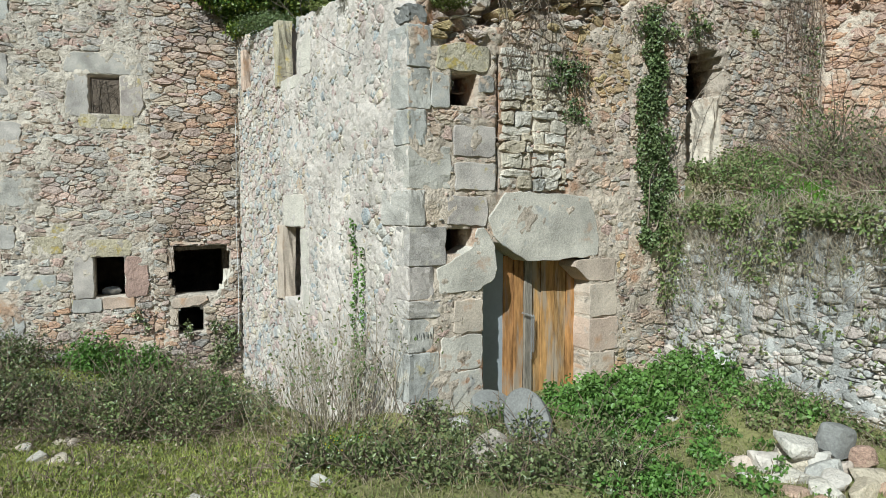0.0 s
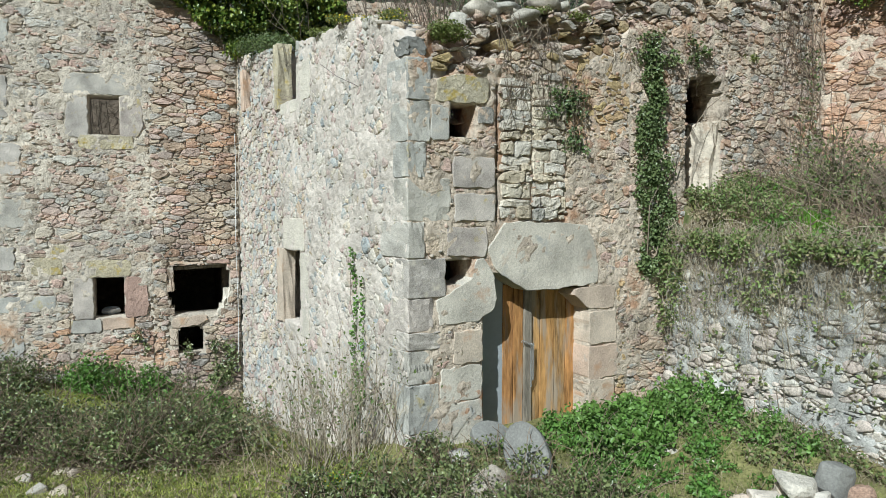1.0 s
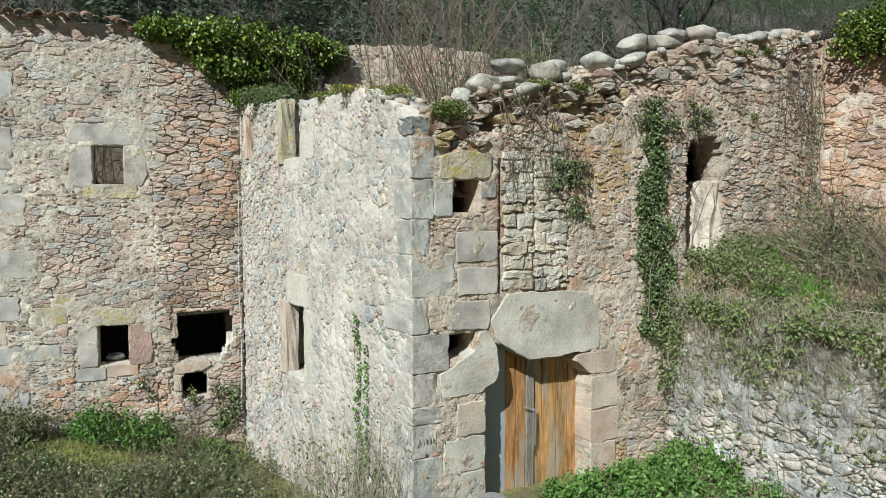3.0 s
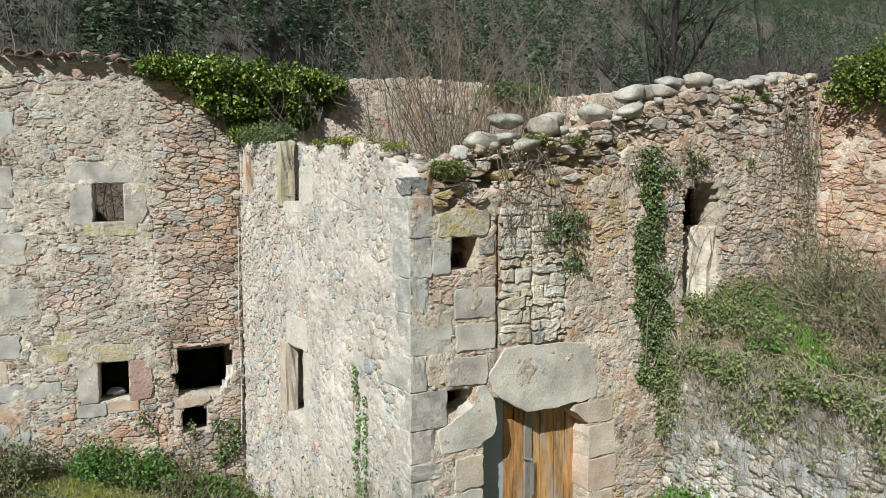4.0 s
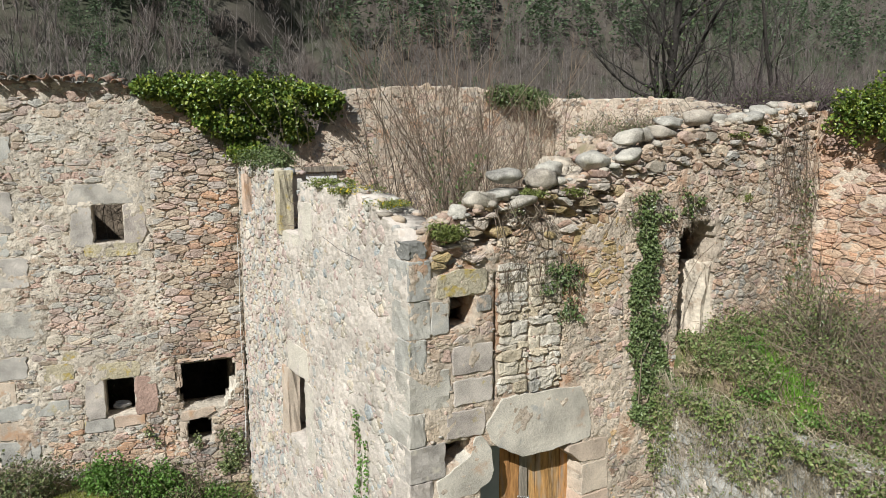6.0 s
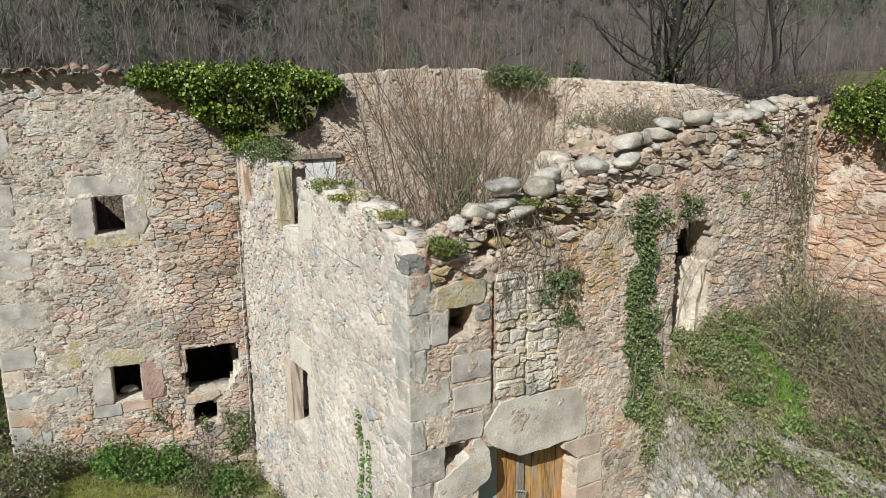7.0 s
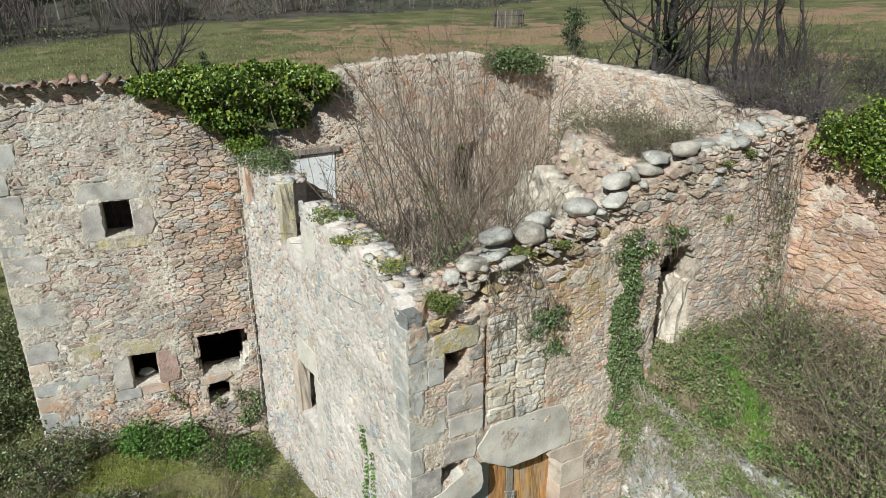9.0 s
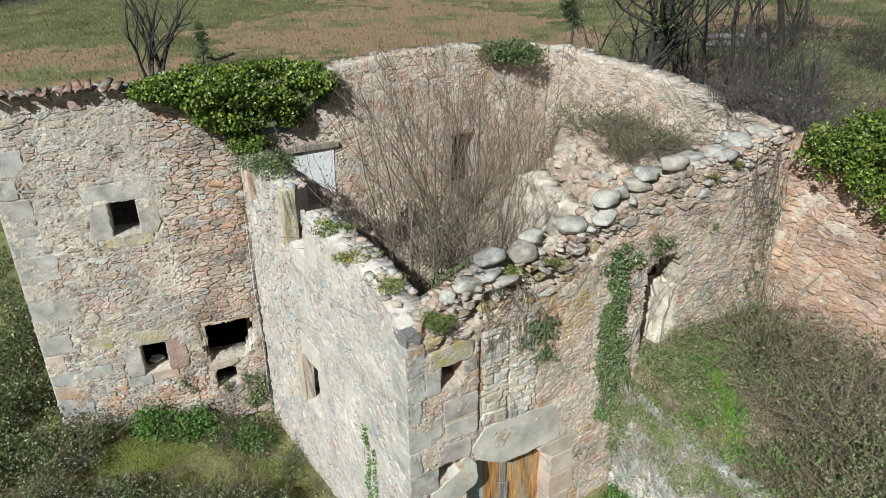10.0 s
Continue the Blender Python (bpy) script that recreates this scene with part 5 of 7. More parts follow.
ROCKS = [(-5.05, 8.6, 0.16, M_BOULDER), (-4.7, 8.5, 0.2, M_STONE_W), (-5.0, 9.2, 0.17, M_STONE_PALE), (-5.4, 8.9, 0.15, M_STONE_F), (-4.85, 9.1, 0.11, M_WHITE_STONE), (-5.6, 8.6, 0.14, M_BOULDER), (-7.1, 11.3, 0.26, M_BOULDER), (-7.85, 11.9, 0.24, M_BOULDER), (-6.7, 11.6, 0.19, M_BOULDER), (-6.3, 11.75, 0.12, M_BOULDER), (-1.2, 6.72, 0.13, M_BOULDER), (-2.75, 6.6, 0.12, M_BOULDER), (-2.35, 6.55, 0.1, M_BOULDER),
         (1.85, 8.75, 0.09, M_WHITE_STONE), (2.05, 8.85, 0.08, M_STONE_PALE), (2.4, 8.6, 0.1, M_BOULDER), (2.75, 8.4, 0.12, M_STONE_PALE), (3.25, 9.1, 0.14, M_WHITE_STONE), (2.95, 8.9, 0.11, M_BOULDER), (3.1, 8.0, 0.09, M_WHITE_STONE), (2.45, 8.0, 0.08, M_WHITE_STONE)]
for x, y, r, material in ROCKS:
    boulder("rock", on_ground(x, y, -r * 0.4), (r * 0.9, r * rp.uniform(0.5, 0.85), r * rp.uniform(0.35, 0.6)), rp, material, "weathered loose rock lying in the yard grass", "rock", "loose rocks in the yard", turn=(rp.uniform(-25, 25), rp.uniform(-25, 25), rp.uniform(0, 360)), flat=0.45, rough=0.15, cuts=10, level=3, smooth=False)
PILE = [(3.3, 6.95, 0.0, 0.17), (3.62, 7.05, 0.0, 0.2), (3.95, 7.0, 0.0, 0.2), (3.12, 7.05, 0.0, 0.12), (3.42, 6.7, 0.0, 0.18), (3.75, 6.65, 0.0, 0.2), (4.1, 6.65, 0.0, 0.18), (3.58, 6.98, 0.2, 0.21), (3.2, 6.65, 0.0, 0.12), (3.55, 6.4, 0.0, 0.16), (3.9, 6.35, 0.0, 0.17), (3.28, 6.4, 0.0, 0.12), (3.0, 6.75, 0.0, 0.09), (3.75, 6.85, 0.13, 0.14), (4.2, 6.9, 0.06, 0.15), (4.2, 6.35, 0.0, 0.15), (3.05, 6.45, 0.0, 0.09), (3.45, 6.2, 0.0, 0.12), (3.72, 6.45, 0.1, 0.13), (4.02, 6.8, 0.1, 0.13), (2.9, 7.1, 0.0, 0.07), (3.1, 7.35, 0.0, 0.08)]
for x, y, lift, r in PILE:
    boulder("rubble_block", on_ground(x - 0.05, y - 0.05, lift - 0.08), (r, r * rp.uniform(0.55, 0.95), r * rp.uniform(0.4, 0.75)), rp, rp.choice((M_WHITE_STONE, M_WHITE_STONE, M_STONE_PALE, M_STONE_PALE, M_STONE_RED)), "pale broken building stone in a heap", "rubble", "heap of broken building stone", turn=(rp.uniform(-25, 25), rp.uniform(-25, 25), rp.uniform(0, 360)), flat=0.5, rough=0.1, smooth=False, cuts=9, level=3)
boulder("squared_stone", on_ground(3.9, 6.95, 0.08), (0.14, 0.12, 0.17), rp, M_SLAB, "dark grey squared stone standing on the rubble heap", "rubble", turn=(8, 12, 25), flat=0.6, rough=0.08, cuts=6, level=3, smooth=False)

# ---- planting helpers ----
gen = np.random.default_rng(17)


def cloud(blobs, n, shell=0.55):
    """Points in lumpy masses: (centre, radii) ellipsoids, denser towards their outside."""
    w = np.array([(r[0] * r[1] * r[2]) ** (2 / 3) for _, r in blobs])
    pick = gen.choice(len(blobs), n, p=w / w.sum())
    c = np.array([b[0] for b in blobs])[pick]
    r = np.array([b[1] for b in blobs])[pick]
    d = gen.normal(size=(n, 3))
    d /= np.linalg.norm(d, axis=1)[:, None]
    return c + d * r * (shell + (1.08 - shell) * gen.uniform(0, 1, n) ** 0.6)[:, None]


def leaf_part(name, pts, size, material, parent, up=None, spread=1.0, slim=0.62):
    v, f = leaves(pts, size, gen, up, spread, slim)
    return child(name, quad_mesh(name, v, f, material), parent)


def thing(name, label, category, group="", kind=""):
    return tagged(new(name), label, category, group, kind)


def stem_path(base, top, r0, r1, rnd, n=5, bow=0.12):
    base, top = Vector(base), Vector(top)
    side = Vector((rnd.uniform(-1, 1), rnd.uniform(-1, 1), rnd.uniform(-0.3, 0.3))) * (top - base).length * bow
    pts, radii = [], []
    for i in range(n):
        t = i / (n - 1)
        pts.append(base.lerp(top, t) + side * math.sin(math.pi * t) + Vector((rnd.uniform(-1, 1), rnd.uniform(-1, 1), 0)) * 0.015 * (top - base).length * t)
        radii.append(r0 + (r1 - r0) * t)
    return pts, radii


def branching(base, height, spread, r0, rnd, twigs=6, lean=(0, 0), depth=1, start=0.3):
    """A stem with side twigs, as paths."""
    top = Vector(base) + Vector((lean[0] + rnd.uniform(-spread, spread), lean[1] + rnd.uniform(-spread, spread), height))
    main = stem_path(base, top, r0, r0 * 0.25, rnd, 6, 0.11)
    out = [main]
    for _ in range(twigs):
        k = rnd.uniform(start, 0.95)
        i = min(4, int(k * 5))
        p = main[0][i].lerp(main[0][i + 1], k * 5 - i)
        d = (top - Vector(base)).normalized()
        a = rnd.uniform(0, 2 * math.pi)
        length = height * (1.05 - k) * rnd.uniform(0.35, 0.75)
        end = p + (d * 0.8 + Vector((math.cos(a), math.sin(a), 0.1)) * rnd.uniform(0.3, 0.75)) * length
        sub = stem_path(p, end, r0 * 0.5 * (1.1 - k), r0 * 0.12, rnd, 4, 0.1)
        out.append(sub)
        if depth > 1:
            for _ in range(2):
                q = sub[0][rnd.choice((1, 2))]
                e = q + (end - p) * rnd.uniform(0.3, 0.6) + Vector((rnd.uniform(-1, 1), rnd.uniform(-1, 1), rnd.uniform(-0.2, 0.8))) * length * 0.3
                out.append(stem_path(q, e, r0 * 0.22, r0 * 0.07, rnd, 3, 0.08))
    return out


def crooked(base, way, length, r0, r1, rnd, n=7, bend=0.22, rise=0.12):
    """A stem that wanders as it grows and turns slowly upwards."""
    p, d = Vector(base), Vector(way).normalized()
    pts, radii = [p.copy()], [r0]
    for i in range(1, n):
        d = (d + Vector((rnd.uniform(-1, 1), rnd.uniform(-1, 1), rnd.uniform(-0.6, 0.6))) * bend + Vector((0, 0, rise))).normalized()
        p = p + d * (length / (n - 1))
        pts.append(p.copy())
        radii.append(r0 + (r1 - r0) * (i / (n - 1)) ** 0.8)
    return pts, radii


def side_shoot(path, k, angle, rnd):
    """A start point along a path and a direction that leaves it at an angle."""
    pts = path[0]
    i = min(len(pts) - 2, int(k * (len(pts) - 1)))
    p = pts[i].lerp(pts[i + 1], k * (len(pts) - 1) - i)
    d = (pts[i + 1] - pts[i]).normalized()
    a = d.cross(Vector((rnd.uniform(-1, 1), rnd.uniform(-1, 1), rnd.uniform(-1, 1)))).normalized()
    return p, d * math.cos(angle) + a * math.sin(angle), path[1][i]


def stems_part(name, paths, material, parent, sides=3, label=""):
    return child(name, tubes(paths, sides).mesh(name, material, True), parent, label)


# ---- the two big ivies ----
def build_ivy_house():
    ivy = thing("ivy", "dense glossy green ivy spilling over the house wall's top", "ivy")
    blobs = []
    r = random.Random(51)
    low = curve_at([(2.7, 7.25), (3.4, 7.1), (3.9, 6.75), (4.4, 6.2), (5.0, 5.95), (5.7, 6.1), (6.3, 6.4), (6.8, 6.8)])
    high = curve_at([(2.6, 7.35), (3.3, 7.4), (4.2, 7.5), (5.4, 7.52), (6.3, 7.42), (7.0, 7.25)])
    for _ in range(120):
        x = r.uniform(3.0, 6.75)
        z = r.uniform(low(x) + 0.12, high(x) - 0.08)
        k = (z - low(x)) / (high(x) - low(x))
        y = r.uniform(-0.16, 0.15) - 0.08 - 0.38 * k * step_up(x, 2.8, 4.0) + 0.25 * max(0, x - 4.9)
        a = r.uniform(0.1, 0.26)
        blobs.append(((wm @ Vector((x, y, z)))[:], (a * 1.15, a, a * 0.8)))
    for _ in range(26):
        x = r.uniform(3.2, 6.7)
        p = wm @ Vector((x, r.uniform(0.1, 0.8) + 0.25 * max(0, x - 4.9), high(x) - 0.12))
        blobs.append((p[:], (0.3, 0.3, 0.16)))
    for _ in range(16):
        x = r.uniform(3.0, 6.7)
        p = wm @ Vector((x, r.uniform(-0.4, 0.4) + 0.25 * max(0, x - 4.9), high(x) + r.uniform(0.0, 0.1)))
        blobs.append((p[:], (0.1, 0.1, 0.1)))
    leaf_part("foliage", cloud(blobs, 20000, 0.9), 0.072, M_IVY, ivy, (-0.35, -0.7, 0.7), 1.25, 0.8)
    for k in range(26):
        x = r.uniform(4.1, 5.5)
        p = wm @ Vector((x, 0.05, low(x) + 0.3))
        stems_part("stem", [stem_path(p, p + Vector((r.uniform(-0.3, 0.5), -0.15, r.uniform(-0.7, -0.2))), 0.008, 0.003, r, 4, 0.2)], M_TWIG, ivy)
    return ivy


build_ivy_house()
em = frame_of(E, R_END)


def build_ivy_east():
    ivy = thing("ivy", "dense bright green ivy hanging over the reddish wall", "ivy")
    blobs = []
    r = random.Random(52)
    for _ in range(170):
        x = r.uniform(0.4, 4.3)
        low = 6.45 - 0.5 * step_up(x, 0.4, 1.4) - 0.35 * step_up(x, 1.4, 2.6)
        high = 6.95 + 0.45 * step_up(x, 0.5, 1.6)
        z = r.uniform(low, high)
        p = em @ Vector((x, r.uniform(-0.4, 0.15), z))
        blobs.append((p[:], (r.uniform(0.12, 0.25), r.uniform(0.14, 0.26), r.uniform(0.1, 0.22))))
    for _ in range(20):
        p = em @ Vector((r.uniform(1.2, 4.2), r.uniform(0.1, 0.9), r.uniform(6.9, 7.25)))
        blobs.append((p[:], (0.35, 0.35, 0.2)))
    leaf_part("foliage", cloud(blobs, 28000, 0.88), 0.056, M_IVY, ivy, (-0.5, -0.5, 0.7), 1.25, 0.75)
    return ivy


build_ivy_east()


# ---- climbers on the front wall ----
def wander(m, x, z, turn, length, thick, r, n=8, sag=0.12):
    """A thin stem that strays over a wall's face. turn: the way it sets out, in the wall's plane."""
    y, pts = r.uniform(-0.1, -0.03), []
    for i in range(n):
        pts.append(m @ Vector((x, y, z)))
        turn += r.gauss(0, 0.32) - sag * math.cos(turn)
        x, z = x + math.cos(turn) * length / (n - 1), z + math.sin(turn) * length / (n - 1)
        y = min(-0.04, max(-0.22, y + r.uniform(-0.04, 0.035)))
    return pts, [thick * (1 - 0.07 * i) for i in range(n)]


def wall_climber(name, label, spots, n, size, material, stems, m=fm):
    ob = thing(name, label, "climber")
    blobs = [((m @ Vector((x, -0.05, z)))[:], (rx, rx * 0.45, rz)) for x, z, rx, rz in spots]
    leaf_part("foliage", cloud(blobs, n, 0.3), size, material, ob, (0.1, -0.9, 0.5), 0.7, 0.75)
    r = random.Random(int(n))
    paths = []
    for x0, z0, x1, z1, rad in stems:
        paths.append(wander(m, x0, z0, math.atan2(z1 - z0, x1 - x0), math.hypot(x1 - x0, z1 - z0), rad, r, 9, 0.12 if z1 < z0 else 0.0))
    for path in paths:
        stems_part("stem", [path], M_TWIG, ob)
    return ob


rv = random.Random(61)
spots = []
for k in range(46):
    t = k / 45
    z = 5.1 - 3.1 * t
    c = 3.98 + 0.02 * t + 0.42 * max(0, t - 0.45) * 2 * 0.5
    for _ in range(2):
        spots.append((c + rv.uniform(-0.28, 0.28) * (0.6 + 0.9 * t), z + rv.uniform(-0.06, 0.06), rv.uniform(0.05, 0.14), rv.uniform(0.07, 0.2)))
wall_climber("ivy_climber", "column of ivy climbing the front wall beside the niche", spots, 6200, 0.046, M_IVY_DULL, [(3.9, 2.2, 3.95, 5.2, 0.012), (4.1, 2.2, 4.05, 5.0, 0.01), (4.2, 2.2, 4.3, 4.8, 0.008)])
spots = [(rv.uniform(2.05, 2.65), rv.uniform(4.15, 4.5), 0.12, 0.09) for _ in range(12)] + [(rv.uniform(2.35, 2.75), rv.uniform(3.65, 4.2), 0.07, 0.12) for _ in range(10)]
hang = [(rv.uniform(1.35, 2.75), rv.uniform(4.5, 4.85), 0, 0, rv.uniform(0.003, 0.006)) for _ in range(60)]
hang = [(a, b, a + rv.uniform(-0.15, 0.15), b - rv.uniform(0.35, 1.1), r) for a, b, _, _, r in hang]
wall_climber("hanging_ivy", "withered ivy hanging from the broken wall crest", spots, 800, 0.042, M_IVY_DULL, hang)
roots = [(rv.uniform(1.15, 2.2), rv.uniform(5.15, 5.45), 0, 0, rv.uniform(0.004, 0.009)) for _ in range(40)]
roots = [(a, b, a + rv.uniform(-0.25, 0.25), b - rv.uniform(0.2, 0.7), r) for a, b, _, _, r in roots]
wall_climber("dead_roots", "tangle of dead roots dangling below the boulders", [(1.6, 5.3, 0.1, 0.05)], 20, 0.04, M_BRAMBLE, roots)
spots = [(rv.uniform(3.4, 5.2), 5.3 + rv.uniform(-0.25, 0.15), 0.13, 0.1) for _ in range(14)]
tw = [(rv.uniform(3.3, 5.3), rv.uniform(5.1, 5.5), 0, 0, 0.004) for _ in range(60)]
tw = [(a, b, a + rv.uniform(-0.5, 0.5), b - rv.uniform(-0.1, 0.6), r) for a, b, _, _, r in tw]
wall_climber("dry_climber", "dry twiggy climber over the niche in the front wall", spots, 500, 0.05, M_BRAMBLE, tw)
tw = [(rv.uniform(6.8, 8.0), rv.uniform(5.6, 6.9), 0, 0, 0.005) for _ in range(50)]
tw = [(a, b, a + rv.uniform(-0.3, 0.3), b - rv.uniform(0.8, 3.0), r) for a, b, _, _, r in tw]
wall_climber("dry_climber", "bare stems of a dead climber in the wall corner", [(7.5, 4.2, 0.3, 0.6), (7.6, 5.2, 0.25, 0.5)], 350, 0.05, M_BRAMBLE, tw)
lm = frame_of(B, C)
spots = [(5.62 + 0.05 * math.sin(z * 5), z, 0.035, 0.1) for z in np.arange(-0.2, 2.35, 0.1)] + [(5.85, z, 0.03, 0.1) for z in np.arange(0.2, 1.9, 0.12)]
wall_climber("young_ivy", "thin young ivy shoot climbing the pale wall", spots, 420, 0.045, M_NETTLE, [(5.6, -0.4, 5.66, 2.4, 0.006), (5.85, -0.4, 5.82, 1.9, 0.005)], lm)
spots = [(rv.uniform(4.15, 4.65), rv.uniform(-0.7, 0.1), 0.14, 0.16) for _ in range(12)] + [(3.65, 0.0, 0.1, 0.2), (2.7, 0.35, 0.12, 0.12), (2.85, 0.1, 0.1, 0.12)]
wall_climber("creeper", "dark creeper at the foot of the house wall", spots, 900, 0.055, M_BRAMBLE, [(3.6, -0.6, 3.7, 0.9, 0.008), (3.75, -0.6, 3.85, 0.7, 0.006), (2.75, 0.7, 2.9, -0.2, 0.006)], wm)


# ---- brambles, shrubs, grass ----
def bramble_patch(label, spots, n, size, canes, material=M_BRAMBLE, height=ground_height, cane_mat=M_CANE, name="bramble", arch=0.5):
    """A tangle of leaves and arching canes over the ground. spots: x, y, radius, height."""
    ob = thing(name, label, "bramble", kind="stuff")
    r = random.Random(len(spots) * 7 + n)
    blobs, paths = [], []
    for x, y, rad, h in spots:
        blobs.append(((x, y, height(x, y) + h * 0.45), (rad, rad, h * 0.62)))
    leaf_part("foliage", cloud(blobs, n, 0.35), size, material, ob, (-0.2, -0.3, 1.0), 1.5, 0.66)
    for _ in range(canes):
        x, y, rad, h = r.choice(spots)
        a = r.uniform(0, 6.28)
        bx, by = x + r.uniform(-rad, rad) * 0.7, y + r.uniform(-rad, rad) * 0.7
        p = Vector((bx, by, height(bx, by)))
        tilt = r.uniform(0.15, 1.15)
        way = (math.cos(a) * math.sin(tilt), math.sin(a) * math.sin(tilt), math.cos(tilt))
        paths.append(crooked(p, way, (0.5 * rad + h) * r.uniform(0.5, 1.5), 0.0075, 0.0035, r, 7, 0.22, -0.22 * arch))
    stems_part("canes", paths, cane_mat, ob)
    return ob


def scatter(r, n, x0, x1, y0, y1, rad, h, ok=lambda x, y: True):
    out = []
    while len(out) < n:
        x, y = r.uniform(x0, x1), r.uniform(y0, y1)
        if ok(x, y):
            out.append((x, y, r.uniform(*rad), r.uniform(*h)))
    return out


rs = random.Random(71)
front_of_house = lambda x, y: side_of(x, y, A, B) < -0.25 and side_of(x, y, C, B) > 0.25
bramble_patch("dark tangled brambles before the house wall", scatter(rs, 75, -8.3, -1.6, 9.4, 14.2, (0.3, 0.55), (0.35, 0.8), lambda x, y: front_of_house(x, y) and (y > 11.9 + 0.30 * (x + 4.6) or y < 10.9) and not (-7.6 < x < -3.7 and 11.2 < y < 12.9) and not (x > -3.2 and y < 11.6)), 22000, 0.046, 1100)
bramble_patch("dark low brambles creeping over the yard", scatter(rs, 60, -7.4, -2.7, 10.1, 11.25, (0.22, 0.42), (0.3, 0.6), lambda x, y: front_of_house(x, y) and side_of(x, y, C, B) > 0.9), 14000, 0.05, 350)
bramble_patch("twiggy weeds and dead canes at the brambles' edge", scatter(rs, 40, -7.0, -3.1, 9.3, 10.1, (0.2, 0.4), (0.25, 0.55)), 6000, 0.046, 700, M_WEED)
bramble_patch("low dark brambles and dead canes before the door", scatter(rs, 46, -1.5, 1.9, 6.4, 8.0, (0.2, 0.4), (0.15, 0.38)) + scatter(rs, 10, -0.5, 0.9, 8.0, 8.6, (0.12, 0.22), (0.15, 0.3)), 9500, 0.045, 550)
bramble_patch("brambles beside the house corner", scatter(rs, 60, -11.5, -8.6, 10.6, 17.5, (0.3, 0.6), (0.5, 1.1)) + scatter(rs, 16, -8.7, -7.6, 11.7, 12.9, (0.25, 0.4), (0.3, 0.6), front_of_house), 24000, 0.066, 500)
bramble_patch("brambles on the slope behind the house corner", scatter(rs, 60, -16.0, -10.5, 12.5, 23.0, (0.4, 0.8), (0.4, 1.0)), 16000, 0.075, 400)
bramble_patch("fresh green ivy and weeds at the foot of the house wall", scatter(rs, 26, -7.0, -3.6, 11.6, 14.3, (0.2, 0.4), (0.35, 0.75), lambda x, y: front_of_house(x, y) and side_of(x, y, A, B) > (-0.75 if x < -4.7 else -1.2) and side_of(x, y, C, B) > 0.55), 5500, 0.065, 40, M_NETTLE, name="weeds")
in_terrace = lambda x, y: side_of(x, y, T_START, T_END) > 0.25 and side_of(x, y, C, E) < -0.15 and side_of(x, y, E, R_END) < -0.2
bright_spot = lambda x, y: (x - 4.95) ** 2 / 0.3 + (y - 9.6) ** 2 / 1.2 < 1
bramble_patch("brambles and weeds covering the terrace", scatter(rs, 55, 3.4, 6.4, 6.5, 12.4, (0.15, 0.38), (0.2, 0.55), lambda x, y: in_terrace(x, y) and not bright_spot(x, y) and noise.noise((x * 1.1, y * 1.1, 31)) > 0.0), 4800, 0.046, 500, M_WEED)
bramble_patch("tall brown thicket at the back of the terrace", scatter(rs, 70, 5.6, 9.3, 6.8, 12.2, (0.3, 0.55), (0.5, 1.2), lambda x, y: in_terrace(x, y) and x + 0.35 * (y - 8) > 5.9), 7000, 0.045, 1500, M_WEED, arch=0.45, cane_mat=M_TWIG)
bramble_patch("pale bare twigs standing over the terrace thicket", scatter(rs, 40, 5.4, 8.6, 6.6, 11.6, (0.3, 0.55), (0.5, 1.1), lambda x, y: in_terrace(x, y) and x + 0.35 * (y - 8) > 5.9), 5000, 0.05, 380, arch=0.6, cane_mat=M_TWIG)
bramble_patch("dark green brambles at the terrace's lower edge", scatter(rs, 26, 5.4, 7.6, 6.0, 8.6, (0.25, 0.5), (0.35, 0.8), in_terrace), 6500, 0.055, 400, M_WEED)
bramble_patch("nettles and fresh weeds by the doorway", scatter(rs, 110, 1.7, 4.3, 7.6, 10.5, (0.1, 0.22), (0.12, 0.42), lambda x, y: side_of(x, y, C, E) < -0.25 and side_of(x, y, T_START, T_END) < -0.15 and y > 7.0 + 0.5 * x), 8500, 0.068, 160, M_NETTLE, name="weeds")
bramble_patch("fresh weeds beside the rubble heap", scatter(rs, 60, 1.5, 3.5, 6.2, 8.5, (0.08, 0.2), (0.06, 0.22)) + scatter(rs, 10, 0.1, 1.7, 8.2, 8.9, (0.1, 0.2), (0.12, 0.25)) + scatter(rs, 14, 1.2, 2.5, 8.9, 9.8, (0.1, 0.2), (0.12, 0.35), lambda x, y: side_of(x, y, C, E) < -0.1), 6500, 0.05, 80, M_NETTLE, name="weeds")


by_wall = lambda x, y: side_of(x, y, T_START, T_END) < -0.12 and side_of(x, y, C, E) < -0.2
bramble_patch("mixed weeds between rubble heap and retaining wall", scatter(rs, 42, 2.4, 5.2, 7.2, 9.8, (0.1, 0.22), (0.08, 0.26), lambda x, y: by_wall(x, y) and side_of(x, y, T_START, T_END) > -1.1), 3600, 0.048, 260, M_WEED, name="weeds")
bramble_patch("fresh nettles along the retaining wall", scatter(rs, 26, 2.6, 5.0, 7.6, 10.0, (0.1, 0.2), (0.1, 0.3), lambda x, y: by_wall(x, y) and side_of(x, y, T_START, T_END) > -0.8), 2400, 0.05, 60, M_NETTLE, name="weeds")
bramble_patch("ivy leaves heaped against the wall's foot", scatter(rs, 26, 3.3, 4.7, 9.9, 11.7, (0.12, 0.25), (0.15, 0.4), lambda x, y: side_of(x, y, T_START, T_END) > 0.0 and side_of(x, y, C, E) < -0.05), 3000, 0.05, 60, M_WEED, name="weeds")
near_front = lambda x, y: in_terrace(x, y) and side_of(x, y, C, E) > -1.5
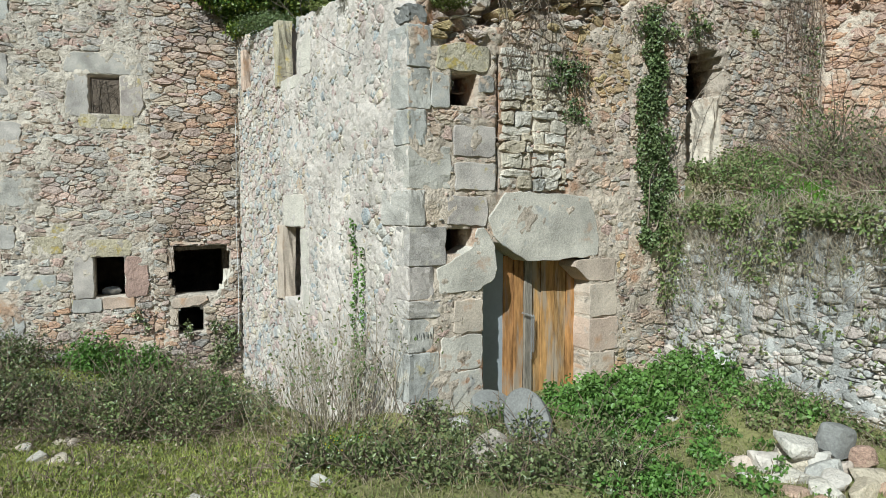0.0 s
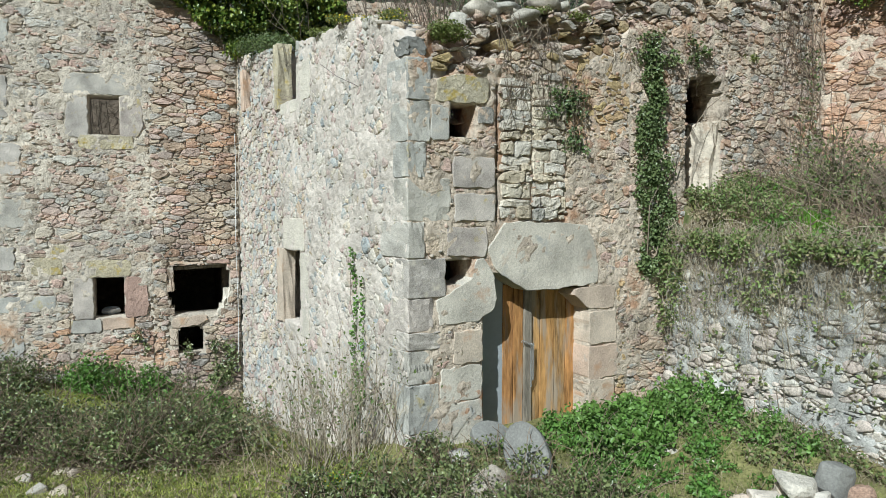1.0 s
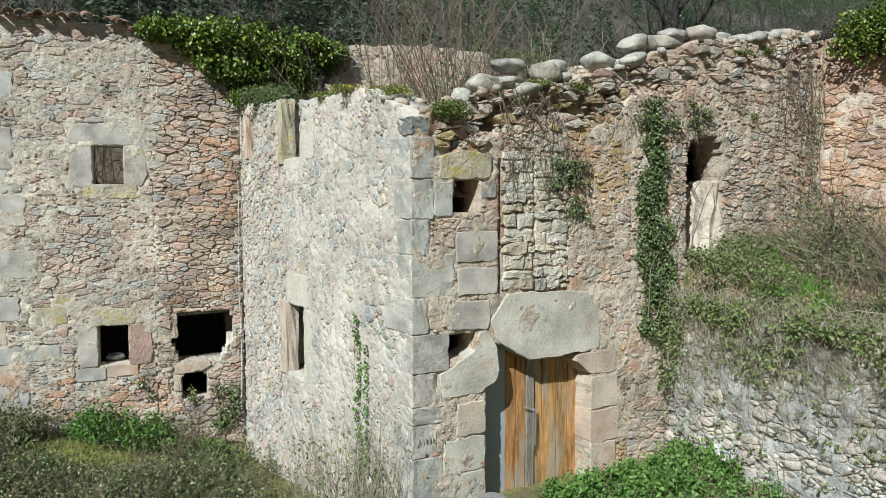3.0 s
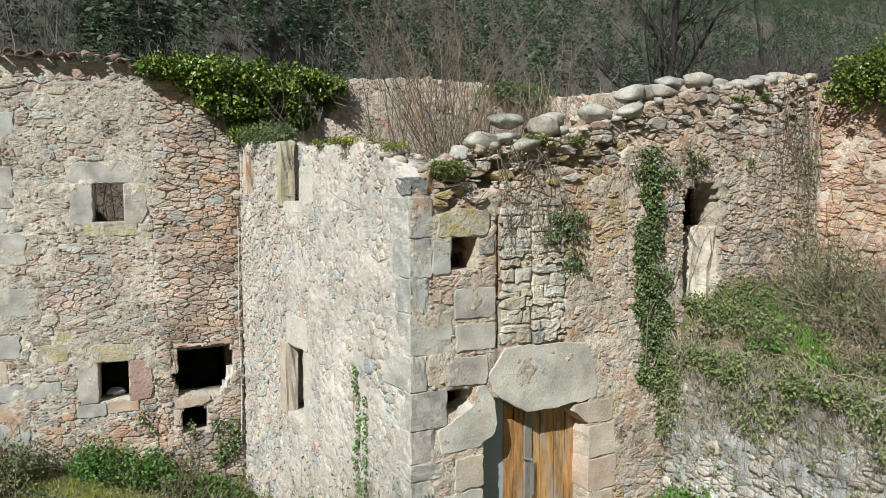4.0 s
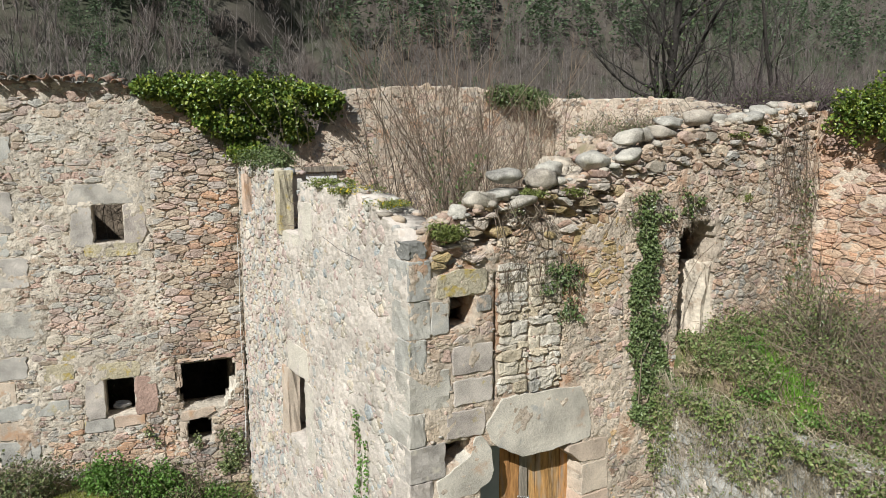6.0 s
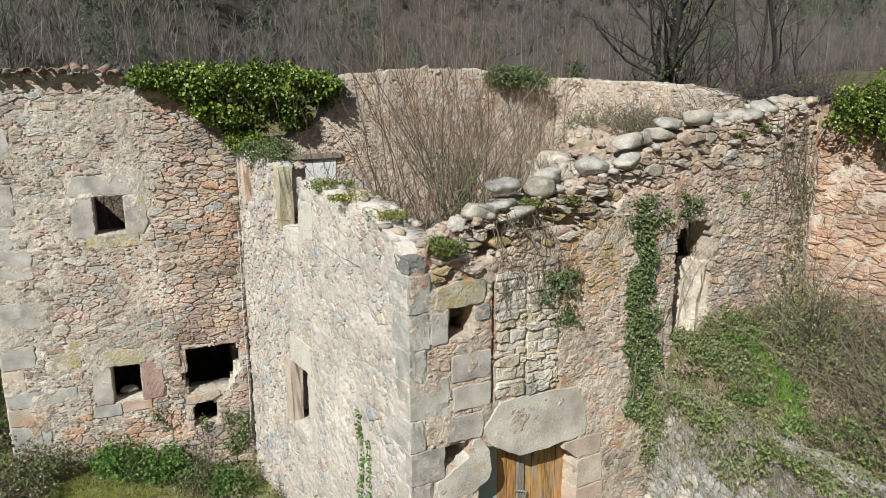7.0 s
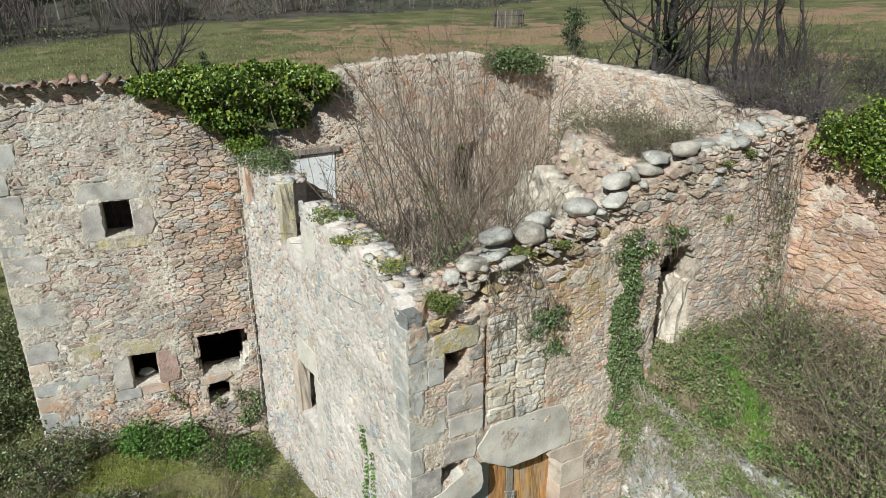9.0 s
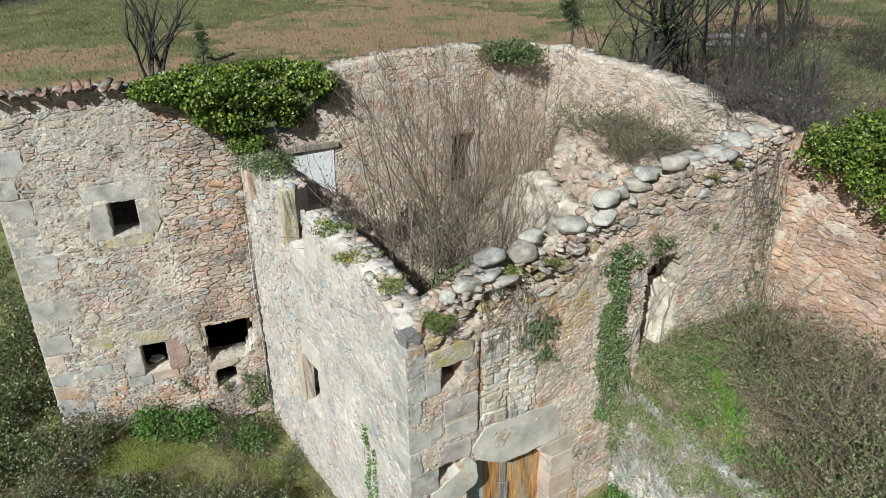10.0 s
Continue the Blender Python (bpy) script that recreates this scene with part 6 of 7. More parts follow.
bramble_patch("green ivy spreading over the terrace from the wall's foot", scatter(rs, 46, 3.4, 5.9, 8.6, 12.2, (0.15, 0.32), (0.15, 0.4), near_front), 5600, 0.044, 120, M_WEED, name="weeds")
bramble_patch("fresh green weeds in patches on the terrace", scatter(rs, 34, 3.9, 6.3, 7.4, 11.3, (0.1, 0.26), (0.1, 0.26), lambda x, y: in_terrace(x, y) and noise.noise((x * 1.3, y * 1.3, 40)) > -0.1), 4500, 0.05, 40, M_NETTLE, name="weeds")
bramble_patch("withered leaves and litter on the terrace", scatter(rs, 40, 3.6, 7.0, 6.6, 11.8, (0.15, 0.35), (0.06, 0.2), in_terrace), 9000, 0.04, 500, M_DRY, name="dead_leaves", arch=0.3)
bramble_patch("dead bramble canes sprawling over the terrace", scatter(rs, 30, 3.8, 7.5, 7.0, 11.5, (0.3, 0.6), (0.15, 0.4), in_terrace), 900, 0.04, 900, M_DRY, name="dead_canes", arch=0.4)


# trailing growth over the retaining wall
def build_trailers():
    ob = thing("trailing_bramble", "brambles and dry stems trailing over the whitish retaining wall", "bramble", kind="stuff")
    tm = frame_of(T_START, T_END)
    r = random.Random(81)
    blobs, paths = [], []
    hang = curve_at([(-0.2, 1.5), (0.35, 1.3), (0.5, 0.25), (1.1, 0.2), (1.35, 0.8), (1.9, 0.95), (2.3, 0.6), (2.5, 0.15), (3.1, 0.15), (3.6, 0.7), (5.2, 0.6)])
    for _ in range(230):
        x = r.uniform(-0.15, 5.0)
        drop = hang(x) * r.random() ** 1.4
        p = tm @ Vector((x, -0.1 - 0.06 * r.random(), 2.5 - drop))
        blobs.append((p[:], (r.uniform(0.06, 0.15), r.uniform(0.06, 0.13), r.uniform(0.06, 0.16))))
    for _ in range(60):
        x = r.uniform(-0.05, 5.0)
        if hang(x) > 0.3:
            p = tm @ Vector((x, r.uniform(-0.05, 0.4), 2.46 + r.uniform(0, 0.1)))
            blobs.append((p[:], (0.15, 0.15, 0.1)))
    for _ in range(70):
        p = tm @ Vector((r.uniform(0.0, 5.2), r.uniform(0.08, 0.5), 2.48))
        blobs.append((p[:], (0.16, 0.16, 0.07)))
    for _ in range(45):
        p = tm @ Vector((r.uniform(-0.15, 0.35), -0.12, 2.5 - 1.5 * r.random()))
        blobs.append((p[:], (0.12, 0.1, 0.14)))
    for _ in range(170):
        x = r.uniform(0.0, 5.0)
        p = tm @ Vector((x, -0.1, 2.4 - r.uniform(0.3, 2.0)))
        blobs.append((p[:], (0.05, 0.05, 0.07)))
    leaf_part("foliage", cloud(blobs, 9500, 0.35), 0.05, M_WEED, ob, (-0.8, -0.3, 0.4), 1.2)
    for k in range(800):
        x = r.uniform(-0.2, 5.2)
        length = r.uniform(0.3, 1.3) + hang(x) * r.uniform(0.2, 1.3)
        paths.append(wander(tm, x, 2.5 + r.uniform(-0.1, 0.25), r.gauss(-math.pi / 2, 0.5), length, 0.0065 if k % 7 == 0 else 0.0036, r))
    stems_part("stems", paths, M_TWIG_PALE, ob)


build_trailers()


# upright shrub against the tower's side
def build_side_shrub():
    ob = thing("shrub", "half-bare shrub of upright stems against the pale wall", "shrub")
    r = random.Random(83)
    pts = []
    for k in range(125):
        x, y = r.gauss(-1.35, 0.34), r.gauss(8.75, 0.22)
        if side_of(x, y, C, B) < 0.12:
            continue
        p = on_ground(x, y)
        paths = branching(p, r.uniform(0.5, 1.7), 0.42, 0.007, r, 7, ((x + 1.3) * 0.45, 0))
        stems_part("stem", paths, M_TWIG_PALE, ob)
        for path in paths[1:]:
            pts.extend([v[:] for v in path[0][1:]])
    pts = np.array(pts)
    pts = pts[gen.integers(0, len(pts), 650)] + gen.normal(size=(650, 3)) * 0.04
    leaf_part("foliage", pts, 0.05, M_WEED, ob)
    cane = [stem_path(on_ground(-0.45, 8.25), (-0.95, 8.6, 0.95), 0.008, 0.004, r, 7, 0.1)]
    stems_part("stem", cane, M_CANE, ob)


build_side_shrub()


# shrubs growing inside the tower
def build_tower_shrub(label, s0, v0, count, patch, fan, length, material, seed, shoots=8, ivy=0):
    """Stems fanning out of one stool, each with shoots and fine twigs."""
    ob = thing("shrub", label, "shrub", "shrubs inside the tower")
    r = random.Random(seed)
    climb = []
    for k in range(count):
        s, v = s0 + r.uniform(-1, 1) * patch, v0 + r.uniform(-1, 1) * patch
        base = at_f(s, v, fill_height(s, v) - 0.15)
        a, tilt = r.uniform(0, 6.28), min(0.95, abs(r.gauss(0.08, fan)))
        out = at_f(math.cos(a) * (0.6 if math.cos(a) < 0 and s0 < 1.6 else 1.0), math.sin(a)) - at_f(0, 0)
        n = r.uniform(*length)
        main = crooked(base, Vector((out.x * math.sin(tilt), out.y * math.sin(tilt), math.cos(tilt))), n, r.uniform(0.010, 0.019), 0.004, r, 9, 0.13, 0.02)
        paths = [main]
        if k < ivy:
            climb += [main[0][j].lerp(main[0][j + 1], r.random()) for j in (1, 2, 3, 4, 5) for _ in range(25)]
        for _ in range(shoots):
            q = r.uniform(0.12, 0.93)
            p, d, w = side_shoot(main, q, r.uniform(0.3, 0.8), r)
            shoot = crooked(p, d, n * (1.1 - q) * r.uniform(0.2, 0.55) + 0.15, min(w * 0.6, 0.0075), 0.0036, r, 5, 0.16, 0.1)
            paths.append(shoot)
            for _ in range(2):
                p, d, w = side_shoot(shoot, r.uniform(0.25, 0.9), r.uniform(0.35, 0.9), r)
                paths.append(crooked(p, d, r.uniform(0.15, 0.5), 0.0045, 0.0034, r, 3, 0.15, 0.1))
        stems_part("stem", paths, material, ob)
    if climb:
        pts = np.array([c[:] for c in climb])
        leaf_part("climbing_ivy", pts + gen.normal(size=pts.shape) * 0.05, 0.05, M_IVY_DULL, ob)
    return ob


build_tower_shrub("bare shrub of few stems leaning over the wall", 1.5, 2.3, 17, 0.35, 0.62, (2.6, 4.6), M_TWIG, 91, 7, 6)
build_tower_shrub("bare reddish many-stemmed shrub inside the roofless tower", 2.7, 3.2, 16, 0.55, 0.5, (3.4, 5.2), M_TWIG_RED, 92, 8)
build_tower_shrub("bare leaning shrub near the back wall", 1.9, 4.3, 8, 0.3, 0.5, (2.6, 4.4), M_TWIG, 93, 6)
build_tower_shrub("dense bare shrub beside the inner cross wall", 2.7, 1.8, 11, 0.4, 0.55, (1.8, 3.6), M_TWIG, 94, 8)
build_tower_shrub("bare thin-stemmed grey shrub near the back doorway", 3.8, 4.6, 18, 0.8, 0.42, (3.0, 4.8), M_TWIG_RED, 95, 8)
build_tower_shrub("bare tangled shrub before the back doorway", 3.3, 2.6, 12, 0.5, 0.5, (2.0, 3.6), M_TWIG_PALE, 97, 8)
build_tower_shrub("slender pale upright shrub on the debris by the gable wall", 5.1, 4.7, 26, 0.8, 0.32, (2.0, 3.4), M_TWIG_RED, 96, 7)
fill_at = lambda x, y: fill_height(*(fm.inverted() @ Vector((x, y, 0)))[:2])
spots = [(*at_f(rs.uniform(5.5, 7.3), rs.uniform(1.0, 3.4))[:2], rs.uniform(0.2, 0.42), rs.uniform(0.2, 0.55)) for _ in range(38)]
bramble_patch("brown scrub on the debris inside the tower", spots, 4200, 0.035, 900, M_BRAMBLE, fill_at, cane_mat=M_TWIG, name="scrub", arch=0.5)
spots = [(*at_f(rs.uniform(5.6, 7.4), rs.uniform(2.6, 5.6))[:2], rs.uniform(0.2, 0.4), rs.uniform(0.25, 0.6)) for _ in range(18)]
bramble_patch("dark twiggy scrub against the gable wall", spots, 1700, 0.04, 220, M_BRAMBLE, fill_at, cane_mat=M_TWIG, name="scrub", arch=0.7)
# Undergrowth added with dark canes, to imitate shadow at the shrubs' base.
spots = [(*at_f(rs.uniform(0.8, 2.9), rs.uniform(0.8, 5.0))[:2], rs.uniform(0.3, 0.5), rs.uniform(0.5, 1.1)) for _ in range(30)]
bramble_patch("dry undergrowth with dark canes deepening the shade under the tower shrubs", spots, 1800, 0.04, 500, M_BRAMBLE, fill_at, cane_mat=M_PURPLE, name="undergrowth", arch=0.2)


# bramble thicket on and behind the gable's low end
gm = frame_of(D, E)
spots = [(*(gm @ Vector((rs.uniform(4.9, 6.8), rs.uniform(0.1, 0.75), 0)))[:2], rs.uniform(0.25, 0.45), rs.uniform(0.3, 0.6)) for _ in range(16)]
bramble_patch("purplish leafless bramble tangle on the gable wall's top", spots, 1500, 0.035, 900, M_BRAMBLE, lambda x, y: 6.78, cane_mat=M_PURPLE, arch=0.8)
spots = [(*(gm @ Vector((rs.uniform(3.4, 6.8), rs.uniform(1.0, 2.6), 0)))[:2], rs.uniform(0.3, 0.6), rs.uniform(1.8, 2.7)) for _ in range(30)]
bramble_patch("tall dark bramble thicket behind the gable wall", spots, 5000, 0.045, 1300, M_BRAMBLE, cane_mat=M_PURPLE, arch=0.35)


# plants on the crests
def cushion(name, label, p, radii, n, size, material, flowers=0):
    ob = thing(name, label, "plant")
    blobs = [((Vector(p) + Vector((rv.uniform(-1, 1) * radii[0], rv.uniform(-1, 1) * radii[1], rv.uniform(0, 0.6) * radii[2])))[:], (radii[0] * 0.6, radii[1] * 0.6, radii[2] * 0.6)) for _ in range(9)]
    leaf_part("foliage", cloud(blobs, n, 0.4), size, material, ob)
    if flowers:
        tagged(leaf_part("flowers", cloud(blobs, flowers, 0.95), 0.022, M_YELLOW, ob, None, 1.0, 1.0), kind="stuff")
    return ob


cushion("cushion_plant", "round green cushion plant on the tower's corner", at_f(0.47, 0.0, 5.02), (0.22, 0.17, 0.17), 2000, 0.03, M_MOSS)
cushion("flowering_stonecrop", "yellow-flowering low plant on the wall top", (lm @ Vector((6.2, 0.2, 5.38))), (0.22, 0.22, 0.08), 700, 0.03, M_MOSS, 130)
cushion("flowering_stonecrop", "yellow-flowering low plant on the wall top", (lm @ Vector((5.3, 0.15, 5.52))), (0.28, 0.2, 0.08), 700, 0.03, M_MOSS, 130)
cushion("wall_weed", "green weeds rooted on the wall top", (lm @ Vector((4.3, 0.2, 5.56))), (0.3, 0.2, 0.1), 700, 0.04, M_MOSS)
cushion("wall_bush", "grey-green bush on the tower wall's far end", (lm @ Vector((1.6, 0.2, 5.85))), (0.5, 0.3, 0.3), 3000, 0.042, M_IVY_DULL)
cushion("wall_bush", "leafy ivy sprig on the wall junction", (lm @ Vector((0.35, 0.15, 6.0))), (0.3, 0.25, 0.22), 1000, 0.07, M_IVY)
cushion("ivy_tuft", "green ivy draped over the back wall's top", (pm @ Vector((6.5, -0.06, 7.2))), (0.75, 0.24, 0.42), 3800, 0.06, M_IVY_DULL)
cushion("yellow_flowers", "small yellow-flowering clump in the yard", on_ground(-1.05, 7.35, 0.1), (0.16, 0.16, 0.12), 500, 0.04, M_NETTLE, 160)
for s, z in ((6.1, 5.3), (2.6, 5.5), (5.9, 6.3), (6.6, 6.4), (1.9, 5.5)):
    cushion("wall_weed", "green weeds rooted in the front wall's joints", at_f(s, 0.0, z), (0.14, 0.08, 0.09), 350, 0.03, M_MOSS)


# twigs behind the upper window of the house
def build_window_twigs():
    ob = thing("bramble", "pale bramble twigs tangled inside the upper room", "bramble")
    r = random.Random(88)
    for _ in range(150):
        x, y, z = r.uniform(1.6, 2.9), r.uniform(0.7, 1.5), r.uniform(4.0, 5.5)
        p = wm @ Vector((x, y, z))
        q = wm @ Vector((x + r.uniform(-0.6, 0.6), y + r.uniform(-0.3, 0.3), z + r.uniform(-0.5, 0.5)))
        stems_part("twig", [stem_path(p, q, 0.006, 0.003, r, 5, 0.25)], M_TWIG, ob)
    for _ in range(10):
        x = r.uniform(1.6, 2.9)
        stems_part("cane", [stem_path(wm @ Vector((x, 1.0, 3.1)), wm @ Vector((x + r.uniform(-0.4, 0.4), 1.1, 5.6)), 0.01, 0.005, r, 6, 0.1)], M_TWIG, ob)


build_window_twigs()


# grass
def grass(label, n, where, height, material, width=0.005, spread=0.3, name="grass"):
    pts = []
    r = random.Random(n)
    while len(pts) < n:
        x, y = where(r)
        pts.append((x, y, ground_height(x, y) - 0.005))
    v, f, g = blades(pts, height, gen, width, spread)
    me = bpy.data.meshes.new(name)
    tri = [tuple(a) for a in f] + [tuple(a[:3]) for a in g]
    me.from_pydata(v.tolist(), [], tri)
    me.materials.append(material)
    return tagged(new(name, me), label, "grass", kind="stuff")


def yard_spot(r):
    while True:
        x, y = r.uniform(-9.5, 5.5), r.uniform(5.2, 13.5)
        if (x < -0.42 or side_of(x, y, C, E) < -0.05) and (side_of(x, y, C, B) > 0.05 or x > -0.4) and side_of(x, y, A, B) < -0.05 and side_of(x, y, T_START, T_END) < 0:
            return x, y


def moss_spot(r):
    while True:
        x, y = (r.uniform(-7.6, -0.9), r.uniform(6.2, 13.0)) if r.random() < 0.55 else (r.uniform(-7.8, -3.4), r.uniform(11.0, 13.0))
        if (noise.noise((x * 0.7, y * 0.7, 50)) > -0.05 or y < 9.0) and (y > 11.0 or y < 9.4) and front_of_house(x, y):
            return x, y


grass("short green grass of the yard", 42000, yard_spot, 0.055, M_GRASS, 0.007)
bramble_patch("withered leaves and bits of stalk in the yard grass", scatter(rs, 90, -8.0, 3.5, 6.0, 12.0, (0.3, 0.7), (0.03, 0.1), lambda x, y: x < -1.4), 3000, 0.045, 300, M_DRY, name="dead_leaves", arch=0.25)
bramble_patch("thin low weeds scattered over the yard", scatter(rs, 110, -6.5, -0.8, 6.0, 9.6, (0.15, 0.35), (0.05, 0.16)), 2600, 0.05, 260, M_MOSS, name="weeds", arch=0.4)
grass("mossy yellow-green turf of the yard", 64000, moss_spot, 0.045, M_MOSS_LIT, 0.009, 0.5, "moss")
grass("dry straw among the yard grass", 11000, yard_spot, 0.16, M_DRY, 0.004, 0.6, "dry_grass")


def terrace_spot(r):
    while True:
        x, y = r.uniform(3.4, 6.6), r.uniform(6.8, 12.2)
        if in_terrace(x, y):
            return x, y


grass("grass and weeds on the terrace", 8000, terrace_spot, 0.14, M_GRASS, 0.008)
grass("bright fresh grass on the terrace", 3000, lambda r: (r.gauss(5.0, 0.13), r.gauss(9.9, 0.36)), 0.2, M_GRASS_LIT, 0.011, name="fresh_grass")
grass("dry straw on the terrace", 9000, terrace_spot, 0.2, M_DRY, 0.004, 0.6, "dry_grass")


def side_spot(r):
    return r.uniform(-16, -8.7), r.uniform(11, 24)


def field_spot(r):
    y = r.uniform(17.5, 52)
    return r.uniform(-0.62, 0.75) * y, y


grass("tufty grass of the meadow", 36000, field_spot, 0.13, M_GRASS, 0.02, 0.4)
grass("dry tufts of the meadow", 12000, field_spot, 0.14, M_DRY, 0.018, 0.5, "dry_grass")
grass("grass on the slope beside the house", 14000, side_spot, 0.16, M_GRASS, 0.008)

# ---- trees behind the ruin ----
def tree_paths(base, height, r0, rnd, limbs=8, fan=0.55, lean=(0, 0), forks=5, twigs=5, low=0.22):
    """Trunk, limbs and twigs of a bare tree as three lists of paths."""
    trunk = crooked(base, (lean[0], lean[1], height), height * 1.05, r0, r0 * 0.16, rnd, 12, 0.2, 0.05)
    big, small = [], []
    for _ in range(limbs):
        k = rnd.uniform(low, 0.95)
        p, d, w = side_shoot(trunk, k, 0.45 + fan * rnd.uniform(0.4, 1.0), rnd)
        n = height * (1.1 - k) * rnd.uniform(0.35, 0.7)
        limb = crooked(p, d, n, min(w * 0.62, r0 * 0.55), r0 * 0.09, rnd, 8, 0.24, 0.1)
        big.append(limb)
        for _ in range(forks):
            p, d, w = side_shoot(limb, rnd.uniform(0.2, 0.95), rnd.uniform(0.4, 1.1), rnd)
            fork = crooked(p, d, n * rnd.uniform(0.22, 0.5), min(w * 0.55, r0 * 0.12), r0 * 0.035, rnd, 5, 0.26, 0.08)
            small.append(fork)
            for _ in range(twigs):
                p, d, w = side_shoot(fork, rnd.uniform(0.15, 0.95), rnd.uniform(0.4, 1.1), rnd)
                small.append(crooked(p, d, n * rnd.uniform(0.08, 0.22), r0 * 0.038, r0 * 0.02, rnd, 3, 0.2, 0.05))
    return [trunk], big, small


def bare_tree(at, height, r0, seed, label, name="tree", stems=1, leafiness=0, group="", dark=False, **more):
    ob = thing(name, label, "tree", group)
    r = random.Random(seed)
    big, small, trunks = [], [], []
    for k in range(stems):
        p = (at[0] + r.uniform(-0.2, 0.2) * (stems > 1), at[1] + r.uniform(-0.2, 0.2) * (stems > 1), at[2] - 0.2)
        t, b, s = tree_paths(p, height * r.uniform(0.8, 1.05), r0, r, lean=(r.uniform(-1, 1) * height * (0.22 if stems > 1 else 0.06), r.uniform(-1, 1) * height * 0.12), **more)
        stems_part("trunk", t, M_BARK, ob, 7)
        big += b
        small += s
    for limb in big:
        stems_part("limb", [limb], M_BARK, ob, 5)
    tagged(stems_part("twig_mass", small, M_BARK if dark else M_BARK_FAR, ob, 3), kind="stuff")
    if leafiness:
        pts = np.array([v[:] for path in big for v in path[0][:3]])
        pts = pts[gen.integers(0, len(pts), leafiness)] + gen.normal(size=(leafiness, 3)) * 0.16
        leaf_part("climbing_ivy", pts, 0.08, M_IVY_DULL, ob)
    return ob


bare_tree((6.35, 20.3, ground_height(6.35, 20.3)), 7.0, 0.12, 110, "thinner dark trunk beside the bare tree", limbs=10, fan=0.7, forks=6, twigs=6, dark=True)
bare_tree((6.05, 20.6, ground_height(6.05, 20.6)), 8.6, 0.2, 101, "dark-barked bare tree with ivy behind the ruin", stems=1, limbs=16, fan=0.75, forks=7, twigs=7, low=0.3, leafiness=900, dark=True)
bare_tree((7.3, 20.9, ground_height(7.3, 20.9)), 6.4, 0.1, 102, "slender bare tree behind the ruin", limbs=8, fan=0.5)
bare_tree((6.3, 21.9, ground_height(6.3, 21.9)), 4.0, 0.09, 107, "leaning bare sapling behind the ruin", stems=4, limbs=5, fan=0.9)
bare_tree((13.9, 28.9, ground_height(13.9, 28.9)), 9.0, 0.15, 103, "pale-barked bare tree at the meadow's edge", limbs=9, fan=0.45)
bare_tree((11.2, 27.0, ground_height(11.2, 27.0)), 6.5, 0.1, 104, "thin bare tree at the meadow's edge", limbs=7, fan=0.5)
bare_tree((-10.2, 26.0, ground_height(-10.2, 26.0)), 4.6, 0.07, 105, "many-stemmed bare bush on the meadow", stems=9, limbs=4, fan=0.35, forks=3, twigs=3)
bare_tree((10.3, 19.5, ground_height(10.3, 19.5)), 2.8, 0.03, 106, "dark bare bush behind the reddish wall", stems=10, limbs=5, fan=0.6, forks=3, twigs=3)
bare_tree((7.4, 14.9, ground_height(7.4, 14.9)), 1.6, 0.02, 109, "purplish tangle of bare stems on the wall corner", stems=12, limbs=6, fan=0.9, forks=4, twigs=3, dark=True)
bare_tree((8.2, 16.0, ground_height(8.2, 16.0)), 2.2, 0.025, 108, "dark tangle of bare stems behind the wall corner", stems=14, limbs=5, fan=0.8, forks=3, twigs=3)
boulder("log", on_ground(12.9, 31.2, -0.02), (1.9, 0.16, 0.14), rc, M_BARK_FAR, "grey fallen tree trunk lying on the meadow", "log", turn=(0, 0, -4), rough=0.08)
boulder("log", on_ground(12.4, 29.8, -0.02), (1.7, 0.13, 0.11), rc, M_BARK_FAR, "grey fallen tree trunk lying on the meadow", "log", turn=(0, 0, 3), rough=0.08)
spots = [(rs.uniform(7.0, 11.5), rs.uniform(16.5, 23.0), rs.uniform(0.5, 0.9), rs.uniform(0.8, 2.0)) for _ in range(40)] + [(rs.uniform(9.0, 19.0), rs.uniform(23.0, 33.0), rs.uniform(0.5, 1.0), rs.uniform(0.6, 1.8)) for _ in range(26)]
bramble_patch("leafless dark scrub behind the ruin", spots, 5200, 0.05, 2800, cane_mat=M_BARK, name="scrub", arch=0.6)


for k, (x, y, h, n) in enumerate(((8.6, 20.2, 3.2, 12), (8.2, 22.8, 4.0, 10), (10.8, 23.5, 3.0, 12), (12.6, 26.5, 3.2, 10), (9.6, 18.0, 2.4, 12), (14.5, 29.0, 3.0, 9), (5.6, 22.6, 2.6, 9))):
    bare_tree((x, y, ground_height(x, y)), h, 0.045, 130 + k, "dark leafless thicket bush behind the ruin", "bush", stems=max(4, n // 2), limbs=6, fan=0.9, forks=4, twigs=2, low=0.08, group="thicket behind the ruin", dark=True)


for k, (x, y, h, r) in enumerate(((9.4, 24.5, 6.0, 0.09), (11.8, 27.8, 6.5, 0.1), (13.6, 30.6, 7.0, 0.1), (8.1, 25.5, 5.0, 0.07), (16.8, 33.0, 7.5, 0.1), (5.3, 24.2, 4.4, 0.06))):
    bare_tree((x, y, ground_height(x, y)), h, r * 0.8, 150 + k, "slim dark bare tree behind the ruin", limbs=9, fan=0.55, forks=5, twigs=4, group="slim trees behind the ruin", dark=True)


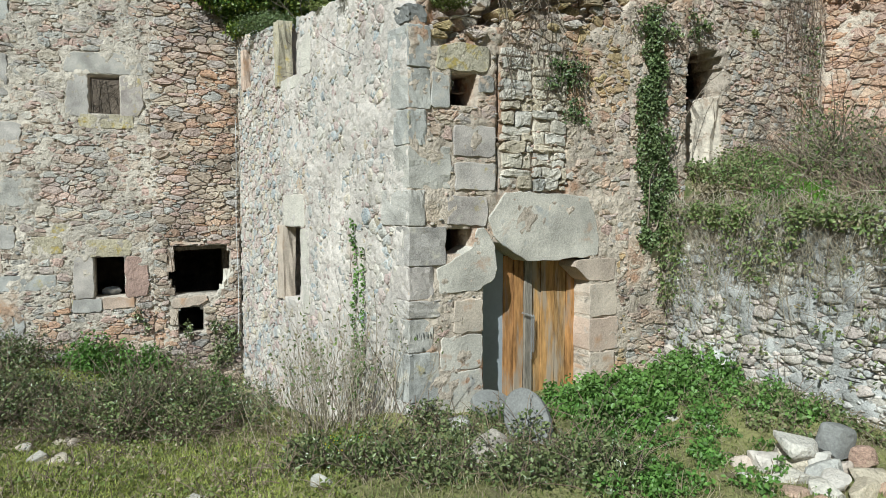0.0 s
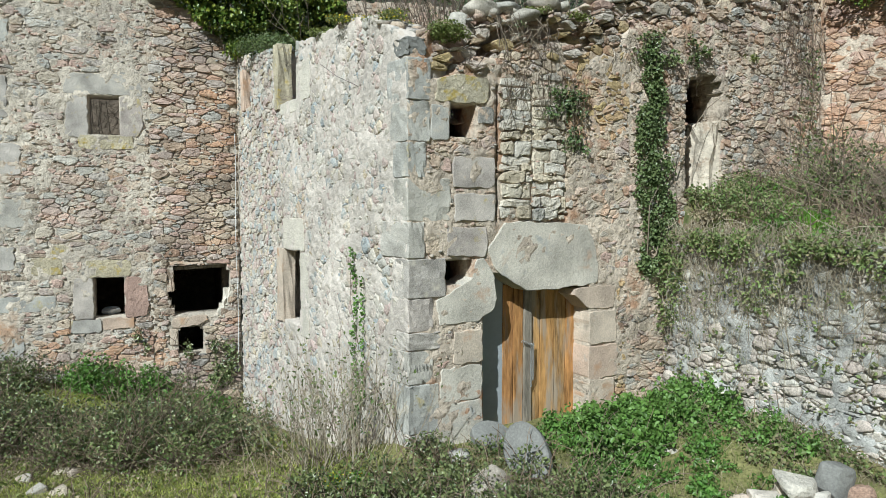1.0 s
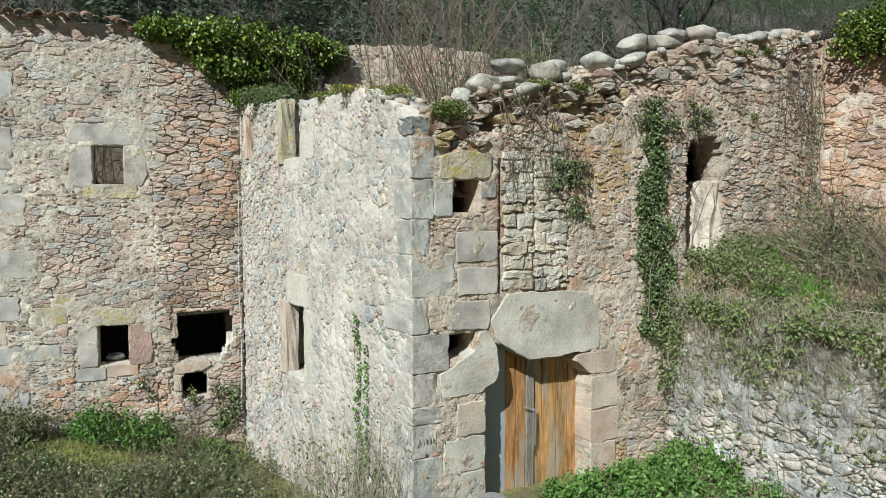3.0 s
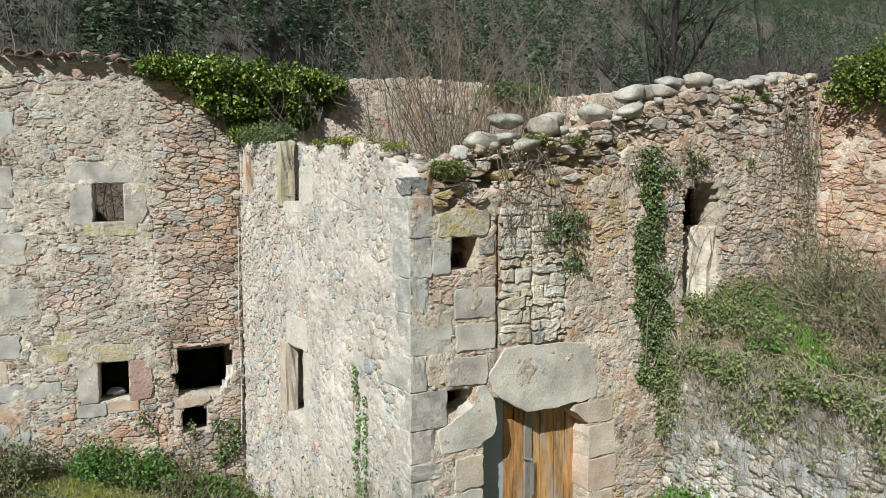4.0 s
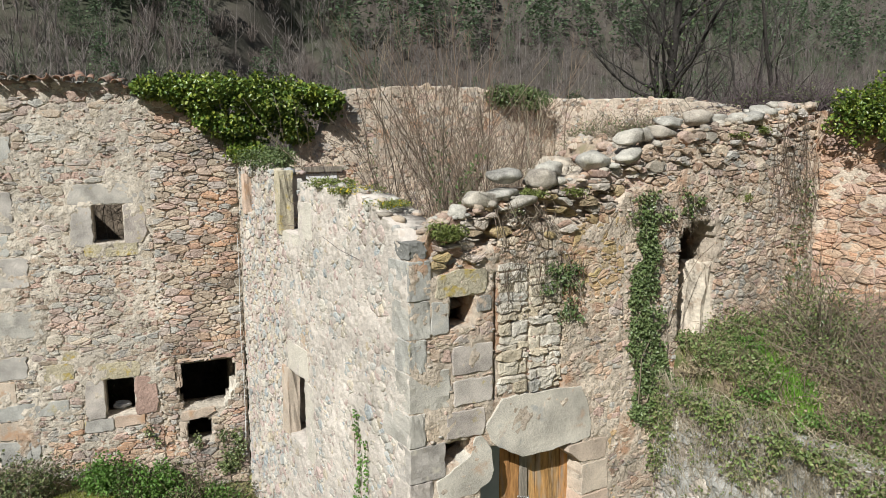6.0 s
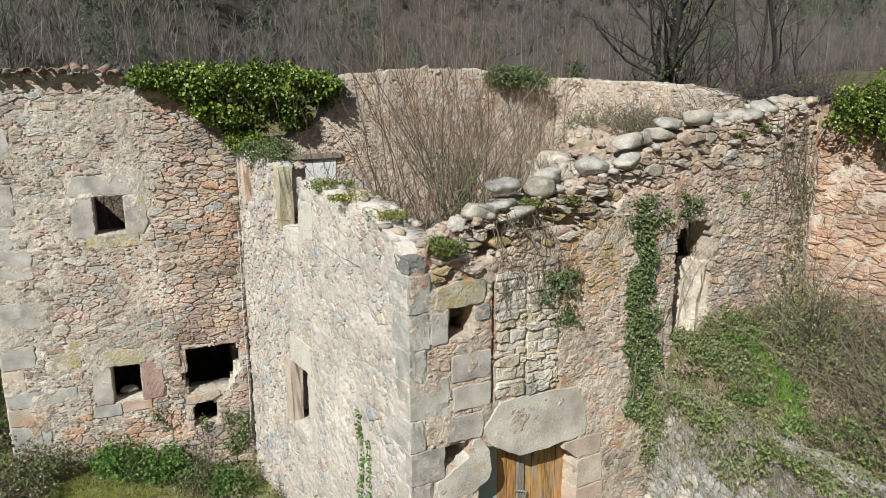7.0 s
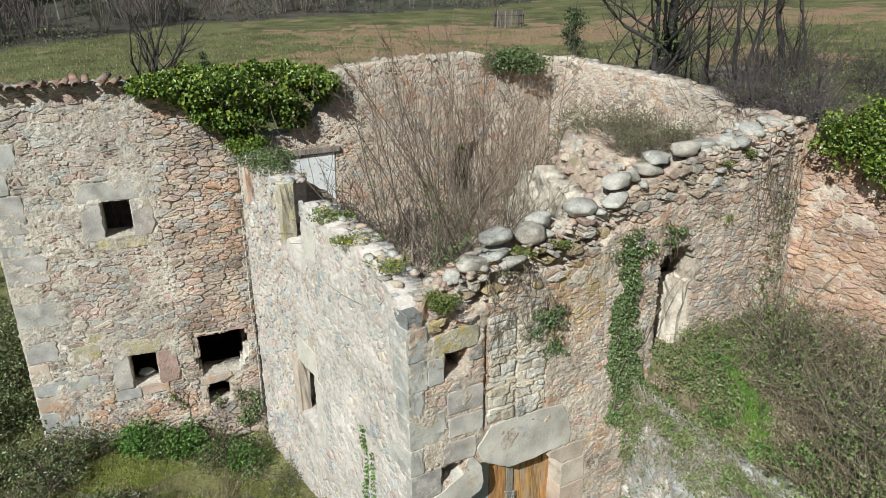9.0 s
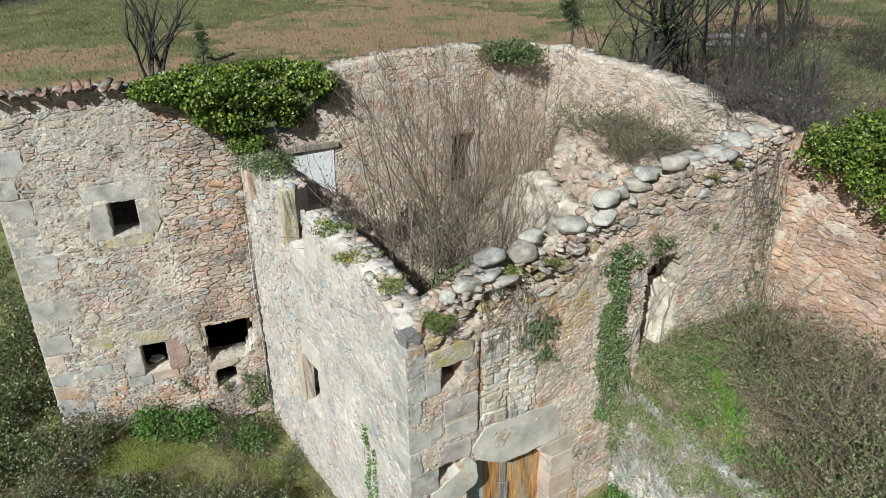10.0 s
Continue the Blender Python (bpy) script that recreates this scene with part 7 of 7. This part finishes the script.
def conifer(name, at, height, seed, label):
    ob = thing(name, label, "tree")
    r = random.Random(seed)
    p = Vector(at)
    stems_part("trunk", [stem_path(p, p + Vector((0, 0, height)), height * 0.02, 0.01, r, 4, 0.01)], M_BARK, ob, 5)
    blobs = []
    for k in range(15):
        t = r.uniform(0.08, 1) ** 1.3
        a = r.uniform(0, 6.28)
        d = height * 0.34 * (1.05 - t) * r.uniform(0.2, 1)
        blobs.append(((p + Vector((math.cos(a) * d, math.sin(a) * d, height * t)))[:], (height * 0.1, height * 0.1, height * 0.08)))
    leaf_part("crown", cloud(blobs, int(560 * height), 0.05), 0.1, M_CONIFER, ob, None, 1.0, 0.4)
    return ob


conifer("young_conifer", on_ground(-9.3, 28.9), 1.5, 111, "small dark green conifer on the meadow")
conifer("juniper", on_ground(5.1, 27.0), 3.6, 112, "dark green juniper behind the ruin")


# slatted guard round a young tree on the meadow
def build_guard():
    ob = thing("tree_guard", "round guard of grey wooden slats on the meadow", "tree guard")
    x, y = 5.3, 55.0
    z = ground_height(x, y)
    for k in range(20):
        a = 2 * math.pi * k / 20
        bm = bmesh.new()
        bmesh.ops.create_cube(bm, size=1)
        bm.transform(pose(x + 1.1 * math.cos(a), y + 1.1 * math.sin(a), z + 0.55, 0, 0, math.degrees(a)) @ Matrix.Diagonal((0.04, 0.09, 1.15 + 0.2 * rc.random(), 1)))
        part("slat", bm, M_BARK_FAR, ob)
    for h in (0.3, 0.85):
        ring = [Vector((x + 1.12 * math.cos(2 * math.pi * k / 24), y + 1.12 * math.sin(2 * math.pi * k / 24), z + h)) for k in range(25)]
        stems_part("hoop", [(ring, [0.03] * 25)], M_BARK_FAR, ob)


build_guard()

# ---- the wooded hillside ----
def forest_tree(seed, height=11.0, twigs=4):
    r = random.Random(seed)
    t, b, s = tree_paths((0, 0, -0.5), height, 0.13, r, 9, 0.42, (r.uniform(-0.8, 0.8), r.uniform(-0.8, 0.8)), 4, twigs)
    return tubes(t, 4), tubes(b + s, 3)


prototypes = [forest_tree(s) for s in (201, 202, 203, 204, 205)]
proto_mesh = [(a.mesh("trunk", M_BARK_FAR), b.mesh("crown", M_BARK_FAR)) for a, b in prototypes]
rf = random.Random(301)


def wood_spot(near, far, side=(-0.75, 0.8)):
    while True:
        y = rf.uniform(20, far + (130 if side[0] < 0 else 330))
        x = rf.uniform(*side) * y
        edge = y - wood_edge(x)
        if near + 3 * noise.noise((x * 0.3, y * 0.3, 0)) < edge < far:
            return x, y


made = []
for k in range(230):
    x, y = wood_spot(0.5, 125)
    i = rf.randrange(5)
    m = Matrix.Translation((x, y, ground_height(x, y))) @ pose(0, 0, 0, rf.uniform(-4, 4), rf.uniform(-4, 4), rf.uniform(0, 360)) @ Matrix.Scale(rf.uniform(0.35, 0.8), 4)
    ob = new("tree")
    ob.matrix_basis = m
    tagged(ob, "bare grey-brown deciduous tree of the hillside wood", "tree", "bare trees of the hillside")
    for name, me in zip(("trunk", "crown"), proto_mesh[i]):
        child(name, me, ob)


def light_tree(seed, height=11.0):
    """A far bare tree from few slim faces."""
    r = random.Random(seed)
    bag = Bag()
    def sliver(p, q, w):
        d = q - p
        s = d.cross(Vector((r.uniform(-1, 1), r.uniform(-1, 1), r.uniform(-0.2, 0.2)))).normalized() * w
        bag.add([tuple(p - s), tuple(p + s), tuple(q + s * 0.3), tuple(q - s * 0.3)], [(0, 1, 2, 3)])
    top = Vector((r.uniform(-0.6, 0.6), r.uniform(-0.6, 0.6), height))
    for _ in range(2):
        sliver(Vector((0, 0, -0.5)), top, 0.09)
    for _ in range(16):
        p = top * r.uniform(0.2, 0.95)
        a = r.uniform(0, 6.28)
        n = (height * 1.08 - p.z) * r.uniform(0.35, 0.6)
        q = p + Vector((math.cos(a) * 0.45, math.sin(a) * 0.45, r.uniform(0.5, 1.0))) * n
        sliver(p, q, 0.035)
        for _ in range(3):
            s = p.lerp(q, r.uniform(0.3, 0.9))
            sliver(s, s + (q - p) * 0.4 + Vector((r.uniform(-1, 1), r.uniform(-1, 1), r.uniform(-0.2, 0.8))) * n * 0.25, 0.022)
    return np.array(bag.verts), np.array(bag.faces)


def pine(seed, height=12.0, n=230, big=1.0):
    """A far pine: tiers of small drooping sprays."""
    r = np.random.default_rng(seed)
    t = r.uniform(0.12, 1, n)
    a = r.uniform(0, 6.28, n)
    d = 0.30 * height * (1.06 - t) ** 0.75 * r.uniform(0.3, 1.05, n)
    p = np.stack([np.cos(a) * d, np.sin(a) * d, t * height], 1)
    out = np.stack([np.cos(a + r.normal(0, 0.6, n)), np.sin(a + r.normal(0, 0.6, n)), r.normal(-0.15, 0.3, n)], 1) * 0.6 * big
    side = np.cross(out, r.normal(size=(n, 3)) + np.array((0, 0, 1.5))) * 0.22
    v = np.stack([p - out * 0.5, p + side, p + out * 0.7, p - side], 1)
    return v.reshape(-1, 3), np.arange(n * 4).reshape(n, 4)


def wood(name, kinds, count, near, far, scale, material, label, grow=0.0, side=(-0.75, 0.8)):
    vs, fs, k = [], [], 0
    for _ in range(count):
        x, y = wood_spot(near, far, side)
        v, f = kinds[rf.randrange(len(kinds))]
        a, s = rf.uniform(0, 6.28), rf.uniform(*scale) * (1 + grow * y)
        c, n = math.cos(a) * s, math.sin(a) * s
        vs.append(v @ np.array([[c, n, 0], [-n, c, 0], [0, 0, s]]) + np.array([x, y, ground_height(x, y)]))
        fs.append(f + k)
        k += len(v)
    return tagged(new(name, quad_mesh(name, np.concatenate(vs), np.concatenate(fs), material)), label, "wood", kind="stuff")


def brush(seed, height=3.6):
    """A far bush of many thin upright twigs."""
    r = random.Random(seed)
    bag = Bag()
    for _ in range(64):
        a, k = r.uniform(0, 6.28), r.uniform(0.1, 1.0)
        p = Vector((math.cos(a), math.sin(a), 0)) * 0.3 * k
        q = p + Vector((math.cos(a) * 0.55 * k, math.sin(a) * 0.55 * k, 1)) * height * r.uniform(0.5, 1)
        p = p.lerp(q, r.uniform(0.0, 0.5))
        s = (q - p).cross(Vector((r.uniform(-1, 1), r.uniform(-1, 1), 0.1))).normalized() * 0.02
        bag.add([tuple(p - s), tuple(p + s), tuple(q + s * 0.4), tuple(q - s * 0.4)], [(0, 1, 2, 3)])
    return np.array(bag.verts), np.array(bag.faces)


light = [light_tree(s) for s in range(401, 407)]
pines = [pine(s, 12.0, 800, 0.5) for s in range(411, 415)]
far_pines = [pine(s, 12.0, 170, 1.0) for s in range(415, 419)]
brushes = [brush(s) for s in range(421, 426)]
wood("bare_wood", light, 2700, 2, 170, (0.4, 0.8), M_BARK_FAR, "leafless grey-brown wood on the hillside")
wood("bare_wood", light, 700, 110, 400, (0.6, 1.0), M_BARK_FAR, "leafless grey-brown wood high on the hill")
wood("pine_wood", pines, 200, 12, 110, (0.3, 0.7), M_PINE, "dark green pines scattered among the bare trees")
wood("pine_wood", far_pines, 2700, 50, 400, (0.65, 1.05), M_PINE, "dark green pine wood on the upper hill")
wood("pine_wood", far_pines, 800, 330, 640, (1.0, 1.5), M_PINE, "dark green pine wood on the far ridge", side=(0.3, 0.72))
wood("brushwood", brushes, 1400, 1, 110, (0.4, 1.1), M_BRUSH, "brown leafless brushwood on the lower slope")
wood("brushwood", brushes, 900, 70, 280, (0.9, 1.5), M_BRUSH, "brown leafless brushwood between the pines")


# shrubs along the wood's edge
spots = []
for _ in range(60):
    x = rf.uniform(-32, 40)
    y = wood_edge(x) + rf.uniform(-0.5, 5)
    spots.append((x, y, rf.uniform(0.8, 1.6), rf.uniform(0.8, 2.0)))
bramble_patch("bare brushwood along the meadow's far edge", spots, 2500, 0.16, 1500, M_BRAMBLE, cane_mat=M_BARK_FAR, name="brushwood", arch=0.2)
